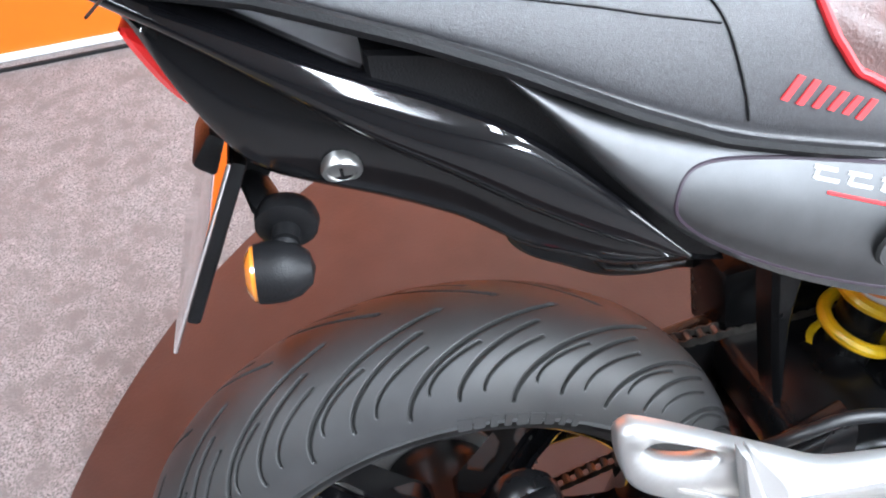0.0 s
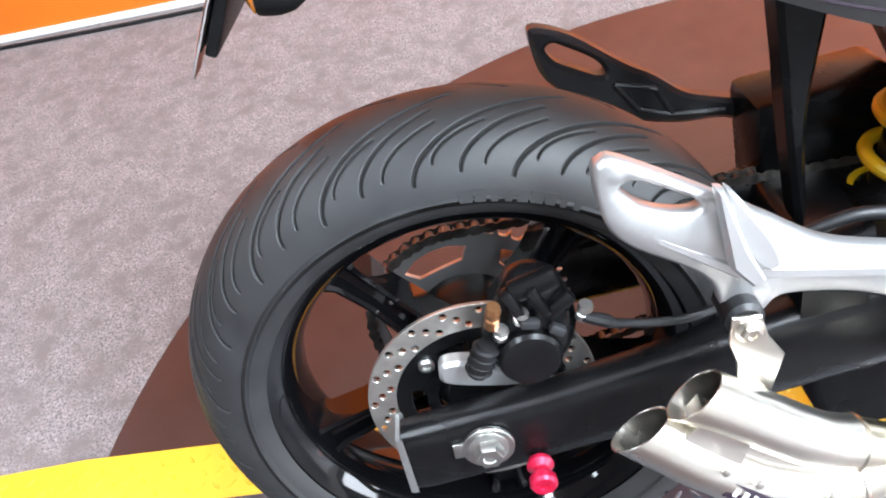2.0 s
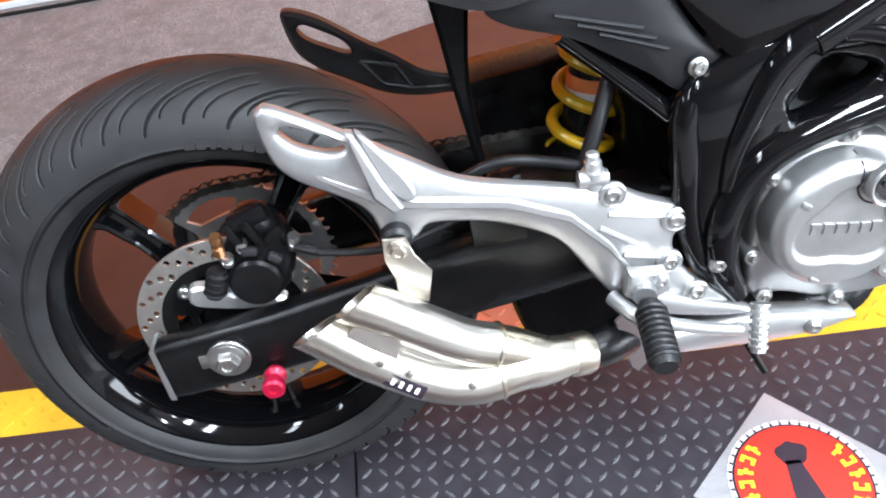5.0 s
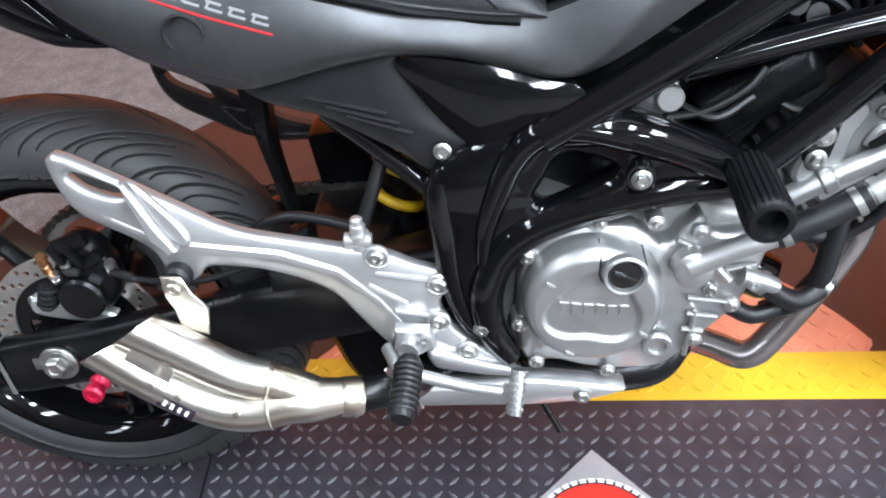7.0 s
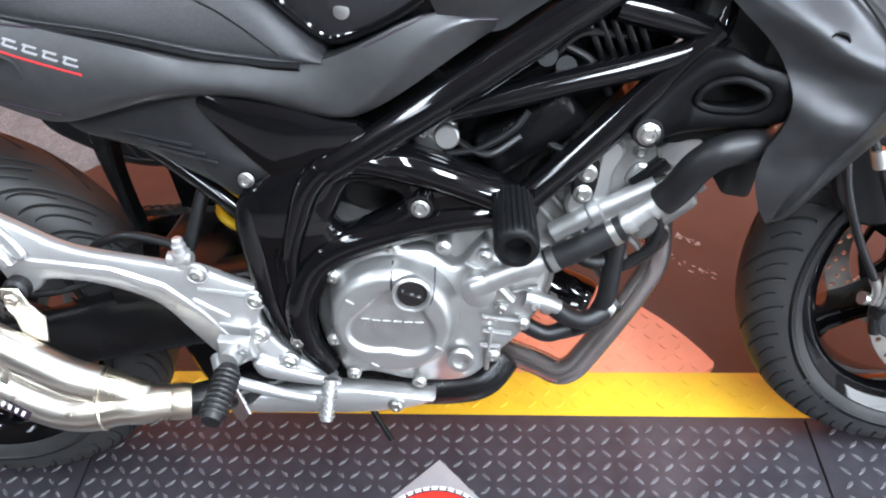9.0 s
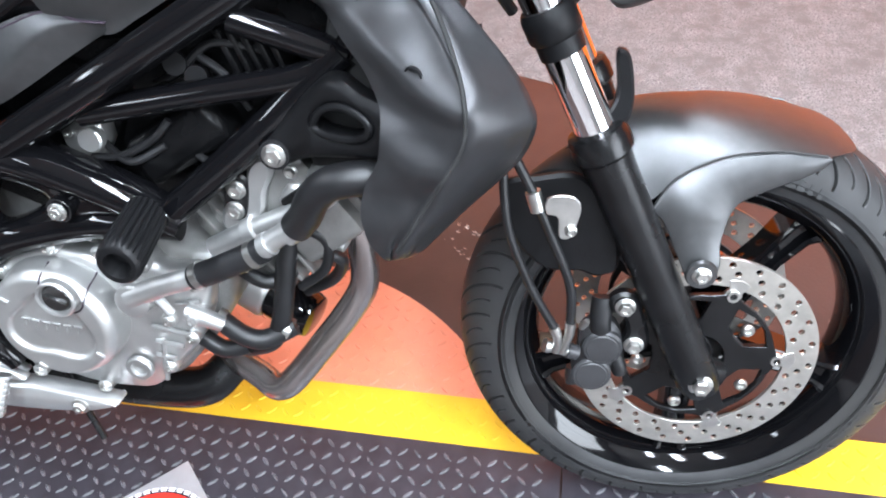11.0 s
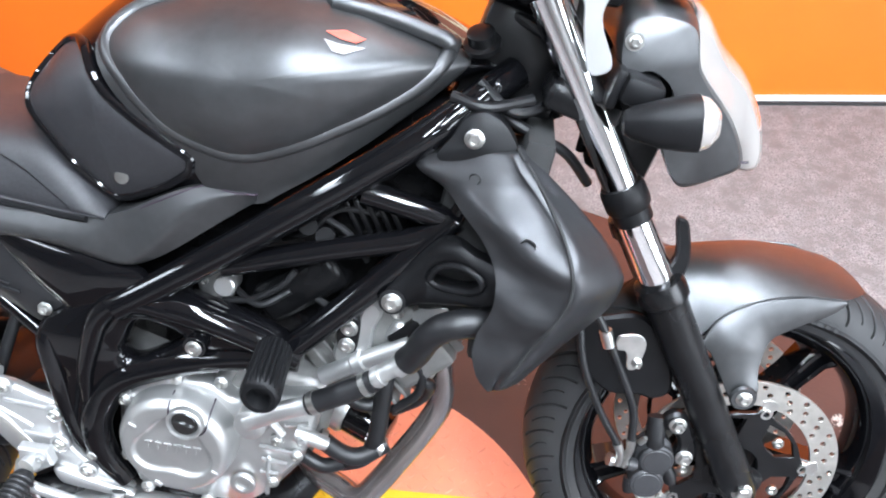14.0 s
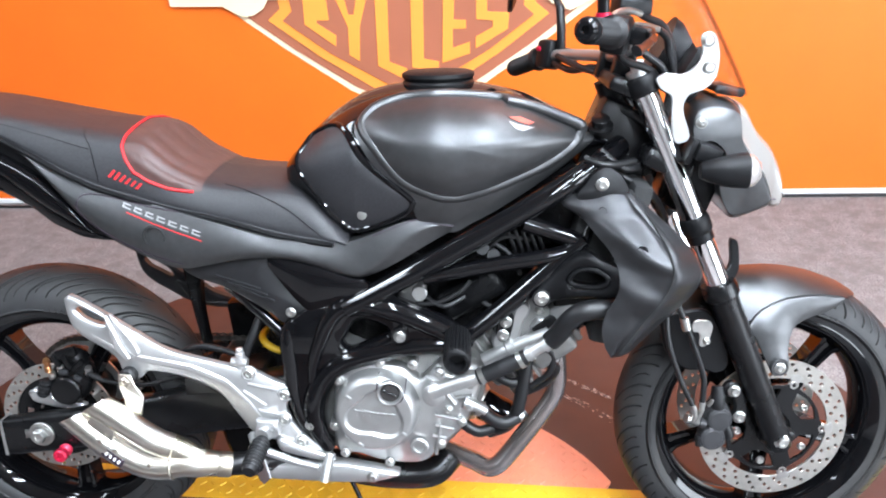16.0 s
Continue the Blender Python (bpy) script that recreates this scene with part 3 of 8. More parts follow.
# rear wheel
rear_rim = wheel_rim("rear_wheel", 0.002, 0.313, 0.058, 128, "gloss black five-spoke cast rear wheel")
tyre_mesh("tyre", 0.309, 0.079, 0.2225, 2600, -1, 19, rear_rim, 0.002, 0.313, "wide black sport-touring tyre with curved tread grooves")
bm = bmesh.new()
lathe(bm, [(-0.062, 0.0), (-0.062, 0.034), (-0.05, 0.045), (-0.02, 0.05), (0.03, 0.055), (0.05, 0.06), (0.07, 0.06), (0.07, 0.0)], (0, 0, 0.312), "y", 40)
part("hub", bm, DARKMETAL, rear_rim)
brake_disc(0.002, 0.313, 0.119, 0.090, -0.064, 20, rear_rim, 0, 0)
bm = bmesh.new()
hs = [circle_loop(0, 0.312, 0.045, 30)]
for k in range(5):
    a0 = radians(20 + 72 * k)
    hs.append([(0.072 * math.cos(a0 + t) * (1 if j < 8 else 0.78), 0.312 + 0.072 * math.sin(a0 + t) * (1 if j < 8 else 0.78)) for j, t in enumerate([radians(4 * q) for q in range(8)] + [radians(4 * q) for q in reversed(range(8))])])
plate(bm, circle_loop(0, 0.312, 0.089, 60), -0.062, -0.056, 0.0008, hs)
part("disc_carrier", bm, DARKMETAL, rear_rim)
for k in range(5):
    a = radians(133 + 72 * k)
    bm = bmesh.new()
    socketbolt(bm, (0.071 * math.cos(a), -0.062, 0.312 + 0.071 * math.sin(a)), 0.0085)
    part("disc_bolt", bm, BOLT, rear_rim)
# sprocket with teeth and chain on the far side
bm = bmesh.new()
loop = []
for k in range(46):
    for f, r in ((0.0, 0.112), (0.3, 0.113), (0.5, 0.120), (0.7, 0.113)):
        a = 2 * math.pi * (k + f) / 46
        loop.append((r * math.cos(a), 0.312 + r * math.sin(a)))
hs = []
for k in range(5):
    a0 = radians(12 + 72 * k)
    hs.append([(r * math.cos(a0 + radians(t)), 0.312 + r * math.sin(a0 + radians(t))) for r, t in ((0.096, 0), (0.1, 12), (0.101, 24), (0.1, 36), (0.096, 48), (0.078, 44), (0.074, 24), (0.078, 4))])
plate(bm, loop, 0.072, 0.078, 0.0006, hs + [circle_loop(0, 0.312, 0.05, 30)])
part("sprocket", bm, ALU, rear_rim, "grey toothed rear sprocket")


def chain_link(p, d, k):
    """One link: two side plates and a roller, along d from p."""
    bm = bmesh.new()
    d = Vector(d).normalized()
    up = Vector((0, 1, 0)).cross(d)
    for s in ((-0.008, -0.0065), (0.0065, 0.008)):
        w = 0.0068 if k % 2 else 0.006
        loop = [Vector((x, 0, z)) for x, z in ((-0.011, -w * 0.6), (-0.006, -w), (0, -w * 0.6), (0.006, -w), (0.011, -w * 0.6), (0.011, w * 0.6), (0.006, w), (0, w * 0.6), (-0.006, w), (-0.011, w * 0.6))]
        lo = [bm.verts.new(Vector(p) + v.x * d + v.z * up + Vector((0, s[0], 0))) for v in loop]
        hi = [bm.verts.new(Vector(p) + v.x * d + v.z * up + Vector((0, s[1], 0))) for v in loop]
        bm.faces.new(lo)
        bm.faces.new(hi)
        for i in range(len(lo)):
            bm.faces.new((lo[i - 1], lo[i], hi[i], hi[i - 1]))
    turned(bm, [(-0.0065, 0.0), (-0.0065, 0.005), (0.0065, 0.005), (0.0065, 0.0)], Vector(p) - 0.008 * d, (0, 1, 0), 8)
    return bm


chain_pts = []
LINK = 0.0159
for k in range(60):
    a = radians(92) + k * LINK / 0.1165
    if a > radians(268):
        break
    chain_pts.append(((0.1165 * math.cos(a), 0.075, 0.312 + 0.1165 * math.sin(a)), (math.sin(a), 0, -math.cos(a))))
for k in range(36):
    f = k / 35
    chain_pts.append(((f * 0.56, 0.075, 0.4285 + f * (0.43 - 0.4285)), (1, 0, 0)))
    chain_pts.append(((f * 0.56, 0.075, 0.1955 + f * (0.35 - 0.1955)), (0.56, 0, 0.155)))
bm0 = bmesh.new()
box(bm0, (0.02, 0.012, 0.006), pose(0.58, 0.075, 0.39), 0.001)
chain_mount = part("drive_chain", bm0, CHAIN, bike, "oily black drive chain")
for k, (p, d) in enumerate(chain_pts):
    part("link", chain_link(p, d, k), CHAIN, chain_mount, smooth=False)

# front wheel
FX, FZ = 1.449, 0.296
front_rim = wheel_rim("front_wheel", FX, FZ, 0.047, 52, "gloss black five-spoke cast front wheel")
tyre_mesh("tyre", 0.295, 0.059, 0.2225, 2000, 1, 18, front_rim, FX, FZ, "black front sport-touring tyre with slanted tread grooves", 1.3, 0.45)
bm = bmesh.new()
lathe(bm, [(-0.066, 0.0), (-0.066, 0.022), (-0.06, 0.03), (-0.05, 0.04), (-0.02, 0.042), (0.02, 0.042), (0.05, 0.04), (0.066, 0.022), (0.066, 0.0)], (FX, 0, FZ), "y", 36)
part("hub", bm, DARKMETAL, front_rim)
for l in (-0.072, 0.072):
    brake_disc(FX, FZ, 0.145, 0.107, l, 26, front_rim, 5, radians(-2), "silver drilled floating brake disc")
    bm = bmesh.new()
    hs = [circle_loop(FX, FZ, 0.034, 30)]
    for k in range(5):
        a0 = radians(16 + 72 * k)
        hs.append([(FX + r * math.cos(a0 + radians(t)), FZ + r * math.sin(a0 + radians(t))) for r, t in ((0.084, -4), (0.087, 12), (0.087, 28), (0.084, 44), (0.058, 38), (0.052, 20), (0.058, 2))])
    loop = []
    for j in range(100):
        a = 2 * math.pi * j / 100
        r = 0.0925 + 0.006 * max(0.0, math.cos(5 * (a - radians(-2)))) ** 3
        loop.append((FX + r * math.cos(a), FZ + r * math.sin(a)))
    plate(bm, loop, l - 0.004, l + 0.004, 0.001, hs)
    part("disc_carrier", bm, DARKMETAL, front_rim, "black disc carrier")
    if l < 0:
        for k in range(5):
            a = radians(-34 + 72 * k)
            bm = bmesh.new()
            socketbolt(bm, (FX + 0.071 * math.cos(a), l - 0.004, FZ + 0.071 * math.sin(a)), 0.008)
            part("disc_bolt", bm, BOLT, front_rim)
            a = radians(-2 + 72 * k)
            bm = bmesh.new()
            turned(bm, [(0, 0.0075), (0.003, 0.0075), (0.003, 0.0045), (0.001, 0.0045)], (FX + 0.0972 * math.cos(a), l - 0.003, FZ + 0.0972 * math.sin(a)), (0, -1, 0), 18)
            part("disc_button", bm, BOLT, front_rim)


# swingarm
def sweep_box(bm, stations):
    """Rounded box beam through stations (x, l, h, half width, half height)."""
    rings = []
    for x, l, h, w, t in stations:
        ring = []
        for k in range(16):
            a = 2 * math.pi * k / 16 + math.pi / 16
            c, s = math.cos(a), math.sin(a)
            ring.append((x, l + w * math.copysign(abs(c) ** 0.4, c), h + t * math.copysign(abs(s) ** 0.4, s)))
        rings.append(ring)
    skin(bm, rings)


bm = bmesh.new()
sweep_box(bm, [(-0.082, -0.115, 0.298, 0.017, 0.039), (-0.06, -0.115, 0.300, 0.018, 0.041), (0.06, -0.113, 0.314, 0.018, 0.041), (0.2, -0.108, 0.335, 0.019, 0.045), (0.32, -0.1, 0.352, 0.022, 0.05), (0.43, -0.09, 0.37, 0.03, 0.055), (0.52, -0.085, 0.385, 0.04, 0.05)])
swing = part("swingarm", bm, DARKMETAL, bike, "black box-section swingarm", angle=50)
bm = bmesh.new()
sweep_box(bm, [(-0.08, 0.115, 0.298, 0.017, 0.039), (0.2, 0.11, 0.335, 0.019, 0.05), (0.32, 0.1, 0.36, 0.022, 0.06), (0.52, 0.085, 0.385, 0.04, 0.05)])
sweep_box(bm, [(0.30, -0.1, 0.40, 0.02, 0.05), (0.36, -0.1, 0.42, 0.02, 0.06)])
box(bm, (0.12, 0.22, 0.07), pose(0.39, 0, 0.39), 0.012)
box(bm, (0.03, 0.22, 0.045), pose(0.35, 0, 0.36), 0.008)
part("swingarm_bridge", bm, DARKMETAL, swing, angle=50)
bm = bmesh.new()
rings = []
for x, l in ((-0.0835, -0.134), (-0.0865, -0.133), (-0.0865, -0.097), (-0.0835, -0.096)):
    rings.append([(x + 0.001, l, 0.262), (x, l, 0.337), (x + 0.004, l, 0.337), (x + 0.006, l, 0.262)])
skin(bm, rings)
part("end_cap", bm, ALU, swing, "bright alloy end cap")
bm = bmesh.new()
turned(bm, [(0, 0.0255), (0.004, 0.0255), (0.005, 0.0245), (0.005, 0.022), (0.005, 0.0)], (0, -0.133, 0.312), (0, -1, 0), 32)
box(bm, (0.040, 0.004, 0.018), pose(-0.014, -0.1345, 0.312), 0.001)
hexbolt(bm, (0, -0.137, 0.312), 0.0175, (0, -1, 0), 0.015, True)
part("axle_nut", bm, BOLT, swing, "bright axle nut and washer")
bm = bmesh.new()
turned(bm, [(0, 0.005), (0.004, 0.012), (0.010, 0.0135), (0.015, 0.008), (0.020, 0.008), (0.026, 0.0135), (0.033, 0.0135), (0.036, 0.011), (0.036, 0.006), (0.033, 0.005), (0.033, 0.0)], (0.046, -0.131, 0.279), (0, -1, 0), 28)
part("spool", bm, RED, swing, "red anodised stand spool")

# rear brake caliper
bm = bmesh.new()
plate(bm, smooth_loop([(0.012, 0.395), (0.018, 0.425), (0.033, 0.448), (0.042, 0.472), (0.064, 0.480), (0.086, 0.470), (0.096, 0.450), (0.102, 0.425), (0.096, 0.395), (0.080, 0.372), (0.05, 0.364), (0.025, 0.372)], 50), -0.108, -0.066, 0.010)
cal = part("rear_caliper", bm, DARKMETAL, bike, "black single-piston rear brake caliper", angle=50)
for size, at, turn, mat in (((0.044, 0.012, 0.020), (0.066, -0.112, 0.478), -15, DARKMETAL), ((0.030, 0.012, 0.014), (0.086, -0.112, 0.452), -35, DARKMETAL), ((0.010, 0.014, 0.045), (0.048, -0.114, 0.456), -20, DARKMETAL), ((0.010, 0.014, 0.034), (0.068, -0.116, 0.462), -20, DARKMETAL), ((0.018, 0.010, 0.010), (0.058, -0.118, 0.440), 10, CALIPER), ((0.016, 0.010, 0.010), (0.082, -0.115, 0.425), 35, CALIPER)):
    bm = bmesh.new()
    box(bm, size, pose(*at, 0, turn, 0), 0.003)
    part("caliper_ridge", bm, mat, cal)
bm = bmesh.new()
turned(bm, [(0, 0.030), (0.012, 0.030), (0.016, 0.027), (0.017, 0.02), (0.0165, 0.0)], (0.054, -0.105, 0.397), (0, -1, 0), 32)
part("piston_cap", bm, DARKMETAL, cal, "dark round piston cap")
bm = bmesh.new()
plate(bm, smooth_loop([(-0.035, 0.375), (-0.028, 0.388), (0.0, 0.385), (0.02, 0.37), (0.06, 0.36), (0.075, 0.35), (0.04, 0.345), (0.0, 0.352), (-0.03, 0.362)], 40), -0.096, -0.076, 0.004)
part("caliper_bracket", bm, ALUPAINT, cal, "silver caliper bracket")
bm = bmesh.new()
tube(bm, [(0.002, -0.112, 0.386), (0.01, -0.112, 0.402), (0.017, -0.112, 0.42)], [0.010, 0.013, 0.009], 14)
for k in range(4):
    turned(bm, [(0, 0.009), (0.002, 0.0135), (0.004, 0.009)], (0.004 + 0.0035 * k, -0.112, 0.389 + 0.008 * k), (0.35, 0, 0.9), 14)
part("slide_boot", bm, HOSE, cal)
for p, mat, h in (((0.024, -0.112, 0.44), COPPER, 0.03), ((0.05, -0.112, 0.44), BOLT, 0.014), ((0.106, -0.112, 0.432), BOLT, 0.02), ((0.03, -0.112, 0.425), BOLT, 0.014)):
    bm = bmesh.new()
    turned(bm, [(0, 0.0), (0, 0.007), (h * 0.4, 0.007), (h * 0.45, 0.0055), (h * 0.7, 0.0055), (h * 0.75, 0.0075), (h, 0.006), (h, 0.0)], p, (0.15, -0.3, 0.9), 12)
    part("caliper_fitting", bm, mat, cal)
bm = bmesh.new()
tube(bm, [(0.106, -0.118, 0.437), (0.125, -0.118, 0.428), (0.14, -0.116, 0.42), (0.2, -0.112, 0.409), (0.26, -0.1, 0.415), (0.32, -0.09, 0.43)], [0.005, 0.0065, 0.0045, 0.0045, 0.0045, 0.0045], 10, 40)
part("brake_hose", bm, HOSE, bike, "black rear brake hose")

# footrest hanger
HANGER = [(0.116, 0.610), (0.122, 0.618), (0.136, 0.617), (0.195, 0.581), (0.250, 0.542), (0.284, 0.517), (0.320, 0.501), (0.395, 0.479), (0.450, 0.465), (0.483, 0.447), (0.508, 0.437), (0.524, 0.427), (0.527, 0.413), (0.510, 0.397),
          (0.512, 0.370), (0.534, 0.336), (0.584, 0.292), (0.586, 0.281), (0.550, 0.294), (0.489, 0.317), (0.452, 0.329), (0.437, 0.340), (0.415, 0.374), (0.391, 0.412), (0.364, 0.434), (0.321, 0.455), (0.282, 0.466), (0.255, 0.469),
          (0.243, 0.458), (0.227, 0.452), (0.211, 0.462), (0.203, 0.490), (0.192, 0.506), (0.172, 0.521), (0.142, 0.540), (0.125, 0.559), (0.118, 0.583)]
SLOT = [(0.134, 0.594), (0.140, 0.599), (0.150, 0.597), (0.175, 0.584), (0.191, 0.573), (0.190, 0.566), (0.174, 0.566), (0.151, 0.575), (0.139, 0.586)]


def hanger_l(x, h):
    return -0.012 * math.exp(-((x - 0.2) / 0.13) ** 2)


bm = bmesh.new()
plate(bm, smooth_loop(HANGER, 110), -0.166, -0.146, 0.004, [smooth_loop(SLOT, 30)], hanger_l)
hang = part("footrest_hanger", bm, ALUPAINT, bike, "silver cast footrest hanger with a slot", angle=50)
bm = bmesh.new()
rings = []
for x, h, w, o in ((0.160, 0.545, 0.004, 0.0), (0.22, 0.505, 0.006, 0.004), (0.28, 0.49, 0.006, 0.004), (0.34, 0.475, 0.006, 0.004), (0.40, 0.445, 0.006, 0.004), (0.44, 0.40, 0.006, 0.003), (0.47, 0.35, 0.005, 0.001)):
    l = -0.166 + hanger_l(x, h)
    rings.append([(x, l + 0.002, h - w * 1.4), (x, l - o, h - w * 0.6), (x, l - o, h + w * 0.6), (x, l + 0.002, h + w * 1.4)])
skin(bm, rings)
for a, b in (((0.44, 0.44), (0.505, 0.425)), ((0.43, 0.425), (0.47, 0.395)), ((0.455, 0.385), (0.495, 0.375)), ((0.46, 0.36), (0.50, 0.352))):
    tube(bm, [(a[0], -0.1665, a[1]), (b[0], -0.1665, b[1])], 0.0035, 8)
part("rib", bm, ALUPAINT, hang)
for x, h in ((0.445, 0.463), (0.510, 0.420), (0.504, 0.367), (0.534, 0.320)):
    bm = bmesh.new()
    turned(bm, [(-0.002, 0.0145), (0.003, 0.0145), (0.0045, 0.0125), (0.003, 0.011), (0.003, 0.0)], (x, -0.166, h), (0, -1, 0), 20)
    part("boss", bm, ALUPAINT, hang)
    bm = bmesh.new()
    socketbolt(bm, (x, -0.1685, h), 0.009)
    part("bolt", bm, BOLT, hang)
bm = bmesh.new()
plate(bm, [(0.197, 0.592), (0.203, 0.590), (0.222, 0.535), (0.236, 0.505), (0.226, 0.500), (0.209, 0.520)], -0.196, -0.18, 0.003)
plate(bm, smooth_loop([(0.205, 0.59), (0.24, 0.54), (0.25, 0.512), (0.238, 0.508), (0.222, 0.53)], 24), -0.188, -0.178, 0.003)
part("peg_lug", bm, ALUPAINT, hang)
bm = bmesh.new()
turned(bm, [(-0.02, 0.0), (-0.02, 0.016), (0.012, 0.016), (0.016, 0.012), (0.016, 0.0)], (0.222, -0.178, 0.466), (0, -1, 0), 26)
part("bushing", bm, HOSE, hang, "black rubber bushing")
bm = bmesh.new()
plate(bm, [(0.209, 0.476), (0.232, 0.474), (0.238, 0.452), (0.252, 0.43), (0.243, 0.392), (0.214, 0.402), (0.213, 0.43), (0.207, 0.45)], -0.199, -0.195, 0.001)
hexbolt(bm, (0.222, -0.199, 0.462), 0.010)
part("silencer_strap", bm, STEEL, hang, "folded stainless silencer bracket")

# far side hanger, black
bm = bmesh.new()
far = [(0.114, 0.603), (0.120, 0.612), (0.140, 0.606), (0.165, 0.592), (0.211, 0.556), (0.245, 0.534), (0.278, 0.508), (0.32, 0.493), (0.38, 0.475), (0.44, 0.46), (0.44, 0.43), (0.38, 0.445), (0.321, 0.468), (0.273, 0.472), (0.225, 0.485), (0.180, 0.512), (0.144, 0.535), (0.122, 0.562)]
plate(bm, smooth_loop(far, 90), 0.140, 0.166, 0.005, [smooth_loop([(0.130, 0.586), (0.138, 0.592), (0.152, 0.585), (0.182, 0.565), (0.192, 0.548), (0.182, 0.547), (0.160, 0.559), (0.140, 0.571)], 30)])
far_hanger = part("far_footrest_hanger", bm, CALIPER, bike, "black far-side footrest hanger")
for a, b in (((0.20, 0.535), (0.225, 0.50)), ((0.225, 0.50), (0.262, 0.487)), ((0.262, 0.487), (0.245, 0.52)), ((0.245, 0.52), (0.20, 0.535)), ((0.262, 0.487), (0.32, 0.480))):
    bm = bmesh.new()
    tube(bm, [(a[0], 0.14, a[1]), (b[0], 0.14, b[1])], 0.004, 8)
    part("rib", bm, CALIPER, far_hanger)

# silencer: two merging tubes

def open_pipe(bm, pts, rad, slash, n=50, seg=36, wall=0.76, inside=0.17):
    """An open steel tube whose first end is cut on the slant."""
    line = catmull(pts, n)
    rr = [v.x for v in catmull([(q, 0, 0) for q in rad], n)]
    d0 = (line[1] - line[0]).normalized()
    upv = Vector((0, 1, 0)).cross(d0).normalized()
    upv = upv if upv.z > 0 else -upv
    rings = []

    def ring(i, f, cut):
        d = (line[min(i + 1, n - 1)] - line[max(i - 1, 0)]).normalized()
        side = Vector((0, 1, 0)) - d * d.y
        side.normalize()
        up = side.cross(d)
        up = up if up.z > 0 else -up
        out = []
        for k in range(seg):
            t = 2 * math.pi * k / seg
            out.append(line[i] + rr[i] * f * (math.cos(t) * side + math.sin(t) * up) + d * cut * (slash[0] * math.sin(t) + slash[1] * math.cos(t)) * rr[i])
        return out

    deep = next(i for i in range(n) if (line[i] - line[0]).length > inside)
    rows = [ring(deep, 0.02, 0), ring(deep, wall, 0)]
    rows += [ring(i, wall, max(0.0, 1 - i / 12)) for i in range(deep - 1, 0, -3)]
    rows += [ring(0, wall, 1.0), ring(0, wall + 0.04, 1.06), ring(0, 1.0, 1.0)]
    rows += [ring(i, 1.0, max(0.0, 1 - i / 12)) for i in range(1, n)]
    skin(bm, rows, True, False)


low = [(0.127, -0.224, 0.400), (0.150, -0.227, 0.380), (0.172, -0.230, 0.361), (0.198, -0.232, 0.341), (0.223, -0.233, 0.324), (0.250, -0.234, 0.311), (0.278, -0.233, 0.304), (0.305, -0.230, 0.304)]
upp = [(0.172, -0.220, 0.424), (0.195, -0.221, 0.408), (0.218, -0.222, 0.391), (0.240, -0.223, 0.375), (0.260, -0.223, 0.360), (0.280, -0.221, 0.346), (0.305, -0.218, 0.334)]
bm = bmesh.new()
open_pipe(bm, low, [0.0248] * 8, (0.4, 0.3), wall=0.93, inside=0.055)
sil = part("silencer", bm, STEEL, bike, "short stainless twin-outlet silencer", angle=45)
bm = bmesh.new()
open_pipe(bm, upp, [0.0245] * 7, (0.4, 0.3), 44, wall=0.93, inside=0.055)
part("upper_pipe", bm, STEEL, sil, "stainless upper silencer pipe", angle=45)
# black plugs imitate the shaded depth of both outlets
for run, r in ((low, 0.0165), (upp, 0.016)):
    line = [q for q in catmull(run, 200) if 0.030 < (q - Vector(run[0])).length < 0.075]
    bm = bmesh.new()
    tube(bm, [tuple(line[0]), tuple(line[-1])], r, 24)
    part("outlet_shade", bm, MATTE, sil, "matte black plug for the shaded inside of the outlet")
# web between the tubes, and the outer skin near the outlets
low_line, upp_line = catmull(low, 60), catmull(upp, 60)
for name, n, first, last, outer, inner in (("web", 22, (8, 4), (58, 58), 0.012, -0.012), ("outer_skin", 12, (6, 3), (24, 18), 0.0212, 0.006)):
    bm = bmesh.new()
    rows = []
    for k in range(n):
        f = k / (n - 1)
        a, b = low_line[round(first[0] + (last[0] - first[0]) * f)], upp_line[round(first[1] + (last[1] - first[1]) * f)]
        ring = [(a.lerp(b, g), outer - 0.0035 * math.sin(math.pi * g)) for g in (0.12, 0.3, 0.5, 0.7, 0.88)] + [(a.lerp(b, g), inner) for g in (0.88, 0.5, 0.12)]
        rows.append([(q.x, q.y - o, q.z) for q, o in ring])
    skin(bm, rows)
    part(name, bm, STEEL, sil, angle=40)
bm = bmesh.new()
tube(bm, [(0.303, -0.230, 0.304), (0.325, -0.226, 0.306), (0.345, -0.221, 0.303), (0.365, -0.214, 0.299), (0.385, -0.208, 0.294)], [0.0238, 0.0245, 0.0255, 0.0245, 0.0222], 30, 24)
part("collector", bm, TINTED, sil, "straw-tinted stainless collector")
bm = bmesh.new()
tube(bm, [(0.303, -0.218, 0.335), (0.320, -0.217, 0.326), (0.340, -0.216, 0.314), (0.362, -0.213, 0.302)], [0.0236, 0.0236, 0.0228, 0.020], 28, 20)
part("collector_branch", bm, TINTED, sil)
for run in (low, upp):
    a, b = Vector(run[-1]), Vector(run[-2])
    bm = bmesh.new()
    tube(bm, [a.lerp(b, 0.02), a.lerp(b, 0.08), a.lerp(b, 0.14), a.lerp(b, 0.20)], [0.0246, 0.0262, 0.0262, 0.0246], 32)
    part("weld_band", bm, TINTED, sil, "weld bead")
bm = bmesh.new()
tube(bm, [(0.380, -0.2095, 0.2955), (0.384, -0.2082, 0.2944), (0.400, -0.203, 0.290), (0.404, -0.2017, 0.289)], [0.0225, 0.0240, 0.0240, 0.0228], 28)
part("clamp", bm, STEEL, sil, "bright slip joint band")
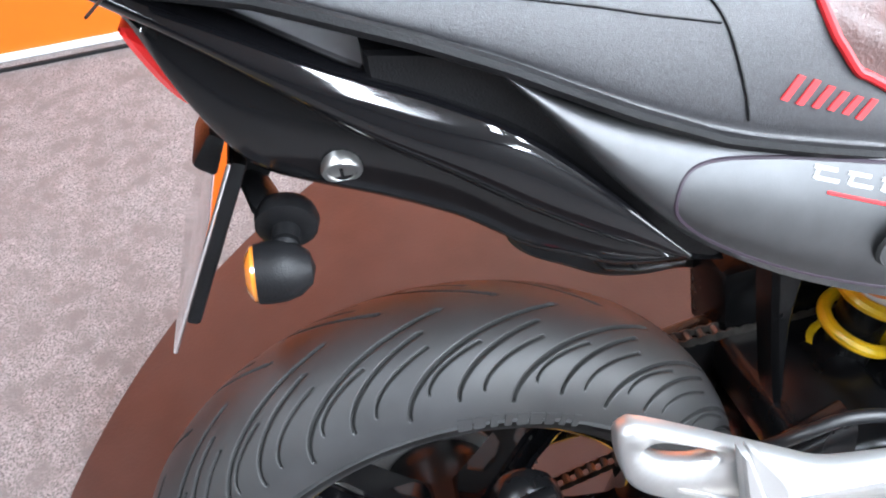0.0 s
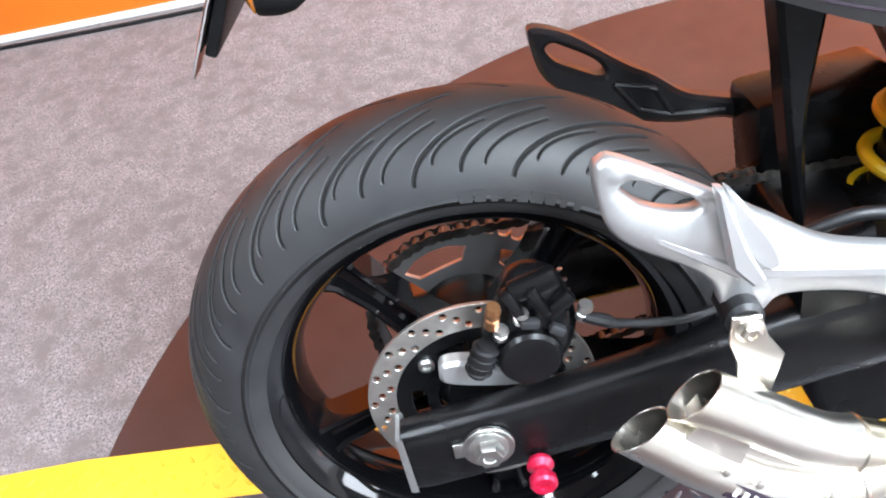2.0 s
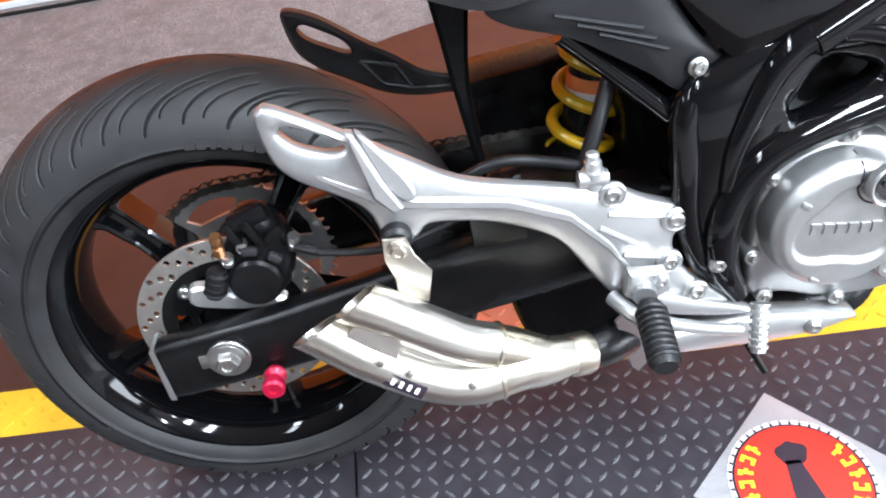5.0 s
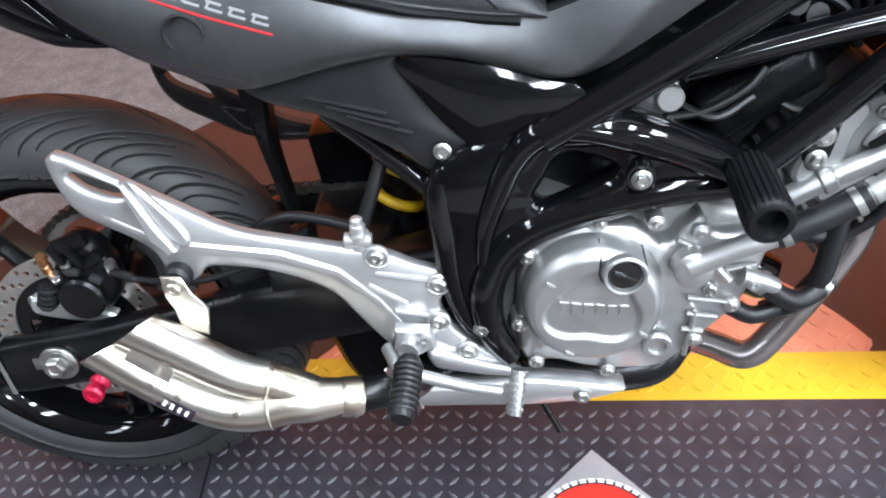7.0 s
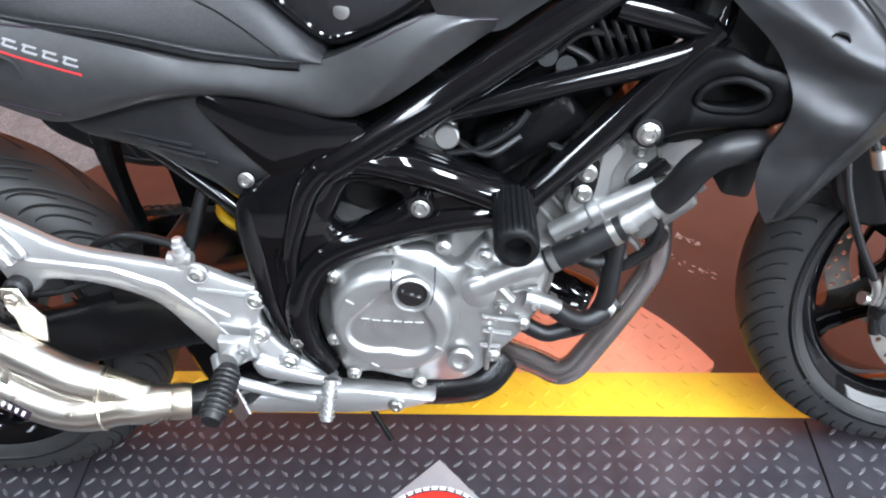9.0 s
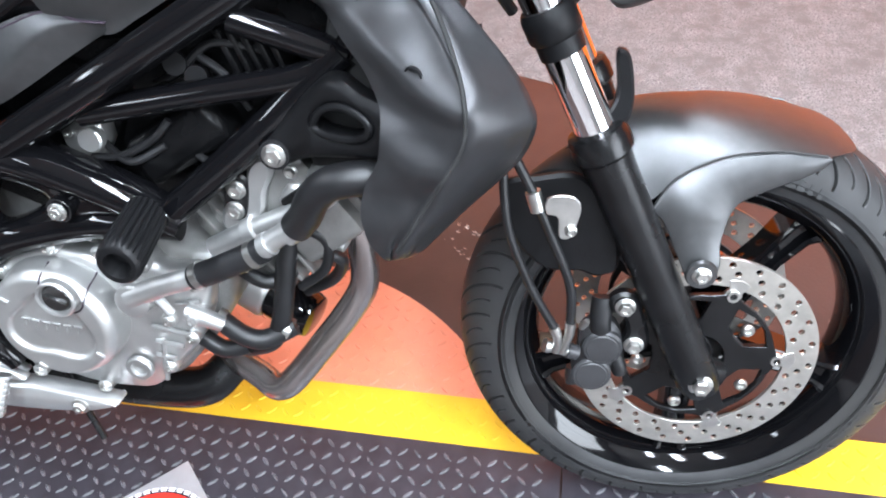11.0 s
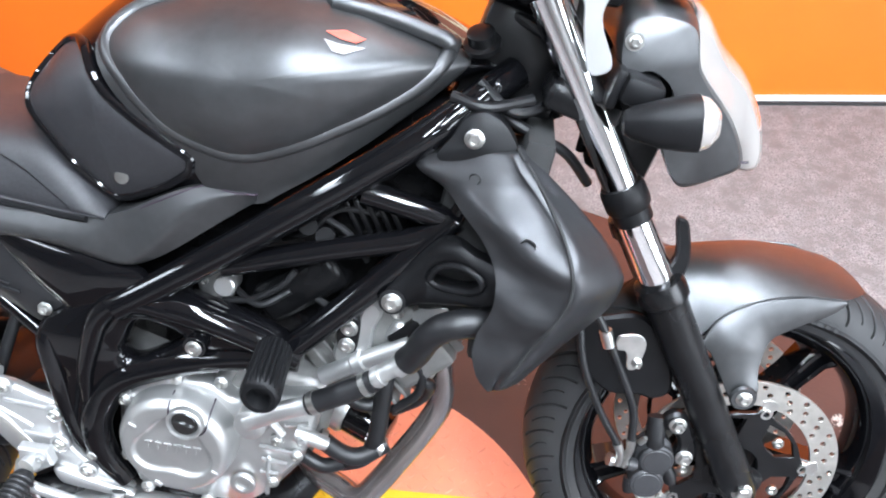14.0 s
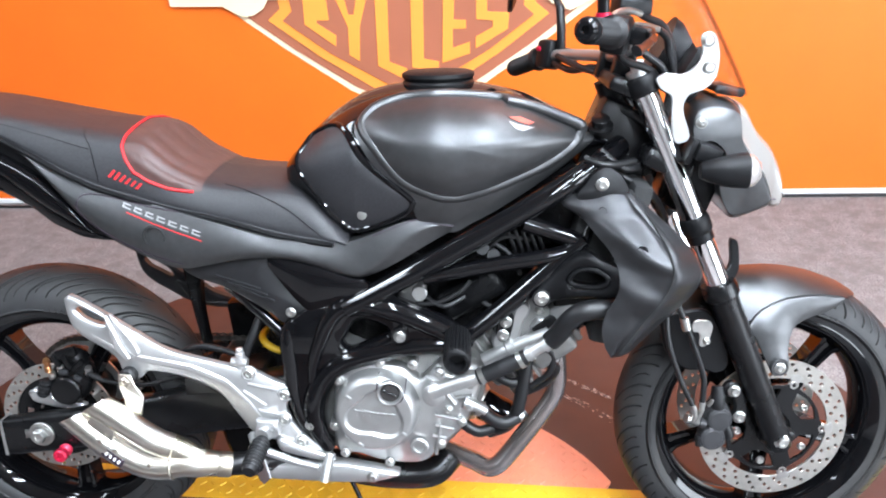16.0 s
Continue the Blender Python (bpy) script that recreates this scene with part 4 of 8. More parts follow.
for x, l, h in ((0.186, -0.2565, 0.371), (0.212, -0.2585, 0.352), (0.272, -0.2585, 0.322)):
    bm = bmesh.new()
    turned(bm, [(-0.002, 0.004), (0.001, 0.004), (0.002, 0.002), (0.002, 0.0)], (x, l, h), (0, -1, 0.1), 12)
    part("rivet", bm, STEEL, sil)
bm = bmesh.new()
tube(bm, [(0.400, -0.203, 0.290), (0.44, -0.185, 0.285), (0.5, -0.13, 0.262), (0.56, -0.08, 0.22), (0.64, -0.06, 0.185), (0.72, -0.055, 0.175), (0.775, -0.05, 0.18), (0.81, -0.03, 0.205)], [0.021, 0.023, 0.027, 0.03, 0.03, 0.03, 0.03, 0.028], 24, 60)
part("collector_pipe", bm, DARKMETAL, bike, "black wrapped collector pipe under the engine")
badge_at = pose(0.205, -0.2560, 0.336, -8, 0, 0) @ pose(0, 0, 0, 0, 37, 0)
bm = bmesh.new()
box(bm, (0.044, 0.003, 0.0155), badge_at, 0.0006)
plate_badge = part("badge", bm, DARKMARK, sil, "dark maker's badge with light bars")
for k in range(4):
    bm = bmesh.new()
    box(bm, (0.004, 0.001, 0.0075), badge_at @ pose(-0.0135 + 0.0090 * k, -0.0018, 0), 0)
    part("badge_bar", bm, WHITEMARK, plate_badge)

# ---- bodywork ----
from mathutils.bvhtree import BVHTree


def lerp_table(table, x):
    """Smooth value at x from (x, value) pairs."""
    if x <= table[0][0]:
        return table[0][1]
    for (a, u), (b, v) in zip(table, table[1:]):
        if x <= b:
            f = (x - a) / (b - a)
            return u + (v - u) * f
    return table[-1][1]


def soft_table(table, x, reach=0.022):
    """The table's value at x with its kinks rounded off."""
    lo, hi = table[0][0], table[-1][0]
    r = min(reach, x - lo, hi - x)
    return lerp_table(table, x) if r <= 0 else sum(lerp_table(table, x + r * (k / 4 - 1)) for k in range(9)) / 9


def surface_of(*obs):
    """A function l(x, h): how far out the right side of these parts lies."""
    trees = []
    for ob in obs:
        me = ob.data
        trees.append(BVHTree.FromPolygons([v.co for v in me.vertices], [tuple(p.vertices) for p in me.polygons]))

    def l_of(x, h, default=-0.15):
        best = None
        for t in trees:
            hit = t.ray_cast(Vector((x, -1.0, h)), Vector((0, 1, 0)))
            if hit[0] is not None and (best is None or hit[0].y < best):
                best = hit[0].y
        return default if best is None else best
    return l_of


def bars(name, mat, parent, l_of, line, n, height, width, out=0.001, slant=0.0, thick=0.002, label="", gap_var=0.15):
    """A row of n slanted marks along the (x, h) line a-b, lying on a surface."""
    (x0, h0), (x1, h1) = line
    d = Vector((x1 - x0, h1 - h0))
    u = d.normalized()
    v = Vector((-u.y, u.x))
    for k in range(n):
        c = Vector((x0, h0)) + d * ((k + 0.5) / n)
        s = 1 + gap_var * math.sin(7.3 * k + 1)
        bm = bmesh.new()
        loop = []
        for p, q in ((-1, -1), (1, -1), (1, 1), (-1, 1)):
            w = c + u * (p * width / 2 + slant * q * height / 2) + v * (q * height / 2 * s)
            loop.append(w)
        front = [bm.verts.new((w.x, l_of(w.x, w.y) - out, w.y)) for w in loop]
        back = [bm.verts.new((w.x, l_of(w.x, w.y) - out + thick, w.y)) for w in loop]
        bm.faces.new(front)
        bm.faces.new(back)
        for i in range(4):
            bm.faces.new((front[i - 1], front[i], back[i], back[i - 1]))
        part(name, bm, mat, parent, label if k == 0 else "", smooth=False)


def seam(bm, l_of, pts, r=0.0015, n=60, out=0.0, seg=6):
    """A thin raised or sunk line along (x, h) points on a surface."""
    line = catmull([(x, 0, h) for x, h in pts], n)
    tube(bm, [(p.x, l_of(p.x, p.z) - out, p.z) for p in line], r, seg)


TOP = [(0.528, 0.850), (0.562, 0.886), (0.608, 0.926), (0.663, 0.958), (0.717, 0.972), (0.80, 0.980), (0.885, 0.970), (0.969, 0.948), (1.033, 0.916), (1.085, 0.885), (1.12, 0.868)]
WIDE = [(0.528, 0.085), (0.562, 0.118), (0.608, 0.142), (0.663, 0.158), (0.72, 0.166), (0.80, 0.172), (0.9, 0.168), (0.97, 0.150), (1.04, 0.115), (1.085, 0.08), (1.12, 0.06)]
LOW = [(0.528, 0.80), (0.60, 0.745), (0.66, 0.722), (0.76, 0.735), (0.83, 0.735), (0.92, 0.775), (1.02, 0.833), (1.07, 0.862), (1.12, 0.862)]


def tank_half(x, h):
    """Half width of the tank at a height."""
    ht, w, lo = lerp_table(TOP, x), lerp_table(WIDE, x), lerp_table(LOW, x)
    mid = lo + 0.55 * (ht - lo)
    if h >= mid:
        t = min(1.0, (h - mid) / max(1e-4, ht - mid))
        return w * (1 - t ** 2.2) ** 0.55
    t = min(1.0, (mid - h) / max(1e-4, mid - lo))
    return w * (1 - 0.16 * t ** 2)


def tank_section(x, n=28):
    ht, lo = lerp_table(TOP, x), lerp_table(LOW, x)
    right = []
    for k in range(n + 1):
        f = k / n
        h = lo + (ht - lo) * math.sin(0.5 * math.pi * f)
        right.append((x, -tank_half(x, h), h))
    left = [(x, -l, h) for x, l, h in reversed(right[:-1])]
    return right + left


bm = bmesh.new()
xs = [0.528, 0.54, 0.555, 0.575, 0.6, 0.63, 0.66, 0.69, 0.72, 0.76, 0.8, 0.84, 0.88, 0.92, 0.96, 1.0, 1.03, 1.06, 1.09, 1.12]
skin(bm, [tank_section(x) for x in xs], True, True)
tank = part("fuel_tank", bm, GLOSS, bike, "gloss black fuel tank", angle=60)
tank_l = lambda x, h: -tank_half(x, h)

SIDE = [(0.664, 0.915), (0.69, 0.940), (0.74, 0.957), (0.80, 0.963), (0.88, 0.957), (0.96, 0.940), (1.03, 0.912), (1.065, 0.892), (1.078, 0.878), (1.04, 0.846), (1.00, 0.820), (0.92, 0.773), (0.86, 0.741), (0.832, 0.728), (0.80, 0.734), (0.774, 0.746),
        (0.762, 0.778), (0.755, 0.800), (0.72, 0.832), (0.69, 0.866)]
bm = bmesh.new()
pillow(bm, SIDE, lambda x, h: tank_l(x, h) - 0.005, 0.004, 0.008, 8, 4.0, (0.86, 0.865), n=96)
tank_cover = part("tank_side_cover", bm, SATIN, tank, "satin graphite tank side cover", angle=60)
BLISTER = [(0.678, 0.915), (0.70, 0.942), (0.75, 0.957), (0.81, 0.961), (0.89, 0.955), (0.97, 0.938), (1.03, 0.916), (1.056, 0.902), (1.048, 0.884), (1.006, 0.853), (0.921, 0.818), (0.855, 0.798), (0.825, 0.796), (0.795, 0.803), (0.747, 0.828), (0.705, 0.880)]
cover_of = surface_of(tank_cover)
bm = bmesh.new()
pillow(bm, BLISTER, lambda x, h: min(cover_of(x, h, -0.1), tank_l(x, h) - 0.004) - 0.001, 0.019, 0.006, 12, 3.2, (0.85, 0.885), n=110)
blister = part("tank_blister", bm, SATIN, tank, "raised almond-shaped satin graphite panel", angle=60)
bm = bmesh.new()
loop = smooth_loop(BLISTER, 120)
line = [(x, min(cover_of(x, h, -0.1), tank_l(x, h) - 0.004) + 0.0060, h) for x, h in loop]
tube(bm, line + line[:1], 0.0100, 14, caps=False)
part("panel_edge", bm, SATIN, tank, "rounded grey edge of the tank panel")
bl_of = surface_of(blister)
# badge: plain two-tone mark
for loop, mat, lab in (([(0.930, 0.928), (0.949, 0.927), (0.972, 0.918), (0.963, 0.916), (0.946, 0.921)], BADGERED, "plain red badge bar"), ([(0.930, 0.922), (0.944, 0.917), (0.972, 0.911), (0.952, 0.908), (0.940, 0.912)], PALEMARK, "plain pale badge bar")):
    bm = bmesh.new()
    f = [bm.verts.new((x, bl_of(x, h) - 0.0032, h)) for x, h in loop]
    b = [bm.verts.new((x, bl_of(x, h) + 0.002, h)) for x, h in loop]
    bmesh.ops.triangle_fill(bm, edges=[bm.edges.new((f[i - 1], f[i])) for i in range(len(f))], use_beauty=True)
    for i in range(len(f)):
        bm.faces.new((f[i - 1], f[i], b[i], b[i - 1]))
    part("tank_badge", bm, mat, tank, lab, smooth=False)
# knee pad
PAD = [(0.556, 0.842), (0.566, 0.874), (0.585, 0.895), (0.622, 0.912), (0.650, 0.905), (0.685, 0.858), (0.756, 0.797), (0.762, 0.782), (0.752, 0.768), (0.714, 0.748), (0.668, 0.733), (0.645, 0.735), (0.605, 0.775)]
bm = bmesh.new()
pillow(bm, PAD, lambda x, h: tank_l(x, h) - 0.006, 0.004, 0.01, 7, 5.0, (0.66, 0.825), n=80)
pad = part("knee_pad", bm, VINYL, tank, "black grained knee pad", angle=60)
pad_of = surface_of(pad)
bm = bmesh.new()
turned(bm, [(0, 0.0085), (0.0025, 0.0085), (0.003, 0.006), (0.003, 0.0)], (0.673, pad_of(0.673, 0.763) + 0.0005, 0.763), (0, -1, 0.1), 16)
part("pad_badge", bm, BOLT, tank, "small silver badge")
bm = bmesh.new()
loop = smooth_loop(PAD, 100)
line = [(x, tank_l(x, h) - 0.004, h) for x, h in loop]
tube(bm, line + line[:1], 0.0062, 10, caps=False)
part("pad_trim", bm, GLOSS, tank)
# filler cap
bm = bmesh.new()
lathe(bm, [(0.960, 0.0), (0.960, 0.066), (0.973, 0.067), (0.976, 0.065), (0.978, 0.062), (0.984, 0.067), (0.990, 0.066), (0.993, 0.061), (0.994, 0.0)], (0.803, 0, 0), "z", 48)
part("filler_cap", bm, PLASTIC, tank, "raised black round filler cap")

# seat
S_TOP = [(-0.20, 0.974), (-0.14, 0.970), (-0.04, 0.958), (0.067, 0.940), (0.175, 0.923), (0.215, 0.918), (0.255, 0.916), (0.285, 0.900), (0.312, 0.868), (0.345, 0.843), (0.385, 0.828), (0.44, 0.820), (0.52, 0.818), (0.565, 0.808), (0.60, 0.775), (0.632, 0.735), (0.645, 0.722)]
S_LOW = [(-0.20, 0.968), (-0.14, 0.964), (-0.05, 0.940), (0.022, 0.909), (0.064, 0.888), (0.138, 0.846), (0.192, 0.819), (0.246, 0.802), (0.322, 0.780), (0.421, 0.758), (0.52, 0.728), (0.58, 0.718), (0.645, 0.712)]
S_W = [(-0.20, 0.05), (-0.17, 0.085), (-0.1, 0.11), (0.0, 0.125), (0.12, 0.138), (0.25, 0.145), (0.35, 0.148), (0.45, 0.148), (0.55, 0.150), (0.60, 0.158), (0.645, 0.164)]


def seat_half(x):
    """The seat's right half at x, from the crown down to the base."""
    ht, hb, w = soft_table(S_TOP, x, 0.014), soft_table(S_LOW, x), soft_table(S_W, x)
    t = ht - hb
    half = [(0.0, ht), (0.35, ht - 0.05 * t), (0.62, ht - 0.11 * t), (0.80, ht - 0.20 * t), (0.90, ht - 0.35 * t), (0.965, hb + 0.40 * t), (1.0, hb + 0.16 * t), (1.0, hb + 0.03 * t), (0.97, hb), (0.5, hb - 0.005)]
    return [(x, -p.x * w, p.y) for p in catmull([(a, b, 0) for a, b in half], 32)]


def seat_ring(x):
    right = seat_half(x)
    return right + [(x, -l, h) for x, l, h in reversed(right[1:])]


bm = bmesh.new()
n = 90
skin(bm, [seat_ring(-0.20 + 0.845 * k / n) for k in range(n + 1)])
seat = part("seat", bm, VINYL, bike, "black vinyl two-up custom seat with red piping", angle=60)
seat_of = surface_of(seat)
# ribbed brown rider panel with red piping along its rear edge
PANEL_LOW = [(0.247, 12.5), (0.252, 14.8), (0.268, 17.2), (0.29, 17.8), (0.322, 17.2), (0.366, 15.6), (0.385, 14.5)]


def seat_point(x, k, lift):
    """A point on the seat at step k from the crown (below nought: the far side), lifted off its skin."""
    half = [Vector(q) for q in seat_half(x)]
    u = min(abs(k), 30.9)
    i = int(u)
    q = half[i].lerp(half[i + 1], u - i)
    d = (half[i + 1] - half[i]).normalized()
    out = Vector((0.35 if x > 0.27 else 0.0, d.z, -d.y)).normalized()
    q = q + lift * out
    return Vector((q.x, q.y if k >= 0 else -q.y, q.z))


bm = bmesh.new()
rows = []
for i in range(25):
    x = 0.247 + (0.385 - 0.247) * i / 24
    k1 = lerp_table(PANEL_LOW, x)
    edge = min(1.0, 4 * min(i, 24 - i) / 24)
    row = []
    for j in range(61):
        f = -1 + 2 * j / 60
        k = k1 * f
        rim = min(1.0, 8 * (1 - abs(f)))
        row.append(seat_point(x, k, 0.0004 + (0.0012 + 0.0042 * abs(math.sin(math.pi * k / 4.2)) ** 0.6) * edge * rim))
    rows.append(row)
skin(bm, rows, False)
part("ribbed_panel", bm, BROWNVINYL, seat, "dark brown ribbed panel", angle=75)
line = [seat_point(0.247, -12.5 + 25 * i / 20, 0.0015) for i in range(21)] + [seat_point(0.249 + 0.122 * i / 24, lerp_table(PANEL_LOW, 0.249 + 0.122 * i / 24), 0.0015) for i in range(1, 25)]
bm = bmesh.new()
tube(bm, line, 0.0030, 8, 140)
part("piping", bm, REDPIPING, seat, "red piping")
bm = bmesh.new()
seam(bm, seat_of, [(0.42, 0.812), (0.47, 0.80), (0.53, 0.775), (0.585, 0.735), (0.60, 0.722)], 0.0010, 40, 0.0006)
part("stitching", bm, PLASTIC, seat, "black stitched seam")
bm = bmesh.new()
seam(bm, seat_of, [(0.168, 0.913), (0.177, 0.902), (0.190, 0.884), (0.200, 0.845), (0.203, 0.826)], 0.0010, 40, 0.0006)
part("stitching", bm, PLASTIC, seat, "black stitched seam")
bm = bmesh.new()
seam(bm, seat_of, [(-0.12, 0.953), (0.0, 0.934), (0.101, 0.908), (0.150, 0.893), (0.188, 0.882)], 0.0008, 40, 0.0004)
part("stitching", bm, PLASTIC, seat, "black stitched seam")
bars("maker_mark", REDPIPING, seat, seat_of, ((0.224, 0.842), (0.281, 0.815)), 6, 0.0135, 0.0046, 0.0012, 0.35, 0.003, "red stitched maker's mark")
bm = bmesh.new()
line = [(x, -lerp_table(S_W, x) - 0.001, lerp_table(S_LOW, x) - 0.004) for x in [-0.1 + 0.012 * k for k in range(61)]]
tube(bm, line, 0.005, 8)
part("seat_base", bm, PLASTIC, seat)

# side cover
C_UP = [(0.05, 0.895), (0.09, 0.873), (0.16, 0.833), (0.23, 0.806), (0.33, 0.777), (0.42, 0.750), (0.50, 0.724), (0.58, 0.712), (0.64, 0.712), (0.69, 0.728), (0.73, 0.746), (0.77, 0.755), (0.80, 0.751), (0.83, 0.743)]
C_LO = [(0.05, 0.894), (0.074, 0.868), (0.103, 0.829), (0.139, 0.784), (0.173, 0.749), (0.23, 0.714), (0.28, 0.692), (0.34, 0.668), (0.38, 0.674), (0.43, 0.684), (0.50, 0.689), (0.56, 0.680), (0.62, 0.658), (0.66, 0.648), (0.69, 0.656), (0.73, 0.676), (0.77, 0.699), (0.80, 0.716), (0.83, 0.731)]
C_L = [(0.05, 0.134), (0.09, 0.140), (0.16, 0.150), (0.25, 0.168), (0.33, 0.178), (0.42, 0.176), (0.50, 0.170), (0.60, 0.170), (0.70, 0.174), (0.77, 0.166), (0.83, 0.156)]


def cover_ring(x):
    u, lo, w = soft_table(C_UP, x), soft_table(C_LO, x), soft_table(C_L, x, 0.04)
    out = []
    for k in range(17):
        f = k / 16
        h = u + (lo - u) * f
        l = w - (0.024 - 0.011 * min(1.0, max(0.0, (x - 0.28) / 0.18))) * max(0.0, 1 - f / 0.85) ** 2 - 0.008 * max(0.0, (f - 0.65) / 0.35) ** 2
        blend = min(1.0, max(0.0, (x - 0.60) / 0.08))
        blend = blend * blend * (3 - 2 * blend)
        ridge = min(0.94, max(0.10, 0.94 - (x - 0.665) * 5.6))
        folded = w - 0.013 * (1 - f / ridge) ** 1.2 if f < ridge else w - 0.008 * (f - ridge) / (1 - ridge)
        l += blend * (folded - l)
        out.append((x, -l, h))
    out += [(x, -w + 0.055, lo + 0.004), (x, -w + 0.055, u - 0.002)]
    return out


bm = bmesh.new()
n = 100
skin(bm, [cover_ring(0.05 + 0.78 * k / n) for k in range(n + 1)])
side_cover = part("side_cover", bm, SATIN, bike, "satin graphite side cover under the seat", angle=60)
sc_of = surface_of(side_cover)
bm = bmesh.new()
seam(bm, sc_of, [(0.345, 0.772), (0.29, 0.782), (0.22, 0.798), (0.175, 0.803), (0.160, 0.790), (0.163, 0.770), (0.19, 0.745), (0.235, 0.72), (0.29, 0.698), (0.35, 0.680)], 0.0016, 80, -0.0006)
part("panel_gap", bm, DARKMARK, side_cover)
bm = bmesh.new()
seam(bm, sc_of, [(0.69, 0.725), (0.735, 0.742), (0.77, 0.752), (0.80, 0.746), (0.833, 0.741)], 0.0014, 40, -0.0006)
part("panel_gap", bm, DARKMARK, side_cover)
for rise in (0.0032, -0.0032):
    bars("model_mark", PALEMARK, side_cover, sc_of, ((0.242, 0.787 + rise), (0.389, 0.733 + rise)), 7, 0.0021, 0.0150, 0.0008, 0.35, 0.002, "pale model mark bars", 0.0)
bars("model_mark", PALEMARK, side_cover, sc_of, ((0.236, 0.789), (0.383, 0.735)), 7, 0.0064, 0.0024, 0.0008, 0.35, 0.002, "", 0.0)
bm = bmesh.new()
seam(bm, sc_of, [(0.252, 0.7725), (0.32, 0.7465), (0.388, 0.7225)], 0.0012, 20, 0.0)
part("mark_underline", bm, REDPIPING, side_cover, "red underline")
bm = bmesh.new()
turned(bm, [(0.001, 0.019), (-0.001, 0.021), (-0.003, 0.019), (0.004, 0.014), (0.012, 0.013), (0.012, 0.0)], (0.303, sc_of(0.303, 0.732) - 0.001, 0.732), (0, 1, 0.15), 28)
# matte black paints in the shade of the hollow
part("lock_recess", bm, MATTE, side_cover, "round recess with its dark inside painted matte black")

# tail
bm = bmesh.new()
rings = []
TAIL = [  # upper edge x, l, h; lower edge x, l, h; swell
    ((-0.21, -0.035, 1.012), (-0.225, -0.045, 1.002), 0.004), ((-0.165, -0.065, 0.985), (-0.18, -0.07, 0.975), 0.008), ((-0.125, -0.080, 0.962), (-0.142, -0.088, 0.953), 0.011), ((-0.072, -0.088, 0.930), (-0.098, -0.099, 0.922), 0.015), ((-0.015, -0.100, 0.894), (-0.057, -0.107, 0.889), 0.017),
    ((0.026, -0.108, 0.872), (-0.012, -0.113, 0.852), 0.017), ((0.062, -0.117, 0.850), (0.030, -0.118, 0.822), 0.016), ((0.090, -0.124, 0.827), (0.076, -0.124, 0.788), 0.014), ((0.127, -0.135, 0.790), (0.118, -0.133, 0.764), 0.010), ((0.154, -0.143, 0.760), (0.150, -0.142, 0.750), 0.004), ((0.166, -0.147, 0.747), (0.165, -0.147, 0.745), 0.001)]
for a, b, sw in TAIL:
    a, b = Vector(a), Vector(b)
    out = Vector((-0.15, -0.85, 0.5))
    inn = Vector((0.0, 0.016, -0.004)) * (0.3 + sw / 0.017)
    ctrl = [a, a + 0.10 * (b - a) + 0.60 * sw * out, a + 0.38 * (b - a) + 0.92 * sw * out, a + 0.70 * (b - a) + 1.0 * sw * out, a + 0.92 * (b - a) + 0.8 * sw * out, b + 0.1 * sw * out, b + 0.5 * inn, 0.5 * (a + b) + inn, a + 0.6 * inn]
    rings.append(catmull(ctrl, 32, True))
rr = [catmull([r[k] for r in rings], 60) for k in range(32)]
skin(bm, [[rr[k][i] for k in range(32)] for i in range(60)])
tail = part("tail_cowl", bm, GLOSS, bike, "gloss black tail cowl", angle=70)
bm = bmesh.new()
rings = []
for x, hu, hl, l in ((-0.21, 1.005, 0.998, 0.035), (-0.17, 0.98, 0.972, 0.06), (-0.142, 0.962, 0.952, 0.078), (-0.127, 0.954, 0.934, 0.083), (-0.112, 0.94, 0.890, 0.086), (-0.095, 0.925, 0.855, 0.089), (-0.079, 0.910, 0.836, 0.092), (-0.051, 0.895, 0.821, 0.095), (-0.013, 0.872, 0.803, 0.097), (0.03, 0.842, 0.778, 0.098), (0.055, 0.82, 0.759, 0.100), (0.075, 0.80, 0.744, 0.103), (0.103, 0.775, 0.732, 0.108), (0.135, 0.755, 0.720, 0.114), (0.175, 0.735, 0.716, 0.12), (0.2, 0.725, 0.715, 0.122)):
    rings.append([(x, -l, hu), (x, -l - 0.007, 0.6 * hu + 0.4 * hl), (x, -l - 0.002, hl + 0.008), (x, -l + 0.004, hl + 0.001), (x, -l + 0.016, hl - 0.002), (x, 0, hl - 0.004), (x, l - 0.012, hl), (x, l, hl + 0.006), (x, l, hu)])
cols = [catmull([r[k] for r in rings], 60) for k in range(9)]
skin(bm, [[c[i] for c in cols] for i in range(60)])
under = part("undertail", bm, SOFTGLOSS, bike, "smooth black undertail", angle=60)
under_of = surface_of(under)
bm = bmesh.new()
lk = (-0.034, under_of(-0.034, 0.833) - 0.001, 0.833)
bm = bmesh.new()
turned(bm, [(-0.006, 0.0115), (0.001, 0.0125), (0.003, 0.0115), (0.003, 0.009), (0.0015, 0.0085), (0.002, 0.0)], lk, (-0.1, -0.80, -0.50), 28)
lock = part("helmet_lock", bm, BOLT, under, "chrome helmet lock")
bm = bmesh.new()
box(bm, (0.002, 0.002, 0.007), pose(lk[0] - 0.0004, lk[1] - 0.0022, lk[2] - 0.0012, 32), 0)
part("keyhole", bm, DARKMETAL, under)
bm = bmesh.new()
plate(bm, smooth_loop([(-0.134, 0.926), (-0.122, 0.920), (-0.108, 0.896), (-0.106, 0.880), (-0.1125, 0.878), (-0.124, 0.897)], 40), -0.072, 0.072, 0.004)
part("tail_light", bm, REDLENS, bike, "red tail light lens")
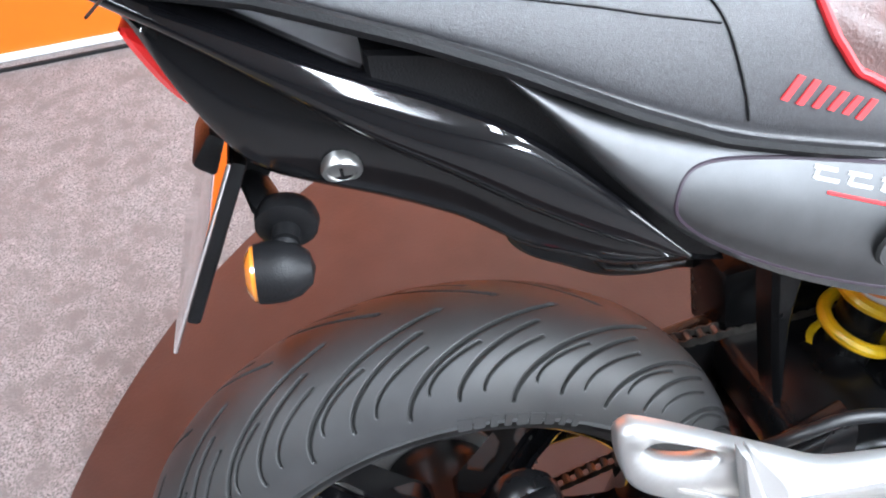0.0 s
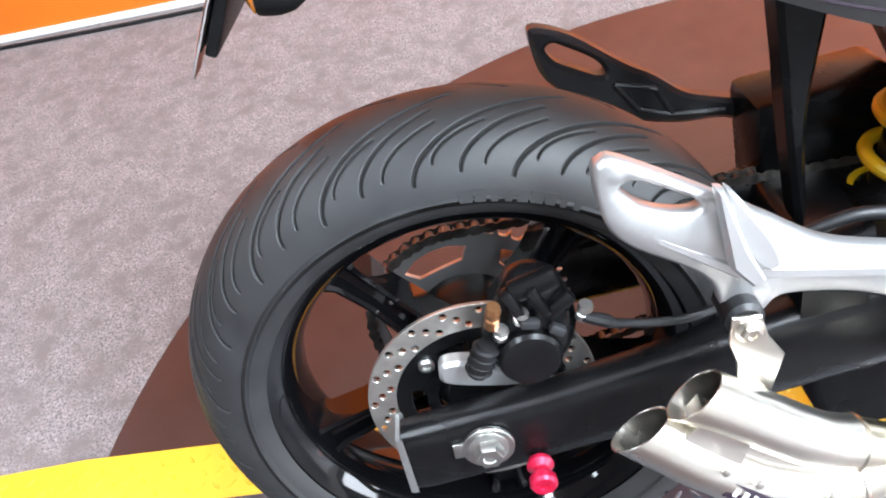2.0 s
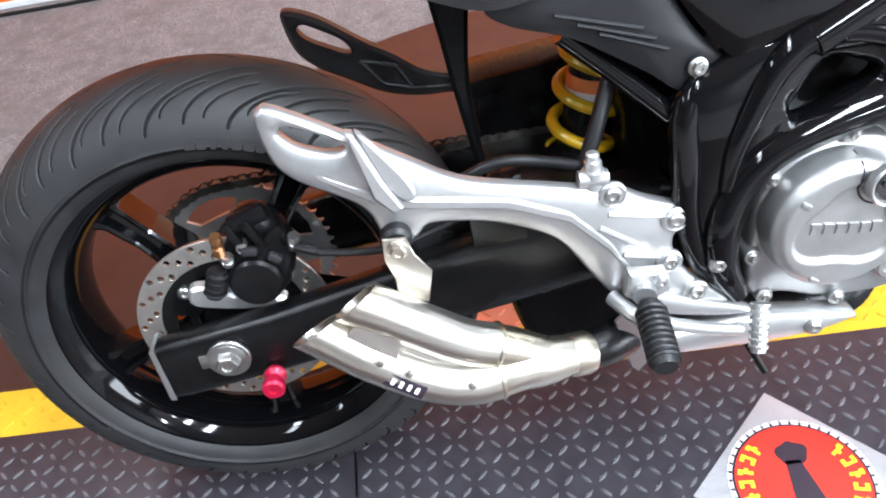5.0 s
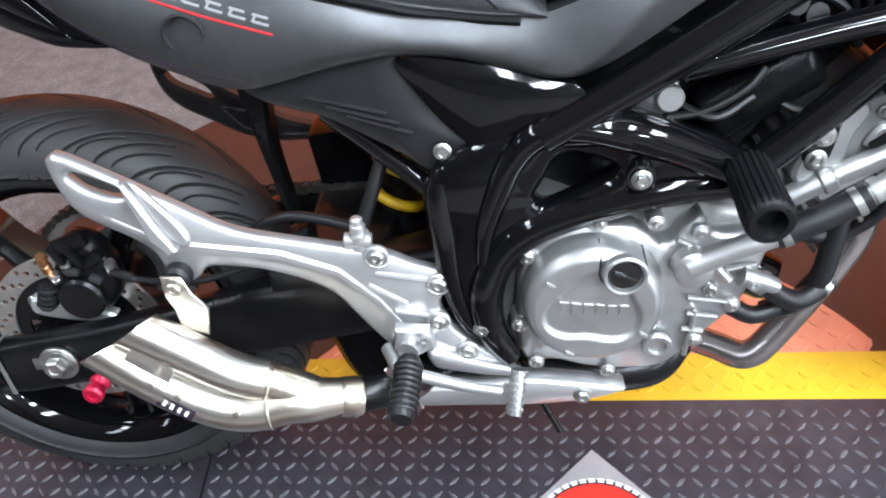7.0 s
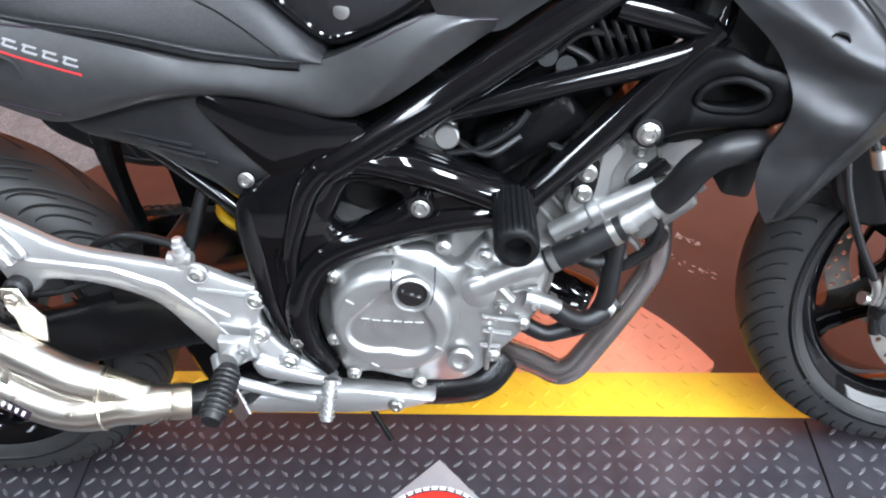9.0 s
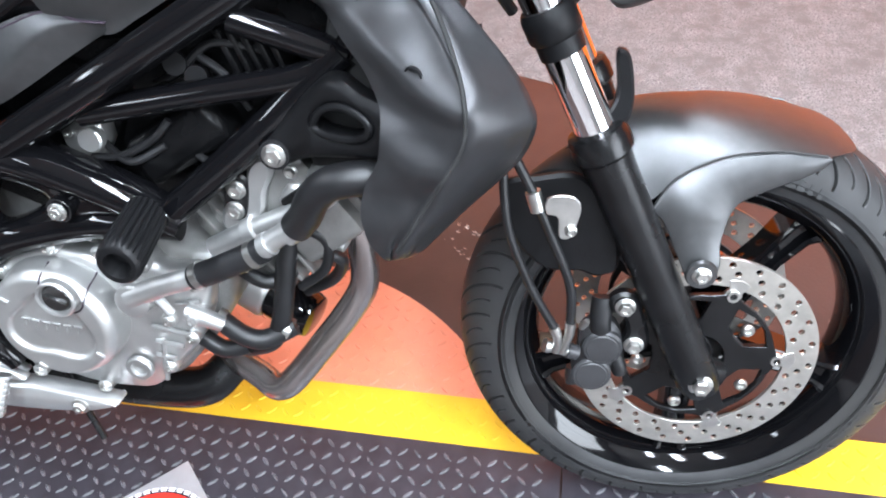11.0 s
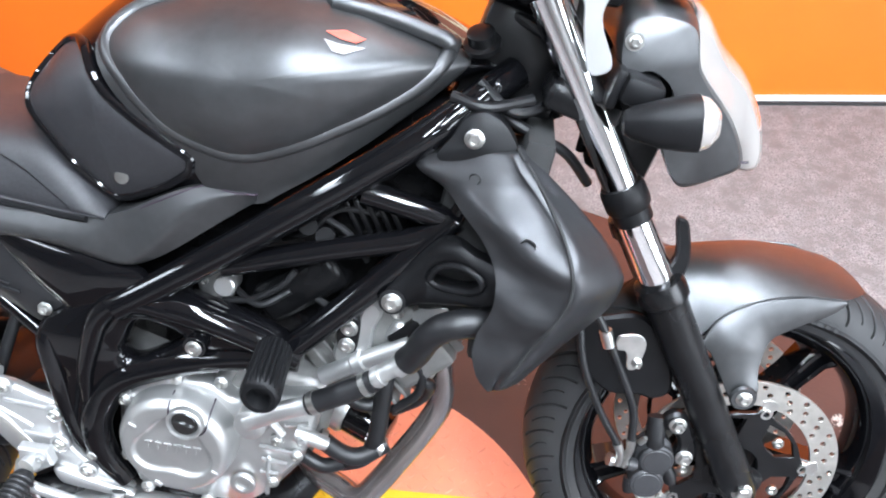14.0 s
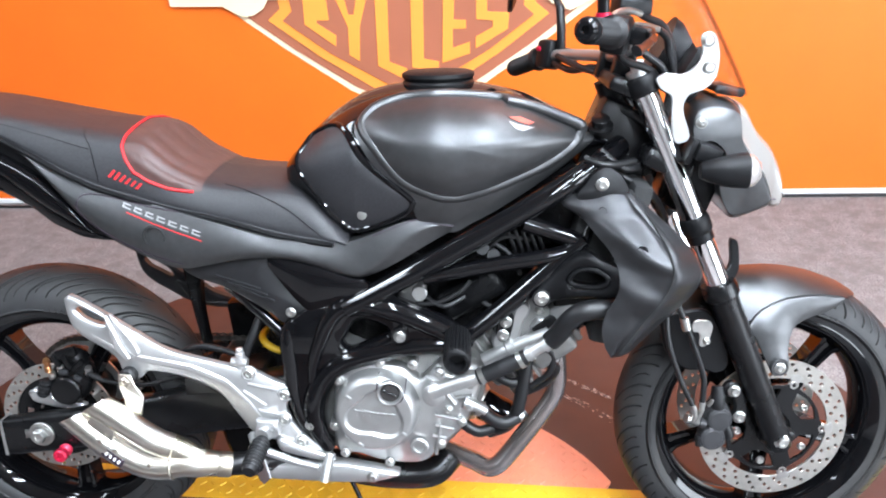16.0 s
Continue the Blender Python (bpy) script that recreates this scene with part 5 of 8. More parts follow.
# number plate with a bracket
bm = bmesh.new()
box(bm, (0.003, 0.17, 0.15), pose(-0.136, 0.0, 0.785, 0, 29, 0), 0.001)
part("number_plate", bm, CHROME, bike, "plain number plate on a black holder")
bm = bmesh.new()
box(bm, (0.010, 0.14, 0.13), pose(-0.127, 0.0, 0.785, 0, 29, 0), 0.003)
box(bm, (0.05, 0.06, 0.03), pose(-0.105, 0.0, 0.82, 0, 40, 0), 0.006)
part("plate_holder", bm, PLASTIC, bike, "black plate holder")
for s in (-1, 1):
    bm = bmesh.new()
    tube(bm, [(-0.095, s * 0.03, 0.806), (-0.087, s * 0.06, 0.800), (-0.080, s * 0.072, 0.795)], [0.013, 0.015, 0.013], 16, flat=0.6)
    turned(bm, [(-0.010, 0.0), (-0.010, 0.019), (-0.004, 0.021), (0.003, 0.020), (0.005, 0.016), (0.006, 0.009), (0.016, 0.009), (0.016, 0.0)], (-0.078, s * 0.074, 0.795), (-0.15, s, -0.25), 26)
    tube(bm, [(-0.080, s * 0.084, 0.790), (-0.086, s * 0.096, 0.784)], 0.009, 14)
    stalk = part("indicator_stalk", bm, PLASTIC, bike, "black rear indicator stalk")
    bm = bmesh.new()
    turned(bm, [(-0.002, 0.0190), (0.004, 0.0198), (0.014, 0.0196), (0.024, 0.0168), (0.032, 0.0105), (0.035, 0.0)], (-0.100, s * 0.100, 0.780), (0.92, 0, -0.12), 28)
    ind = part("indicator_body", bm, PLASTIC, bike, "black round rear indicator")
    bm = bmesh.new()
    turned(bm, [(0, 0.0185), (0.004, 0.0175), (0.0075, 0.0125), (0.009, 0.0)], (-0.1005, s * 0.100, 0.780), (-0.92, 0, 0.12), 28)
    part("indicator_lens", bm, AMBER, ind, "amber indicator lens")

bm = bmesh.new()
plate(bm, [(-0.14, 0.99), (-0.06, 0.965), (0.0, 0.935), (0.024, 0.915), (0.026, 0.872), (-0.05, 0.90), (-0.14, 0.945)], -0.084, -0.06, 0.002, lfunc=lambda x, h: -0.13 * max(0.0, x + 0.08) + 0.35 * max(0.0, h - 0.90))
part("tail_inner_panel", bm, SILVERGREY, bike, "satin grey panel between seat and tail cowl")
bm = bmesh.new()
plate(bm, [(-0.01, 0.905), (0.02, 0.900), (0.064, 0.885), (0.10, 0.846), (0.15, 0.786), (0.21, 0.73), (0.19, 0.72), (0.15, 0.735), (0.10, 0.78), (0.05, 0.832), (-0.01, 0.875)], -0.113, -0.06, 0.003, lfunc=lambda x, h: -0.10 * max(0.0, x - 0.06))
part("tail_recess", bm, PLASTIC, bike, "gloss black filler behind the side cover")

for ob in bike.children:
    if ob.name.split(".")[0] in ("tail_cowl", "undertail", "tail_light", "number_plate", "plate_holder", "indicator_stalk", "indicator_body", "tail_inner_panel", "tail_recess"):
        ob.location = (0.006, 0.0, -0.007)
    if ob.name.split(".")[0] in ("number_plate", "plate_holder", "indicator_stalk", "indicator_body"):
        ob.location = (0.008, 0.0, -0.015)

# ---- frame ----
def frame_tube(pts, r, n=24, mat=None, label="", name="frame_tube"):
    bm = bmesh.new()
    tube(bm, pts, r, 18, n)
    return part(name, bm, mat or GLOSS, bike, label)


for s in (-1, 1):
    lab = "gloss black trellis frame tube" if s < 0 else ""
    frame_tube([(1.13, s * 0.06, 0.862), (1.07, s * 0.115, 0.83), (1.0, s * 0.142, 0.79), (0.81, s * 0.158, 0.684), (0.70, s * 0.162, 0.625), (0.635, s * 0.165, 0.592)], 0.0195, 30, label=lab)
    frame_tube([(0.775, s * 0.15, 0.645), (0.90, s * 0.142, 0.664), (1.01, s * 0.138, 0.680), (1.05, s * 0.133, 0.695)], 0.0145, label=lab)
    frame_tube([(1.062, s * 0.132, 0.706), (0.945, s * 0.146, 0.606), (0.855, s * 0.154, 0.535)], 0.0175, label=lab)
    frame_tube([(0.955, s * 0.14, 0.742), (1.0, s * 0.136, 0.725), (1.065, s * 0.130, 0.700)], 0.0155, label=lab)
    frame_tube([(0.62, s * 0.158, 0.590), (0.70, s * 0.160, 0.592), (0.76, s * 0.161, 0.570), (0.83, s * 0.160, 0.535), (0.86, s * 0.158, 0.518)], [0.016, 0.019, 0.019, 0.018, 0.016], label=lab)
    frame_tube([(1.06, s * 0.131, 0.702), (1.085, s * 0.115, 0.76), (1.11, s * 0.085, 0.83)], 0.0125, label=lab)
    # lower loop over the clutch cover
    frame_tube([(0.855, s * 0.150, 0.512), (0.78, s * 0.155, 0.516), (0.70, s * 0.156, 0.504), (0.62, s * 0.156, 0.480), (0.58, s * 0.156, 0.442), (0.562, s * 0.162, 0.40), (0.565, s * 0.162, 0.345), (0.585, s * 0.16, 0.30)], [0.018, 0.019, 0.0195, 0.021, 0.022, 0.021, 0.018, 0.013], 40, label=lab)
    frame_tube([(0.41, s * 0.128, 0.625), (0.46, s * 0.132, 0.578), (0.512, s * 0.14, 0.528)], 0.0105, label=lab)
    frame_tube([(0.65, s * 0.155, 0.60), (0.50, s * 0.13, 0.67), (0.30, s * 0.11, 0.75), (0.10, s * 0.09, 0.83)], 0.0125, label=lab)
# cast side plate
bm = bmesh.new()
PLATE = [(0.686, 0.622), (0.718, 0.610), (0.762, 0.590), (0.809, 0.569), (0.845, 0.545), (0.855, 0.525), (0.835, 0.512), (0.802, 0.520), (0.766, 0.520), (0.723, 0.510), (0.678, 0.496), (0.633, 0.480), (0.590, 0.460), (0.566, 0.425), (0.556, 0.38), (0.572, 0.335), (0.592, 0.305), (0.575, 0.300), (0.548, 0.318), (0.528, 0.36), (0.518, 0.413), (0.518, 0.466), (0.508, 0.520), (0.520, 0.560), (0.555, 0.584), (0.592, 0.600), (0.635, 0.610)]
pillow_loop = smooth_loop(PLATE, 130)
HOLE = [(0.624, 0.521), (0.631, 0.535), (0.647, 0.561), (0.662, 0.568), (0.690, 0.560), (0.706, 0.551), (0.708, 0.541), (0.686, 0.527), (0.638, 0.508)]
plate(bm, pillow_loop, -0.167, -0.13, 0.008, [smooth_loop(HOLE, 40)])
fp = part("frame_side_plate", bm, GLOSS, bike, "gloss black cast frame plate", angle=60)
for pts, r in (([(0.562, 0.445, -0.166), (0.570, 0.490, -0.165), (0.586, 0.532, -0.164), (0.604, 0.569, -0.164), (0.630, 0.594, -0.164), (0.664, 0.599, -0.164), (0.70, 0.590, -0.164), (0.76, 0.566, -0.163), (0.82, 0.540, -0.162)], [0.008, 0.012, 0.0145, 0.016, 0.017, 0.017, 0.016, 0.015, 0.012]), ([(0.540, 0.575, -0.150), (0.522, 0.535, -0.155), (0.523, 0.480, -0.157), (0.526, 0.415, -0.157), (0.540, 0.358, -0.156), (0.562, 0.318, -0.154)], [0.008, 0.015, 0.016, 0.015, 0.014, 0.009])):
    bm = bmesh.new()
    tube(bm, [(x, l, h) for x, h, l in pts], r, 14, 50, flat=1.0)
    part("plate_edge", bm, GLOSS, fp)
for x, h, l in ((0.555, 0.358, -0.168), (0.732, 0.542, -0.174)):
    bm = bmesh.new()
    hexbolt(bm, (x, l - 0.006, h), 0.0095)
    part("bolt", bm, BOLT, fp)
bm = bmesh.new()
turned(bm, [(-0.02, 0.0), (-0.02, 0.015), (0.0, 0.015), (0.0, 0.0)], (0.732, -0.178, 0.542), (0, -1, 0), 18)
part("boss", bm, GLOSS, fp)
bm = bmesh.new()
TRI = [(0.497, 0.676), (0.503, 0.684), (0.515, 0.685), (0.552, 0.678), (0.599, 0.666), (0.639, 0.652), (0.672, 0.643), (0.680, 0.626), (0.665, 0.610), (0.636, 0.599), (0.613, 0.591), (0.580, 0.583), (0.565, 0.585), (0.539, 0.613), (0.512, 0.650)]
pillow(bm, TRI, lambda x, h: -0.158 - 0.06 * (x - 0.50), 0.008, 0.014, 9, 2.6, n=70)
part("frame_cover", bm, GLOSS, bike, "gloss black frame cover", angle=60)
bm = bmesh.new()
MAT = [(0.34, 0.668), (0.39, 0.680), (0.44, 0.688), (0.492, 0.689), (0.500, 0.668), (0.53, 0.617), (0.566, 0.576), (0.556, 0.564), (0.520, 0.556), (0.490, 0.578), (0.455, 0.602), (0.415, 0.627), (0.36, 0.648)]
pillow(bm, MAT, lambda x, h: -0.150, 0.007, 0.014, 7, 2.5, (0.46, 0.640), n=70)
mc = part("subframe_cover", bm, COVER, bike, "matte black subframe cover", angle=60)
bm = bmesh.new()
for k in range(3):
    tube(bm, [(0.40 + 0.02 * k, -0.157, 0.653 - 0.012 * k), (0.48 + 0.012 * k, -0.1585, 0.628 - 0.012 * k)], 0.0022, 6)
part("ridge", bm, COVER, mc)
bm = bmesh.new()
hexbolt(bm, (0.532, -0.158, 0.581), 0.0085)
part("bolt", bm, BOLT, mc)

# inner mudguard, shock, rear hoses
bm = bmesh.new()
plate(bm, smooth_loop([(0.335, 0.375), (0.42, 0.40), (0.56, 0.40), (0.585, 0.30), (0.54, 0.215), (0.47, 0.165), (0.405, 0.162), (0.360, 0.190), (0.335, 0.28)], 50), -0.062, 0.075, 0.012)
part("linkage_housing", bm, INNER, bike, "black rear suspension linkage housing", angle=45)
bm = bmesh.new()
tube(bm, [(0.40, -0.075, 0.33), (0.47, -0.078, 0.30), (0.54, -0.075, 0.29)], 0.012, 12, 16)
part("linkage_rod", bm, DARKMETAL, bike, "black linkage rod")
bm = bmesh.new()
plate(bm, smooth_loop([(0.292, 0.70), (0.336, 0.70), (0.324, 0.56), (0.330, 0.455), (0.322, 0.448), (0.310, 0.52), (0.300, 0.60)], 50), -0.055, -0.020, 0.005)
part("mud_flap", bm, INNER, bike, "black plastic mud flap behind the shock")
bm = bmesh.new()
box(bm, (0.15, 0.09, 0.13), pose(0.408, 0.115, 0.452, 0, -5, 0), 0.012)
part("battery_box", bm, INNER, bike, "black plastic box")
bm = bmesh.new()
a, b = Vector((0.492, 0.02, 0.61)), Vector((0.434, 0.02, 0.35))
pts = []
for k in range(180):
    f = k / 179
    ang = 2 * math.pi * 5.8 * f
    c = a + (b - a) * f
    pts.append((c.x + 0.036 * math.cos(ang), c.y + 0.036 * math.sin(ang), c.z - 0.036 * 0.22 * math.cos(ang)))
tube(bm, pts, 0.0074, 10)
spring = part("shock_spring", bm, YELLOW, bike, "yellow coil spring of the rear shock")
bm = bmesh.new()
tube(bm, [a + (a - b) * 0.15, a, a + (b - a) * 0.35, b], [0.030, 0.029, 0.027, 0.024], 24)
part("shock_body", bm, DARKMETAL, spring, "black shock body")
bm = bmesh.new()
tube(bm, [a + (b - a) * 0.36, a + (b - a) * 0.42], 0.0285, 24)
part("shock_label", bm, STICKER, spring, "orange label band")
bm = bmesh.new()
tube(bm, [a + (b - a) * 0.42, a + (b - a) * 0.46], 0.0284, 24)
part("shock_label", bm, WHITEMARK, spring, "white label band")
bm = bmesh.new()
tube(bm, [(0.462, -0.10, 0.56), (0.44, -0.12, 0.51), (0.415, -0.13, 0.455), (0.40, -0.135, 0.425)], 0.0085, 12, 20)
part("drain_hose", bm, HOSE, bike, "black rubber hose")
bm = bmesh.new()
tube(bm, [(0.27, -0.10, 0.455), (0.30, -0.115, 0.482), (0.34, -0.12, 0.496), (0.38, -0.125, 0.492), (0.42, -0.14, 0.487)], 0.0062, 12, 30)
part("brake_hose", bm, HOSE, bike)
bm = bmesh.new()
for dz, r in ((0.0, 0.010), (0.012, 0.012), (0.022, 0.009), (0.03, 0.007)):
    turned(bm, [(0, 0.0), (0, r), (0.008, r), (0.01, r * 0.7), (0.01, 0.0)], (0.428, -0.158, 0.470 + dz), (0.05, 0, 1), 14)
turned(bm, [(0, 0.0), (0, 0.009), (0.03, 0.009), (0.03, 0.0)], (0.412, -0.16, 0.483), (1, 0, -0.1), 12)
part("master_cylinder", bm, ALUPAINT, hang, "silver rear brake master cylinder fittings")

# ---- engine ----
bm = bmesh.new()
CASE = [(0.60, 0.455), (0.66, 0.490), (0.72, 0.500), (0.80, 0.488), (0.835, 0.470), (0.88, 0.455), (0.885, 0.41), (0.865, 0.355), (0.82, 0.30), (0.775, 0.262), (0.69, 0.258), (0.60, 0.272), (0.575, 0.31), (0.572, 0.38)]
plate(bm, smooth_loop(CASE, 60), -0.13, 0.12, 0.012)
box(bm, (0.16, 0.2, 0.16), pose(0.63, 0.0, 0.50, 0, 20, 0), 0.02)
engine = part("engine", bm, GREYALU, bike, "silver and grey twin-cylinder engine", angle=50)
bm = bmesh.new()
CC = [(0.604, 0.428), (0.622, 0.458), (0.652, 0.474), (0.692, 0.476), (0.735, 0.468), (0.765, 0.445), (0.80, 0.478), (0.818, 0.455), (0.872, 0.449), (0.870, 0.408), (0.846, 0.352), (0.808, 0.311), (0.770, 0.272), (0.73, 0.266), (0.68, 0.272), (0.64, 0.286), (0.604, 0.290), (0.595, 0.33), (0.598, 0.385)]
plate(bm, smooth_loop(CC, 110), -0.158, -0.12, 0.006)
case_cover = part("crankcase_cover", bm, ALU, engine, "silver cast crankcase cover", angle=50)
cx, ch = 0.682, 0.3895
bm = bmesh.new()
loop = []
for k in range(96):
    a = 2 * math.pi * k / 96
    r = 0.0805 + 0.001 * math.sin(3 * a + 0.5)
    loop.append((cx + r * math.cos(a), ch + r * math.sin(a)))


def clutch_l(x, h):
    r = math.hypot(x - cx, h - ch)
    t = max(0.0, min(1.0, (0.0805 - r) / 0.0035))
    l = -0.158 - 0.026 * t
    t = max(0.0, min(1.0, (0.077 - r) / 0.012))
    l -= 0.012 * (1 - (1 - t) ** 2)
    ang = math.atan2(h - ch, x - cx)
    plateau = 0.050 + 0.007 * math.cos(3 * ang + 2.2) + 0.003 * math.cos(2 * ang)
    s = max(0.0, min(1.0, (plateau - r) / 0.004))
    l += 0.0055 * s * s * (3 - 2 * s)
    s = max(0.0, min(1.0, (0.030 - r) / 0.012))
    l -= 0.001 * s
    return l


pillow(bm, loop, clutch_l, 0.0, 0.02, 44, 2.0, (cx, ch))
clutch = part("clutch_cover", bm, ALU, engine, "round silver clutch cover", angle=60)
cl_of = surface_of(clutch)
bars("cover_lettering", ALU, clutch, cl_of, ((0.640, 0.395), (0.718, 0.384)), 6, 0.012, 0.0035, 0.0022, 0.1, 0.003, "raised mark on the cover", 0.05)
bars("cover_lettering", ALU, clutch, cl_of, ((0.643, 0.3995), (0.721, 0.3885)), 6, 0.003, 0.010, 0.0022, 0.1, 0.003, "", 0.0)
for x, h in ((0.634, 0.428), (0.735, 0.352), (0.652, 0.330)):
    bm = bmesh.new()
    box(bm, (0.012, 0.004, 0.006), pose(x, cl_of(x, h) - 0.0005, h, 0, 35, 0), 0.0015)
    part("cover_dimple", bm, ALU, clutch)
bm = bmesh.new()
lathe(bm, [(-0.20, 0.024), (-0.209, 0.024), (-0.211, 0.022), (-0.210, 0.0195), (-0.206, 0.0185), (-0.204, 0.0)], (0.713, 0, 0.443), "y", 32)
ring = part("oil_filler", bm, ALU, clutch, "oil filler ring")
bm = bmesh.new()
lathe(bm, [(-0.2055, 0.0185), (-0.2085, 0.016), (-0.2085, 0.0)], (0.713, 0, 0.443), "y", 28)
box(bm, (0.026, 0.004, 0.005), pose(0.713, -0.2095, 0.443, 0, 25, 0), 0.001)
part("filler_plug", bm, BLACKGLASS, clutch, "black oil filler plug")
bm = bmesh.new()
seam(bm, cl_of, [(0.690, 0.468), (0.688, 0.435), (0.697, 0.419), (0.713, 0.414), (0.730, 0.420), (0.738, 0.437), (0.737, 0.462)], 0.0012, 40, 0.0002)
part("cover_joint", bm, DARKMARK, clutch)
for x, h in ((0.612, 0.445), (0.632, 0.478), (0.69, 0.482), (0.752, 0.478), (0.80, 0.462), (0.858, 0.438), (0.858, 0.40), (0.84, 0.36), (0.800, 0.312), (0.70, 0.272), (0.615, 0.292), (0.598, 0.35), (0.80, 0.41), (0.815, 0.385)):
    bm = bmesh.new()
    turned(bm, [(-0.03, 0.0105), (0.002, 0.0095), (0.003, 0.0085), (0.003, 0.0)], (x, -0.162, h), (0, -1, 0), 14)
    part("boss", bm, ALU, case_cover)
    bm = bmesh.new()
    hexbolt(bm, (x, -0.1645, h), 0.006, (0, -1, 0), 0.006)
    part("bolt", bm, BOLT, case_cover)
bm = bmesh.new()
turned(bm, [(0, 0.018), (0.005, 0.018), (0.007, 0.016), (0.007, 0.011), (0.002, 0.010), (0.002, 0.0)], (0.758, -0.161, 0.307), (0, -1, 0), 26)
part("drain_boss", bm, ALU, case_cover)
bm = bmesh.new()
for a, b in (((0.79, 0.375), (0.835, 0.365)), ((0.79, 0.352), (0.825, 0.345)), ((0.785, 0.33), (0.81, 0.325)), ((0.775, 0.455), (0.80, 0.44)), ((0.83, 0.41), (0.862, 0.415)), ((0.80, 0.355), (0.79, 0.29))):
    bm = bmesh.new()
    tube(bm, [(a[0], -0.162, a[1]), (b[0], -0.162, b[1])], 0.0032, 8)
    part("rib", bm, ALU, case_cover)
# water pump outlet and radiator hose
bm = bmesh.new()
turned(bm, [(0, 0.0), (0, 0.022), (0.02, 0.021), (0.022, 0.018), (0.022, 0.0)], (0.790, -0.165, 0.425), (0, -1, 0.1), 24)
tube(bm, [(0.785, -0.176, 0.428), (0.83, -0.178, 0.447), (0.872, -0.18, 0.462)], [0.015, 0.0125, 0.0125], 20)
pump = part("water_pipe", bm, ALU, engine, "silver cast water pipe")
bm = bmesh.new()
tube(bm, [(0.872, -0.18, 0.462), (0.90, -0.181, 0.474), (0.935, -0.18, 0.49), (0.960, -0.18, 0.503)], 0.0148, 20, 20)
part("radiator_hose", bm, HOSE, engine, "black rubber radiator hose")
bm = bmesh.new()
tube(bm, [(0.955, -0.18, 0.502), (0.98, -0.18, 0.52), (1.004, -0.179, 0.534)], 0.0115, 18)
for p, q in (((0.962, -0.18, 0.507), (0.97, -0.18, 0.512)), ((0.99, -0.18, 0.524), (0.998, -0.18, 0.53))):
    tube(bm, [p, q], 0.0142, 18)
part("pipe_joint", bm, ALU, engine, "silver pipe joint with clamps")
for p, q in (((0.876, -0.18, 0.4635), (0.884, -0.18, 0.4675)), ((0.946, -0.18, 0.495), (0.953, -0.18, 0.499)), ((1.0, -0.179, 0.531), (1.008, -0.178, 0.536))):
    bm = bmesh.new()
    tube(bm, [p, q], 0.0162, 20)
    part("hose_clamp", bm, BOLT, engine, "steel hose clamp")
bm = bmesh.new()
tube(bm, [(1.002, -0.179, 0.533), (1.016, -0.185, 0.550), (1.031, -0.193, 0.576), (1.050, -0.198, 0.594), (1.074, -0.197, 0.600), (1.098, -0.188, 0.598), (1.118, -0.145, 0.588), (1.135, -0.07, 0.578)], 0.0178, 20, 40)
part("radiator_hose", bm, HOSE, engine)
# front cylinder and head, tilted forwards
bm = bmesh.new()
box(bm, (0.20, 0.21, 0.12), pose(0.955, 0.0, 0.50, 0, -35, 0), 0.015)
cyl = part("front_cylinder", bm, GREYALU, engine, "grey front cylinder and head", angle=45)
bm = bmesh.new()
box(bm, (0.09, 0.25, 0.14), pose(0.985, 0.0, 0.525, 0, -35, 0), 0.012)
part("cylinder_head", bm, GREYALU, engine, "dull grey cylinder head", angle=45)
for k in range(4):
    bm = bmesh.new()
    box(bm, (0.006, 0.235, 0.15), pose(0.90 + 0.016 * k, 0, 0.455 + 0.0115 * k, 0, -35, 0), 0.002)
    part("cooling_fin", bm, GREYALU, engine)
bm = bmesh.new()
box(bm, (0.05, 0.2, 0.10), pose(1.04, 0.0, 0.562, 0, -35, 0), 0.012)
part("cam_cover", bm, DARKMETAL, engine, angle=45)
for x, h, l, r in ((0.918, 0.527, -0.139, 0.010), (0.924, 0.553, -0.139, 0.010), (0.96, 0.50, -0.126, 0.007), (1.02, 0.545, -0.128, 0.007), (0.985, 0.57, -0.126, 0.007)):
    bm = bmesh.new()
    hexbolt(bm, (x, l, h), r)
    part("bolt", bm, BOLT, cyl)
for loop, l0 in (([(0.898, 0.505), (0.905, 0.530), (0.930, 0.545), (0.940, 0.578), (0.957, 0.590), (0.968, 0.575), (0.955, 0.548), (0.950, 0.525), (0.935, 0.500), (0.915, 0.488)], -0.137), ([(0.925, 0.487), (0.955, 0.505), (0.99, 0.525), (1.03, 0.547), (1.035, 0.538), (0.99, 0.508), (0.955, 0.487), (0.93, 0.474)], -0.140),
                 ([(1.005, 0.572), (1.025, 0.585), (1.052, 0.586), (1.055, 0.562), (1.03, 0.552), (1.01, 0.556)], -0.136), ([(0.968, 0.535), (0.980, 0.556), (0.995, 0.552), (0.985, 0.530)], -0.134)):
    bm = bmesh.new()
    plate(bm, smooth_loop(loop, 40), l0, -0.10, 0.004)
    part("casting_lug", bm, ALU, cyl)
bm = bmesh.new()
box(bm, (0.05, 0.02, 0.018), pose(0.995, -0.128, 0.545, 0, -35, 0), 0.004)
part("casting_slot", bm, DARKMETAL, cyl)
bm = bmesh.new()
tube(bm, [(0.882, -0.138, 0.476), (0.925, -0.139, 0.499), (0.927, -0.139, 0.500), (0.938, -0.139, 0.505), (0.940, -0.139, 0.506), (1.002, -0.138, 0.532)], [0.0125, 0.0125, 0.0155, 0.0155, 0.0118, 0.0118], 20)
part("breather_pipe", bm, ALU, cyl, "silver pipe beside the front cylinder")
bm = bmesh.new()
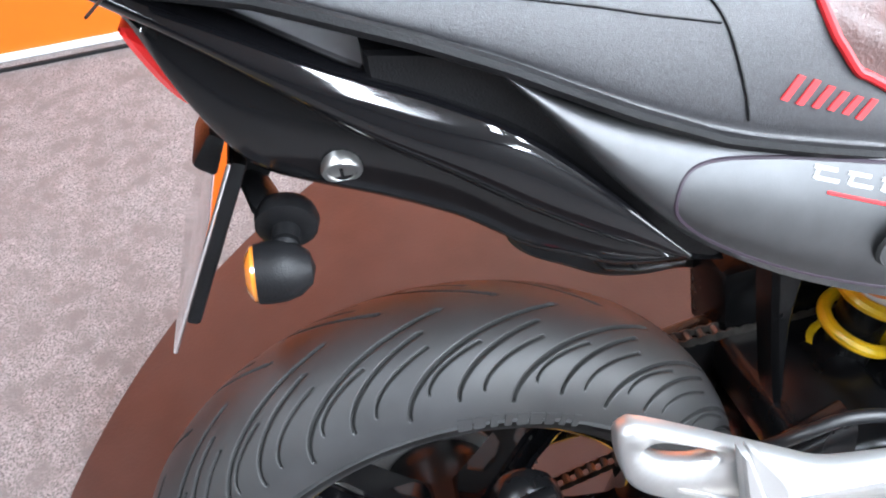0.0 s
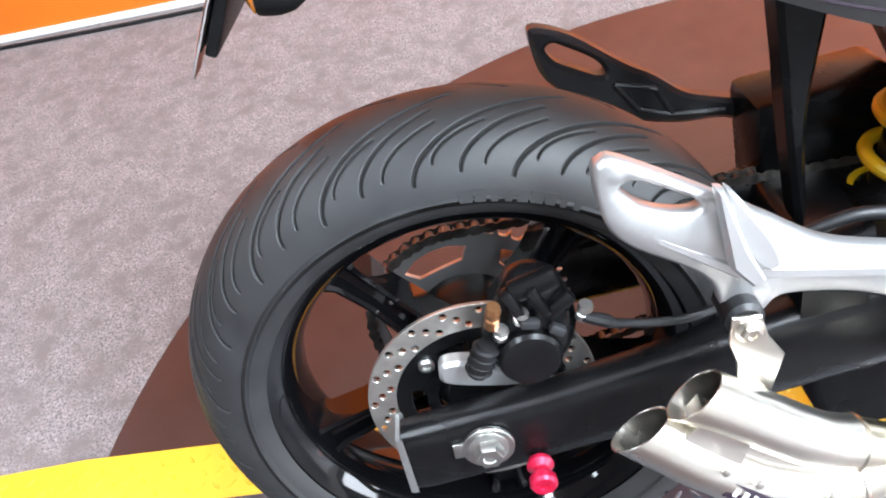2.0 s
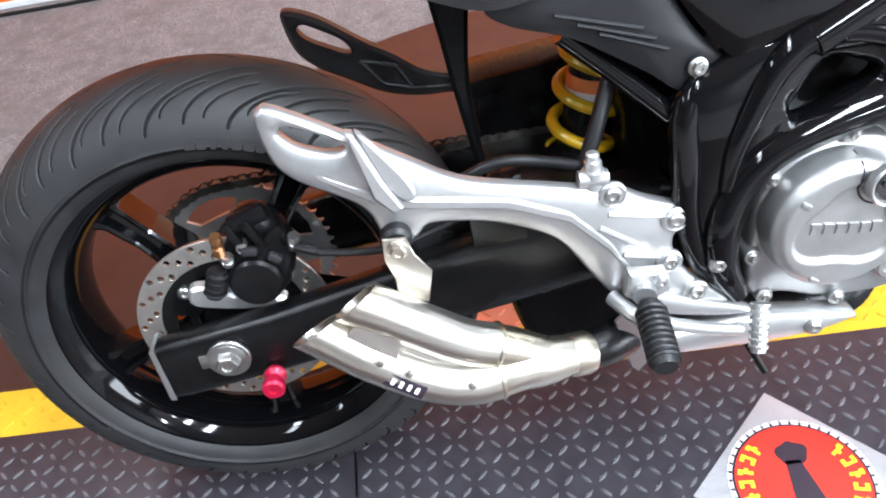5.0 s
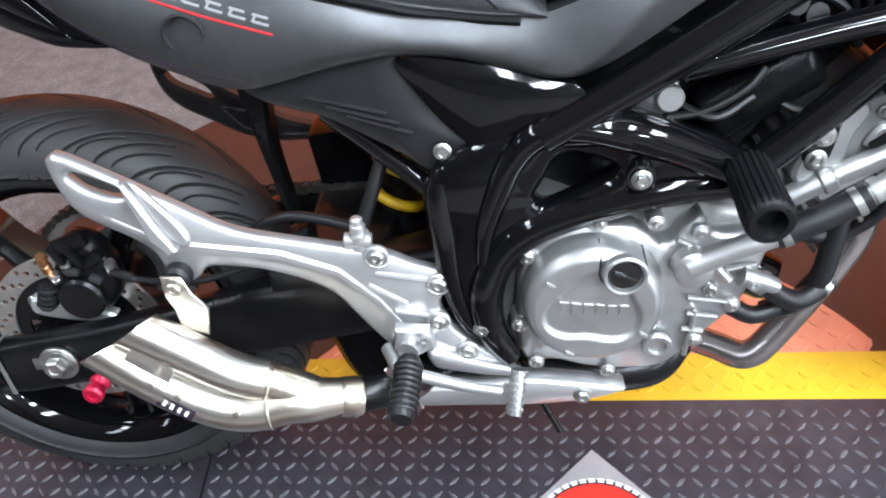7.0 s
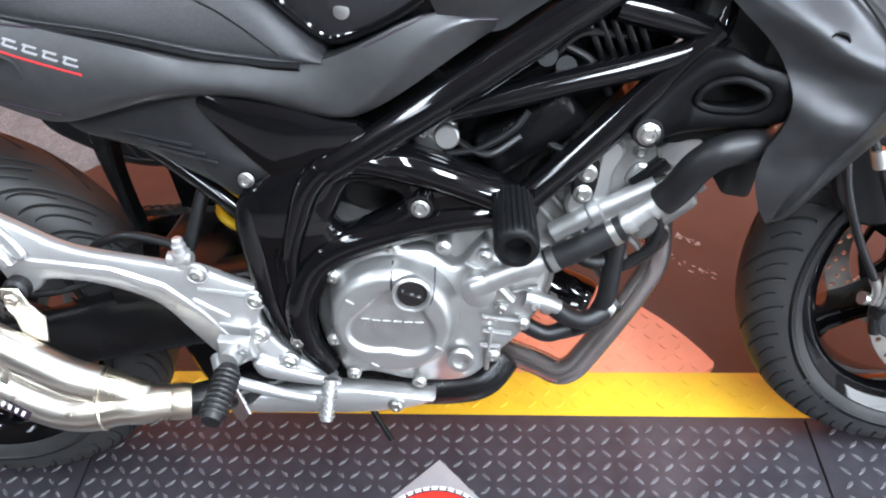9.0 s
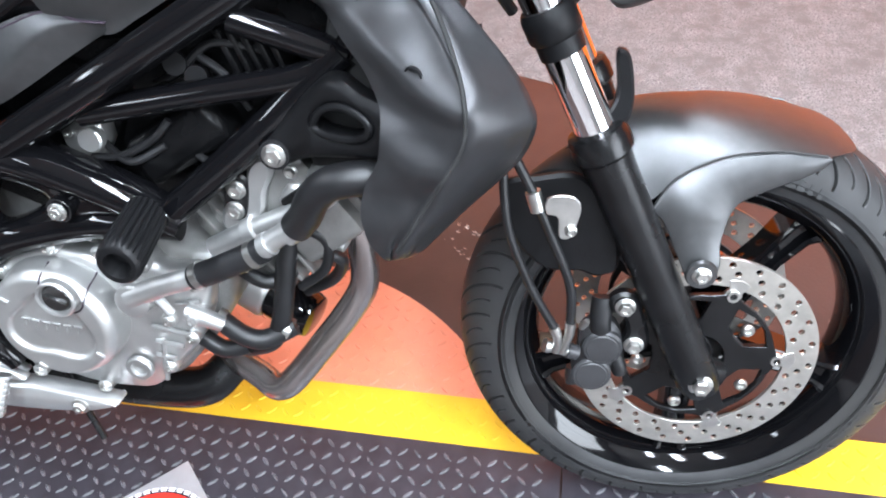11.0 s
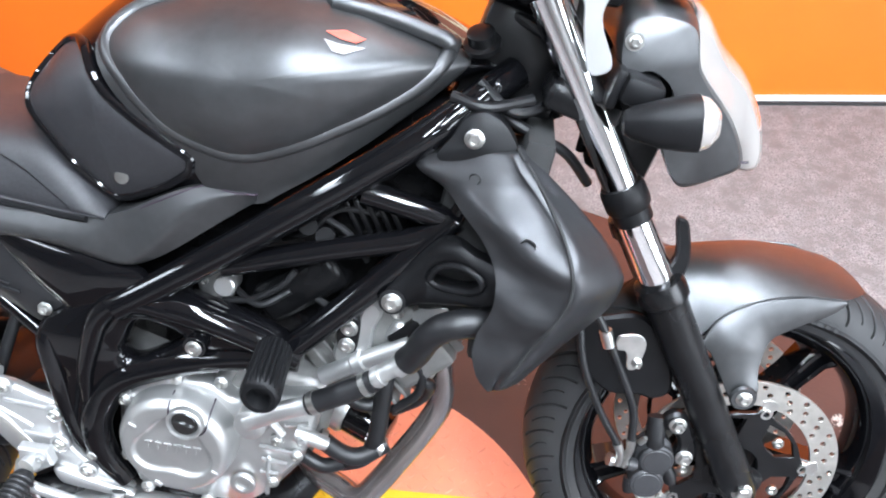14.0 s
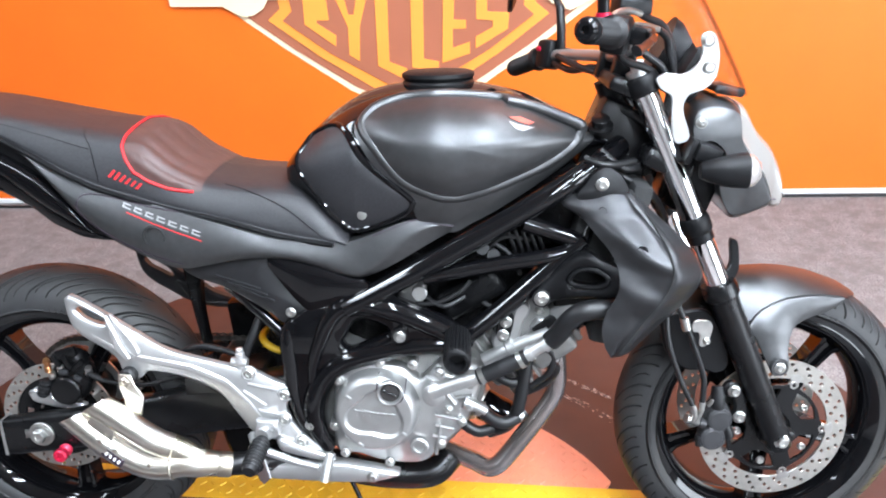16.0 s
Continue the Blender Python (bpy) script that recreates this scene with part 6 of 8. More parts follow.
plate(bm, smooth_loop([(0.910, 0.560), (0.925, 0.572), (0.939, 0.562), (0.936, 0.535), (0.928, 0.515), (0.914, 0.512), (0.905, 0.525)], 40), -0.1385, -0.12, 0.003)
part("bolt_plate", bm, DARKMETAL, cyl, "black bolt plate")
for k in range(7):
    bm = bmesh.new()
    box(bm, (0.012, 0.006, 0.11), pose(0.93 + 0.017 * k, -0.1065, 0.478 + 0.0118 * k, 0, -35, 0), 0.002)
    part("cylinder_rib", bm, GREYALU, cyl)
for k, (y, r) in enumerate(((-0.085, 0.013), (-0.03, 0.015), (0.03, 0.013), (0.08, 0.012))):
    bm = bmesh.new()
    turned(bm, [(-0.01, 0.0), (-0.01, r), (0.006, r), (0.010, r * 0.7), (0.010, 0.0)], (1.015 - 0.018 * (k % 2), y, 0.455 + 0.02 * (k % 2)), (0.82, 0, -0.57), 18)
    part("casting_boss", bm, ALU, cyl)
for pts, r in (([(1.0, -0.115, 0.46), (1.02, -0.10, 0.44), (1.0, -0.08, 0.40), (0.96, -0.075, 0.375)], 0.008), ([(0.985, -0.125, 0.50), (1.01, -0.12, 0.48), (1.005, -0.118, 0.44), (0.97, -0.115, 0.41)], 0.0065), ([(0.90, -0.125, 0.44), (0.935, -0.13, 0.425), (0.965, -0.11, 0.43)], 0.009)):
    bm = bmesh.new()
    tube(bm, pts, r, 12, 24)
    part("vacuum_hose", bm, HOSE, cyl)
# rear cylinder and intake clutter under the tank
bm = bmesh.new()
box(bm, (0.16, 0.2, 0.22), pose(0.69, 0.0, 0.59, 0, 25, 0), 0.015)
part("rear_cylinder", bm, INNER, engine, "dark rear cylinder", angle=45)
bm = bmesh.new()
plate(bm, smooth_loop([(0.60, 0.62), (0.62, 0.72), (0.80, 0.72), (0.92, 0.77), (1.04, 0.83), (1.075, 0.78), (1.05, 0.70), (0.96, 0.62), (0.90, 0.56), (0.84, 0.50), (0.74, 0.50), (0.64, 0.54)], 60), -0.088, 0.10, 0.015)
part("airbox", bm, INNER, engine, "black airbox and intake behind the frame tubes", angle=45)
bm = bmesh.new()
box(bm, (0.13, 0.12, 0.06), pose(0.86, -0.07, 0.60, 0, -30, 0), 0.015)
part("intake_duct", bm, INNER, engine, "black intake duct", angle=45)
bm = bmesh.new()
plate(bm, smooth_loop([(0.42, 0.66), (0.60, 0.66), (0.62, 0.56), (0.56, 0.44), (0.54, 0.36), (0.50, 0.36), (0.485, 0.50)], 40), -0.07, 0.12, 0.015)
part("subframe_core", bm, INNER, engine, "dark linkage and frame core", angle=45)
bm = bmesh.new()
plate(bm, [(0.726, 0.612), (0.749, 0.626), (0.777, 0.623), (0.777, 0.598), (0.764, 0.577), (0.742, 0.577), (0.727, 0.597)], -0.128, -0.095, 0.005)
throttle = part("throttle_body", bm, ALU, engine, "silver throttle body end", angle=50)
for x, h, r in ((0.738, 0.612, 0.005), (0.745, 0.584, 0.0045)):
    bm = bmesh.new()
    socketbolt(bm, (x, -0.128, h), r)
    part("bolt", bm, BOLT, throttle)
bm = bmesh.new()
turned(bm, [(0, 0.0), (0, 0.0145), (0.010, 0.0145), (0.012, 0.0125), (0.012, 0.0)], (0.766, -0.127, 0.607), (0, -1, 0.1), 26)
part("throttle_sensor", bm, ALU, engine, "silver throttle body end")
bm = bmesh.new()
for pts in ([(0.76, -0.13, 0.585), (0.80, -0.135, 0.59), (0.84, -0.135, 0.61), (0.86, -0.13, 0.63)], [(0.77, -0.12, 0.60), (0.81, -0.14, 0.585), (0.85, -0.13, 0.60)], [(0.90, -0.12, 0.70), (0.93, -0.125, 0.68), (0.95, -0.12, 0.64)],
            [(0.86, -0.115, 0.60), (0.90, -0.13, 0.58), (0.93, -0.13, 0.60)], [(0.84, -0.10, 0.66), (0.88, -0.12, 0.68), (0.92, -0.12, 0.71), (0.97, -0.11, 0.70)]):
    tube(bm, pts, 0.0045, 8, 20)
part("wiring", bm, HOSE, engine, "black wires and hoses")
for k in range(5):
    bm = bmesh.new()
    box(bm, (0.007, 0.16, 0.05), pose(0.935 + 0.013 * k, -0.04, 0.70, 0, -20, 0), 0.002)
    part("cooling_fin", bm, DARKMETAL, engine, "black finned block" if k == 0 else "")
for k in range(3):
    bm = bmesh.new()
    turned(bm, [(0, 0.0), (0, 0.012), (0.012, 0.012), (0.012, 0.0)], (0.88 + 0.02 * k, -0.12, 0.69 - 0.014 * k), (0.2, -1, 0.2), 14)
    part("intake_fitting", bm, DARKMETAL, engine, "black intake fitting" if k == 0 else "")
# coolant hoses at the lower front
for pts, r in (([(0.87, -0.15, 0.385), (0.90, -0.150, 0.358), (0.925, -0.145, 0.350), (0.96, -0.13, 0.362)], 0.0125), ([(0.965, -0.12, 0.48), (0.955, -0.13, 0.42), (0.945, -0.135, 0.37), (0.925, -0.13, 0.335), (0.89, -0.12, 0.315)], 0.0125), ([(0.84, -0.14, 0.345), (0.87, -0.145, 0.33), (0.90, -0.14, 0.335)], 0.011)):
    bm = bmesh.new()
    tube(bm, pts, r, 14, 24)
    part("coolant_hose", bm, HOSE, engine, "black coolant hose")
for x, l, h in ((0.874, -0.15, 0.381), (0.950, -0.133, 0.358)):
    bm = bmesh.new()
    turned(bm, [(-0.005, 0.0135), (-0.004, 0.0145), (0.004, 0.0145), (0.005, 0.0135)], (x, l, h), (0.8, 0, -0.5), 20)
    part("hose_clamp", bm, BOLT, engine, "steel hose clamp")
bm = bmesh.new()
tube(bm, [(0.845, -0.168, 0.405), (0.87, -0.168, 0.395), (0.885, -0.165, 0.385)], [0.012, 0.011, 0.009], 14)
hexbolt(bm, (0.856, -0.178, 0.40), 0.007)
tube(bm, [(0.80, -0.165, 0.44), (0.83, -0.176, 0.405)], 0.006, 10)
part("outlet_elbow", bm, ALU, engine)
# header pipe
bm = bmesh.new()
tube(bm, [(1.0, -0.02, 0.54), (1.02, -0.035, 0.47), (1.027, -0.036, 0.41), (1.024, -0.036, 0.362), (1.002, -0.042, 0.322), (0.965, -0.055, 0.275), (0.925, -0.066, 0.226), (0.905, -0.070, 0.207), (0.886, -0.066, 0.200), (0.862, -0.050, 0.203), (0.825, -0.030, 0.208), (0.79, -0.01, 0.21)], 0.0192, 24, 70)
part("header_pipe", bm, HEADER, engine, "dull brown-grey steel header pipe")
bm = bmesh.new()
turned(bm, [(-0.05, 0.0), (-0.05, 0.040), (-0.004, 0.040), (0.002, 0.036), (0.002, 0.0)], (0.875, 0.012, 0.305), (0.85, -0.25, -0.35), 28)
part("filter_seat", bm, ALU, engine, "silver filter seat")
bm = bmesh.new()
turned(bm, [(0, 0.0), (0, 0.030), (0.004, 0.034), (0.060, 0.034), (0.070, 0.031), (0.073, 0.022), (0.073, 0.0)], (0.875, 0.012, 0.305), (0.85, -0.25, -0.35), 28)
oil_filter = part("oil_filter", bm, GLOSS, engine, "gloss black oil filter canister")
for k, (w, dz) in enumerate(((0.010, 0.010), (0.018, 0.0), (0.014, -0.008))):
    bm = bmesh.new()
    box(bm, (w, 0.002, 0.0035), pose(0.915, -0.0372, 0.287 + dz, 0, 22, 0), 0)
    part("filter_print", bm, WHITEMARK, oil_filter, smooth=False)
# belly bracket, pedal, footrest
bm = bmesh.new()
plate(bm, smooth_loop([(0.49, 0.328), (0.54, 0.309), (0.59, 0.290), (0.594, 0.281), (0.56, 0.284), (0.51, 0.296), (0.492, 0.305)], 40), -0.176, -0.160, 0.003)
plate(bm, smooth_loop([(0.445, 0.278), (0.475, 0.272), (0.53, 0.272), (0.60, 0.277), (0.66, 0.268), (0.715, 0.256), (0.713, 0.249), (0.67, 0.238), (0.60, 0.236), (0.52, 0.240), (0.47, 0.243), (0.45, 0.258)], 50), -0.180, -0.150, 0.004)
belly = part("belly_bracket", bm, ALUPAINT, bike, "silver lower bracket with brake pedal pivot", angle=50)
bm = bmesh.new()
hexbolt(bm, (0.668, -0.18, 0.250), 0.010)
part("bolt", bm, BOLT, belly)
bm = bmesh.new()
tube(bm, [(0.44, -0.17, 0.333), (0.455, -0.20, 0.33), (0.47, -0.205, 0.322), (0.53, -0.205, 0.298), (0.572, -0.207, 0.288)], [0.009, 0.009, 0.008, 0.007, 0.007], 12, 24)
pedal = part("brake_pedal", bm, ALUPAINT, bike, "silver brake pedal")
bm = bmesh.new()
tube(bm, [(0.594, -0.20, 0.315), (0.584, -0.225, 0.268)], 0.0085, 10)
part("pedal_tip", bm, ALU, pedal, "ribbed pedal tip")
for k in range(7):
    bm = bmesh.new()
    turned(bm, [(0, 0.0), (0, 0.0105), (0.003, 0.0105), (0.003, 0.0)], Vector((0.594, -0.20, 0.315)).lerp(Vector((0.584, -0.225, 0.268)), k / 7), (-0.01, -0.025, -0.047), 10)
    part("rib", bm, ALU, pedal)
bm = bmesh.new()
tube(bm, [(0.475, -0.17, 0.352), (0.468, -0.20, 0.35)], [0.012, 0.013], 16)
plate(bm, [(0.455, 0.375), (0.495, 0.37), (0.50, 0.345), (0.47, 0.33), (0.45, 0.345)], -0.190, -0.172, 0.003)
hexbolt(bm, (0.488, -0.19, 0.362), 0.008)
pegm = part("footrest", bm, ALUPAINT, bike, "folding rider footrest")
bm = bmesh.new()
p0, p1 = Vector((0.470, -0.206, 0.345)), Vector((0.464, -0.284, 0.326))
tube(bm, [p0, p0.lerp(p1, 0.1), p0.lerp(p1, 0.9), p1], [0.012, 0.0155, 0.0155, 0.012], 16)
part("peg_rubber", bm, HOSE, pegm, "ribbed black peg rubber")
for k in range(9):
    bm = bmesh.new()
    turned(bm, [(0, 0.0), (0, 0.0165), (0.0022, 0.0175), (0.0044, 0.0165), (0.0044, 0.0)], p0.lerp(p1, 0.12 + 0.092 * k), p1 - p0, 16)
    part("rib", bm, HOSE, pegm)
bm = bmesh.new()
tube(bm, [(0.598, -0.10, 0.24), (0.615, -0.115, 0.195), (0.642, -0.13, 0.138)], 0.0048, 10)
part("stand_spring_arm", bm, DARKMETAL, bike, "thin black lever under the engine")
bm = bmesh.new()
tube(bm, [(0.50, 0.10, 0.24), (0.48, 0.17, 0.14), (0.46, 0.255, 0.055)], 0.011, 12)
box(bm, (0.05, 0.04, 0.008), pose(0.46, 0.262, 0.0565, 0, 0, 0), 0.002)
part("side_stand", bm, DARKMETAL, bike, "black side stand")
bm = bmesh.new()
plate(bm, [(0.45, 0.335), (0.46, 0.335), (0.475, 0.255), (0.46, 0.24), (0.452, 0.25), (0.435, 0.32)], -0.196, -0.19, 0.002)
part("heel_guard", bm, CHROME, belly, "bright heel plate")
# crash puck with fluted sides
rings = []
for k, (out, r) in enumerate(((0.0, 0.0215), (0.0, 0.0232), (0.012, 0.0236), (0.030, 0.0240), (0.058, 0.0248), (0.068, 0.0250), (0.074, 0.0236), (0.077, 0.0205), (0.077, 0.0150), (0.072, 0.0138), (0.058, 0.0128), (0.058, 0.0010))):
    ring = []
    for i in range(88):
        a = 2 * math.pi * i / 88
        groove = 0.0022 if k < 6 and i % 4 == 0 else 0.0
        ring.append((0.837 + 0.02 * out + (r - groove) * math.cos(a), -0.182 - out, 0.543 - 0.20 * out + (r - groove) * math.sin(a)))
    rings.append(ring)
bm = bmesh.new()
skin(bm, rings)
part("crash_puck", bm, PLASTIC, bike, "black fluted plastic crash puck", angle=40)

# ---- radiator and shroud ----
bm = bmesh.new()
box(bm, (0.035, 0.30, 0.30), pose(1.125, 0, 0.66, 0, 14, 0), 0.008)
box(bm, (0.10, 0.06, 0.22), pose(1.082, -0.105, 0.67, 0, 14, 0), 0.012)
part("radiator", bm, MATTE, bike, "black radiator")
SH = [  # h, x rear, x crease, x front, l rear, l crease, l front
    (0.803, 1.042, 1.122, 1.138, 0.155, 0.184, 0.165), (0.785, 1.012, 1.132, 1.152, 0.158, 0.200, 0.170), (0.760, 1.045, 1.152, 1.178, 0.166, 0.216, 0.180),
    (0.730, 1.068, 1.172, 1.204, 0.184, 0.232, 0.190), (0.700, 1.089, 1.186, 1.226, 0.190, 0.240, 0.195), (0.672, 1.101, 1.191, 1.240, 0.196, 0.242, 0.195), (0.645, 1.106, 1.188, 1.246, 0.200, 0.240, 0.190), (0.613, 1.101, 1.172, 1.236, 0.202, 0.236, 0.185),
    (0.585, 1.086, 1.154, 1.214, 0.204, 0.231, 0.182), (0.555, 1.079, 1.136, 1.184, 0.204, 0.225, 0.182), (0.525, 1.084, 1.119, 1.155, 0.204, 0.216, 0.184), (0.503, 1.094, 1.109, 1.134, 0.198, 0.205, 0.186), (0.495, 1.099, 1.106, 1.122, 0.192, 0.196, 0.186)]
rings = []
for h, xr, xc, xf, lr, lc, lf in SH:
    h, xr, xc, xf, lr, lc, lf = h - 0.006, xr + 0.007, xc + 0.007, xf + 0.007, lr - 0.017, lc - 0.024, lf - 0.022
    ctrl = [(xr, -lr), (xr + 0.25 * (xc - xr), -lr - 0.35 * (lc - lr)), (xr + 0.6 * (xc - xr), -lr - 0.72 * (lc - lr)), (xc - 0.008, -lc + 0.004), (xc, -lc), (xc + 0.010, -lc + 0.003), (xc + 0.55 * (xf - xc), -lc + 0.42 * (lc - lf)), (xf, -lf)]
    out = [(p.x, p.y) for p in catmull([(a, b, 0) for a, b in ctrl], 30)]
    back = [(xf - 0.006, -lf + 0.012), (xc, -lc + 0.03), (xr + 0.004, -lr + 0.012)]
    rings.append([(a, b, h) for a, b in out + back])
cols = [catmull([r[k] for r in rings], 56) for k in range(len(rings[0]))]
bm = bmesh.new()
skin(bm, [[cols[k][i] for k in range(len(cols))] for i in range(56)])


def fold(co, a, b, wide):
    """Falls from 1 on the line a to b to 0 away from it."""
    p, a, b = Vector((co.x, co.z)), Vector(a), Vector(b)
    k = min(1.0, max(0.0, (p - a).dot(b - a) / (b - a).length_squared))
    return math.exp(-((p - a - k * (b - a)).length / wide) ** 2)


def flare(h):
    """How much further out the lower part of the shroud stands."""
    return 0.036 * min(1.0, max(0.0, (0.76 - h) / 0.12))


def dent(co):
    """Folds and soft hollows pressed into the shroud."""
    d = -0.009 * max(fold(co, (1.035, 0.774), (1.10, 0.742), 0.017), fold(co, (1.10, 0.742), (1.150, 0.690), 0.018), fold(co, (1.150, 0.690), (1.185, 0.672), 0.016))
    d += 0.008 * fold(co, (1.125, 0.660), (1.160, 0.640), 0.022)
    d -= 0.005 * max(fold(co, (1.108, 0.630), (1.135, 0.612), 0.014), fold(co, (1.135, 0.612), (1.165, 0.606), 0.014))
    d += 0.006 * fold(co, (1.105, 0.568), (1.140, 0.572), 0.018)
    d += 0.005 * fold(co, (1.145, 0.760), (1.165, 0.735), 0.018)
    return d


for v in bm.verts:
    if v.co.y < -0.125:
        v.co.y += dent(v.co)
    out = flare(v.co.z)
    v.co.y -= out
    v.co.z += 0.72 * out
shroud = part("radiator_shroud", bm, SHROUD, bike, "satin graphite radiator shroud", angle=70)
sh_of = surface_of(shroud)
bm = bmesh.new()
seam(bm, sh_of, [(x, h + 0.72 * flare(h)) for x, h in ((1.135, 0.800), (1.167, 0.754), (1.187, 0.709), (1.195, 0.666), (1.189, 0.629), (1.167, 0.592), (1.143, 0.551), (1.119, 0.509))], 0.0022, 70, 0.0009)
part("panel_gap", bm, MATTE, shroud)
bm = bmesh.new()
turned(bm, [(0.002, 0.0082), (-0.001, 0.009), (-0.002, 0.0078), (0.003, 0.0058), (0.003, 0.0)], (1.148, sh_of(1.148, 0.716) + 0.0018, 0.716), (0.45, 1, 0.35), 20)
part("fastener_recess", bm, PLASTIC, shroud)
bm = bmesh.new()
turned(bm, [(0.002, 0.0065), (-0.001, 0.007), (-0.002, 0.006), (0.002, 0.0045), (0.002, 0.0)], (1.088, sh_of(1.088, 0.770) + 0.001, 0.770), (0.3, 1, -0.2), 16)
part("fastener_recess", bm, PLASTIC, shroud)
bm = bmesh.new()
pillow(bm, [(1.045, 0.790), (1.062, 0.812), (1.078, 0.832), (1.100, 0.838), (1.122, 0.822), (1.134, 0.796), (1.120, 0.783), (1.075, 0.776)], lambda x, h: -0.142 - 0.2 * (0.84 - h), 0.006, 0.02, 6, 2.5, (1.09, 0.805), n=50)
part("shroud_mount", bm, PLASTIC, shroud, "black upper shroud mount", angle=60)
bm = bmesh.new()
hexbolt(bm, (1.087, -0.156, 0.812), 0.010)
part("bolt", bm, BOLT, shroud)
# arm back to the engine
ARM = [(0.970, 0.602), (0.974, 0.618), (0.992, 0.638), (1.015, 0.661), (1.035, 0.676), (1.052, 0.683), (1.070, 0.680), (1.090, 0.664), (1.120, 0.645), (1.128, 0.615), (1.112, 0.600), (1.065, 0.601), (1.02, 0.602), (0.990, 0.592), (0.977, 0.594)]
EYE = [(1.034, 0.640), (1.042, 0.652), (1.056, 0.657), (1.075, 0.654), (1.094, 0.640), (1.096, 0.628), (1.082, 0.622), (1.060, 0.625), (1.042, 0.631)]
reach = lambda x, h: -0.042 * max(0.0, (x - 1.0) / 0.11) ** 1.3
bm = bmesh.new()
ARM, EYE = ([(x, h - 0.6 * reach(x, h)) for x, h in c] for c in (ARM, EYE))
plate(bm, smooth_loop(ARM, 80), -0.164, -0.128, 0.007, [smooth_loop(EYE, 36)], reach)
arm = part("shroud_arm", bm, PLASTIC, shroud, "black shroud mounting arm with an oval opening", angle=50)
bm = bmesh.new()
loop = [(x, -0.163 + reach(x, h), h) for x, h in smooth_loop(EYE, 48)]
tube(bm, loop + loop[:1], 0.0042, 10, caps=False)
part("opening_lip", bm, PLASTIC, arm)
bm = bmesh.new()
turned(bm, [(0, 0.0165), (0.003, 0.0165), (0.004, 0.012), (0.004, 0.0)], (0.986, -0.164, 0.609), (0, -1, 0), 22)
part("grommet", bm, HOSE, arm)
bm = bmesh.new()
hexbolt(bm, (0.986, -0.167, 0.609), 0.0115)
part("bolt", bm, BOLT, arm)

# ---- fork ----
F_LOW, F_TOP = Vector((1.447, 0, 0.287)), Vector((1.160, 0, 0.962))
F_AX = (F_TOP - F_LOW).normalized()


def fork_pt(h, l):
    k = (h - F_LOW.z) / F_AX.z
    p = F_LOW + F_AX * k
    return Vector((p.x, l, p.z))


for s in (-1, 1):
    l = s * 0.107
    bm = bmesh.new()
    tube(bm, [fork_pt(0.275, l), fork_pt(0.29, l), fork_pt(0.33, l), fork_pt(0.42, l), fork_pt(0.565, l), fork_pt(0.585, l)], [0.022, 0.026, 0.0255, 0.0255, 0.0265, 0.0275], 28)
    tube(bm, [fork_pt(0.583, l), fork_pt(0.588, l), fork_pt(0.602, l), fork_pt(0.612, l), fork_pt(0.614, l)], [0.027, 0.0325, 0.0325, 0.030, 0.024], 28)
    leg = part("fork_leg", bm, DARKMETAL, bike, "satin black lower fork leg")
    bm = bmesh.new()
    tube(bm, [fork_pt(0.60, l), fork_pt(0.985, l)], 0.0215, 28)
    part("fork_tube", bm, CHROME, leg, "polished chrome fork tube")
    bm = bmesh.new()
    tube(bm, [fork_pt(0.708, l), fork_pt(0.712, l), fork_pt(0.732, l), fork_pt(0.738, l)], [0.0245, 0.0275, 0.0275, 0.0245], 28)
    tube(bm, [fork_pt(0.693, l), fork_pt(0.708, l)], 0.0235, 28)
    part("fork_collar", bm, PLASTIC, leg, "black collar on the fork tube")
    bm = bmesh.new()
    tube(bm, [fork_pt(0.955, l), fork_pt(0.96, l), fork_pt(0.982, l), fork_pt(0.986, l)], [0.027, 0.030, 0.030, 0.027], 28)
    part("top_clamp", bm, PLASTIC, leg, "black upper fork clamp")
    bm = bmesh.new()
    tube(bm, [fork_pt(0.984, l), fork_pt(0.994, l)], [0.021, 0.02], 24)
    hexbolt(bm, fork_pt(0.993, l), 0.012, F_AX, 0.010)
    part("fork_cap", bm, ALU, leg, "silver fork cap")
    bm = bmesh.new()
    box(bm, (0.06, 0.03, 0.045), pose(1.447, s * 0.100, 0.295, 0, 24, 0), 0.010)
    hexbolt(bm, (1.445, s * 0.128, 0.297), 0.0125, (0, s, 0), 0.010)
    part("axle_clamp", bm, DARKMETAL, leg)
    bm = bmesh.new()
    hexbolt(bm, (1.445, s * 0.1285, 0.297), 0.0128, (0, s, 0), 0.0105)
    part("axle_bolt", bm, BOLT, leg, "bright axle bolt")
# guard strip beside the tube
bm = bmesh.new()
plate(bm, smooth_loop([(1.312, 0.60), (1.335, 0.612), (1.345, 0.64), (1.340, 0.685), (1.330, 0.695), (1.325, 0.688), (1.328, 0.65), (1.318, 0.625)], 36), -0.112, -0.098, 0.003)
part("tube_guard", bm, PLASTIC, bike, "thin black fork tube guard")
bm = bmesh.new()
tube(bm, [(1.185, 0, 0.80), (1.12, 0, 0.975)], 0.035, 24)
head = part("steering_head", bm, DARKMETAL, bike, "black steering head")
for name, size, at in (("lower_clamp", (0.09, 0.24, 0.035), (1.205, 0, 0.835)), ("upper_clamp", (0.08, 0.24, 0.028), (1.135, 0, 0.965)), ("head_cover", (0.12, 0.12, 0.14), (1.13, 0, 0.86))):
    bm = bmesh.new()
    box(bm, size, pose(*at, 0, 23, 0), 0.010)
    part(name, bm, DARKMETAL, head)
bm = bmesh.new()
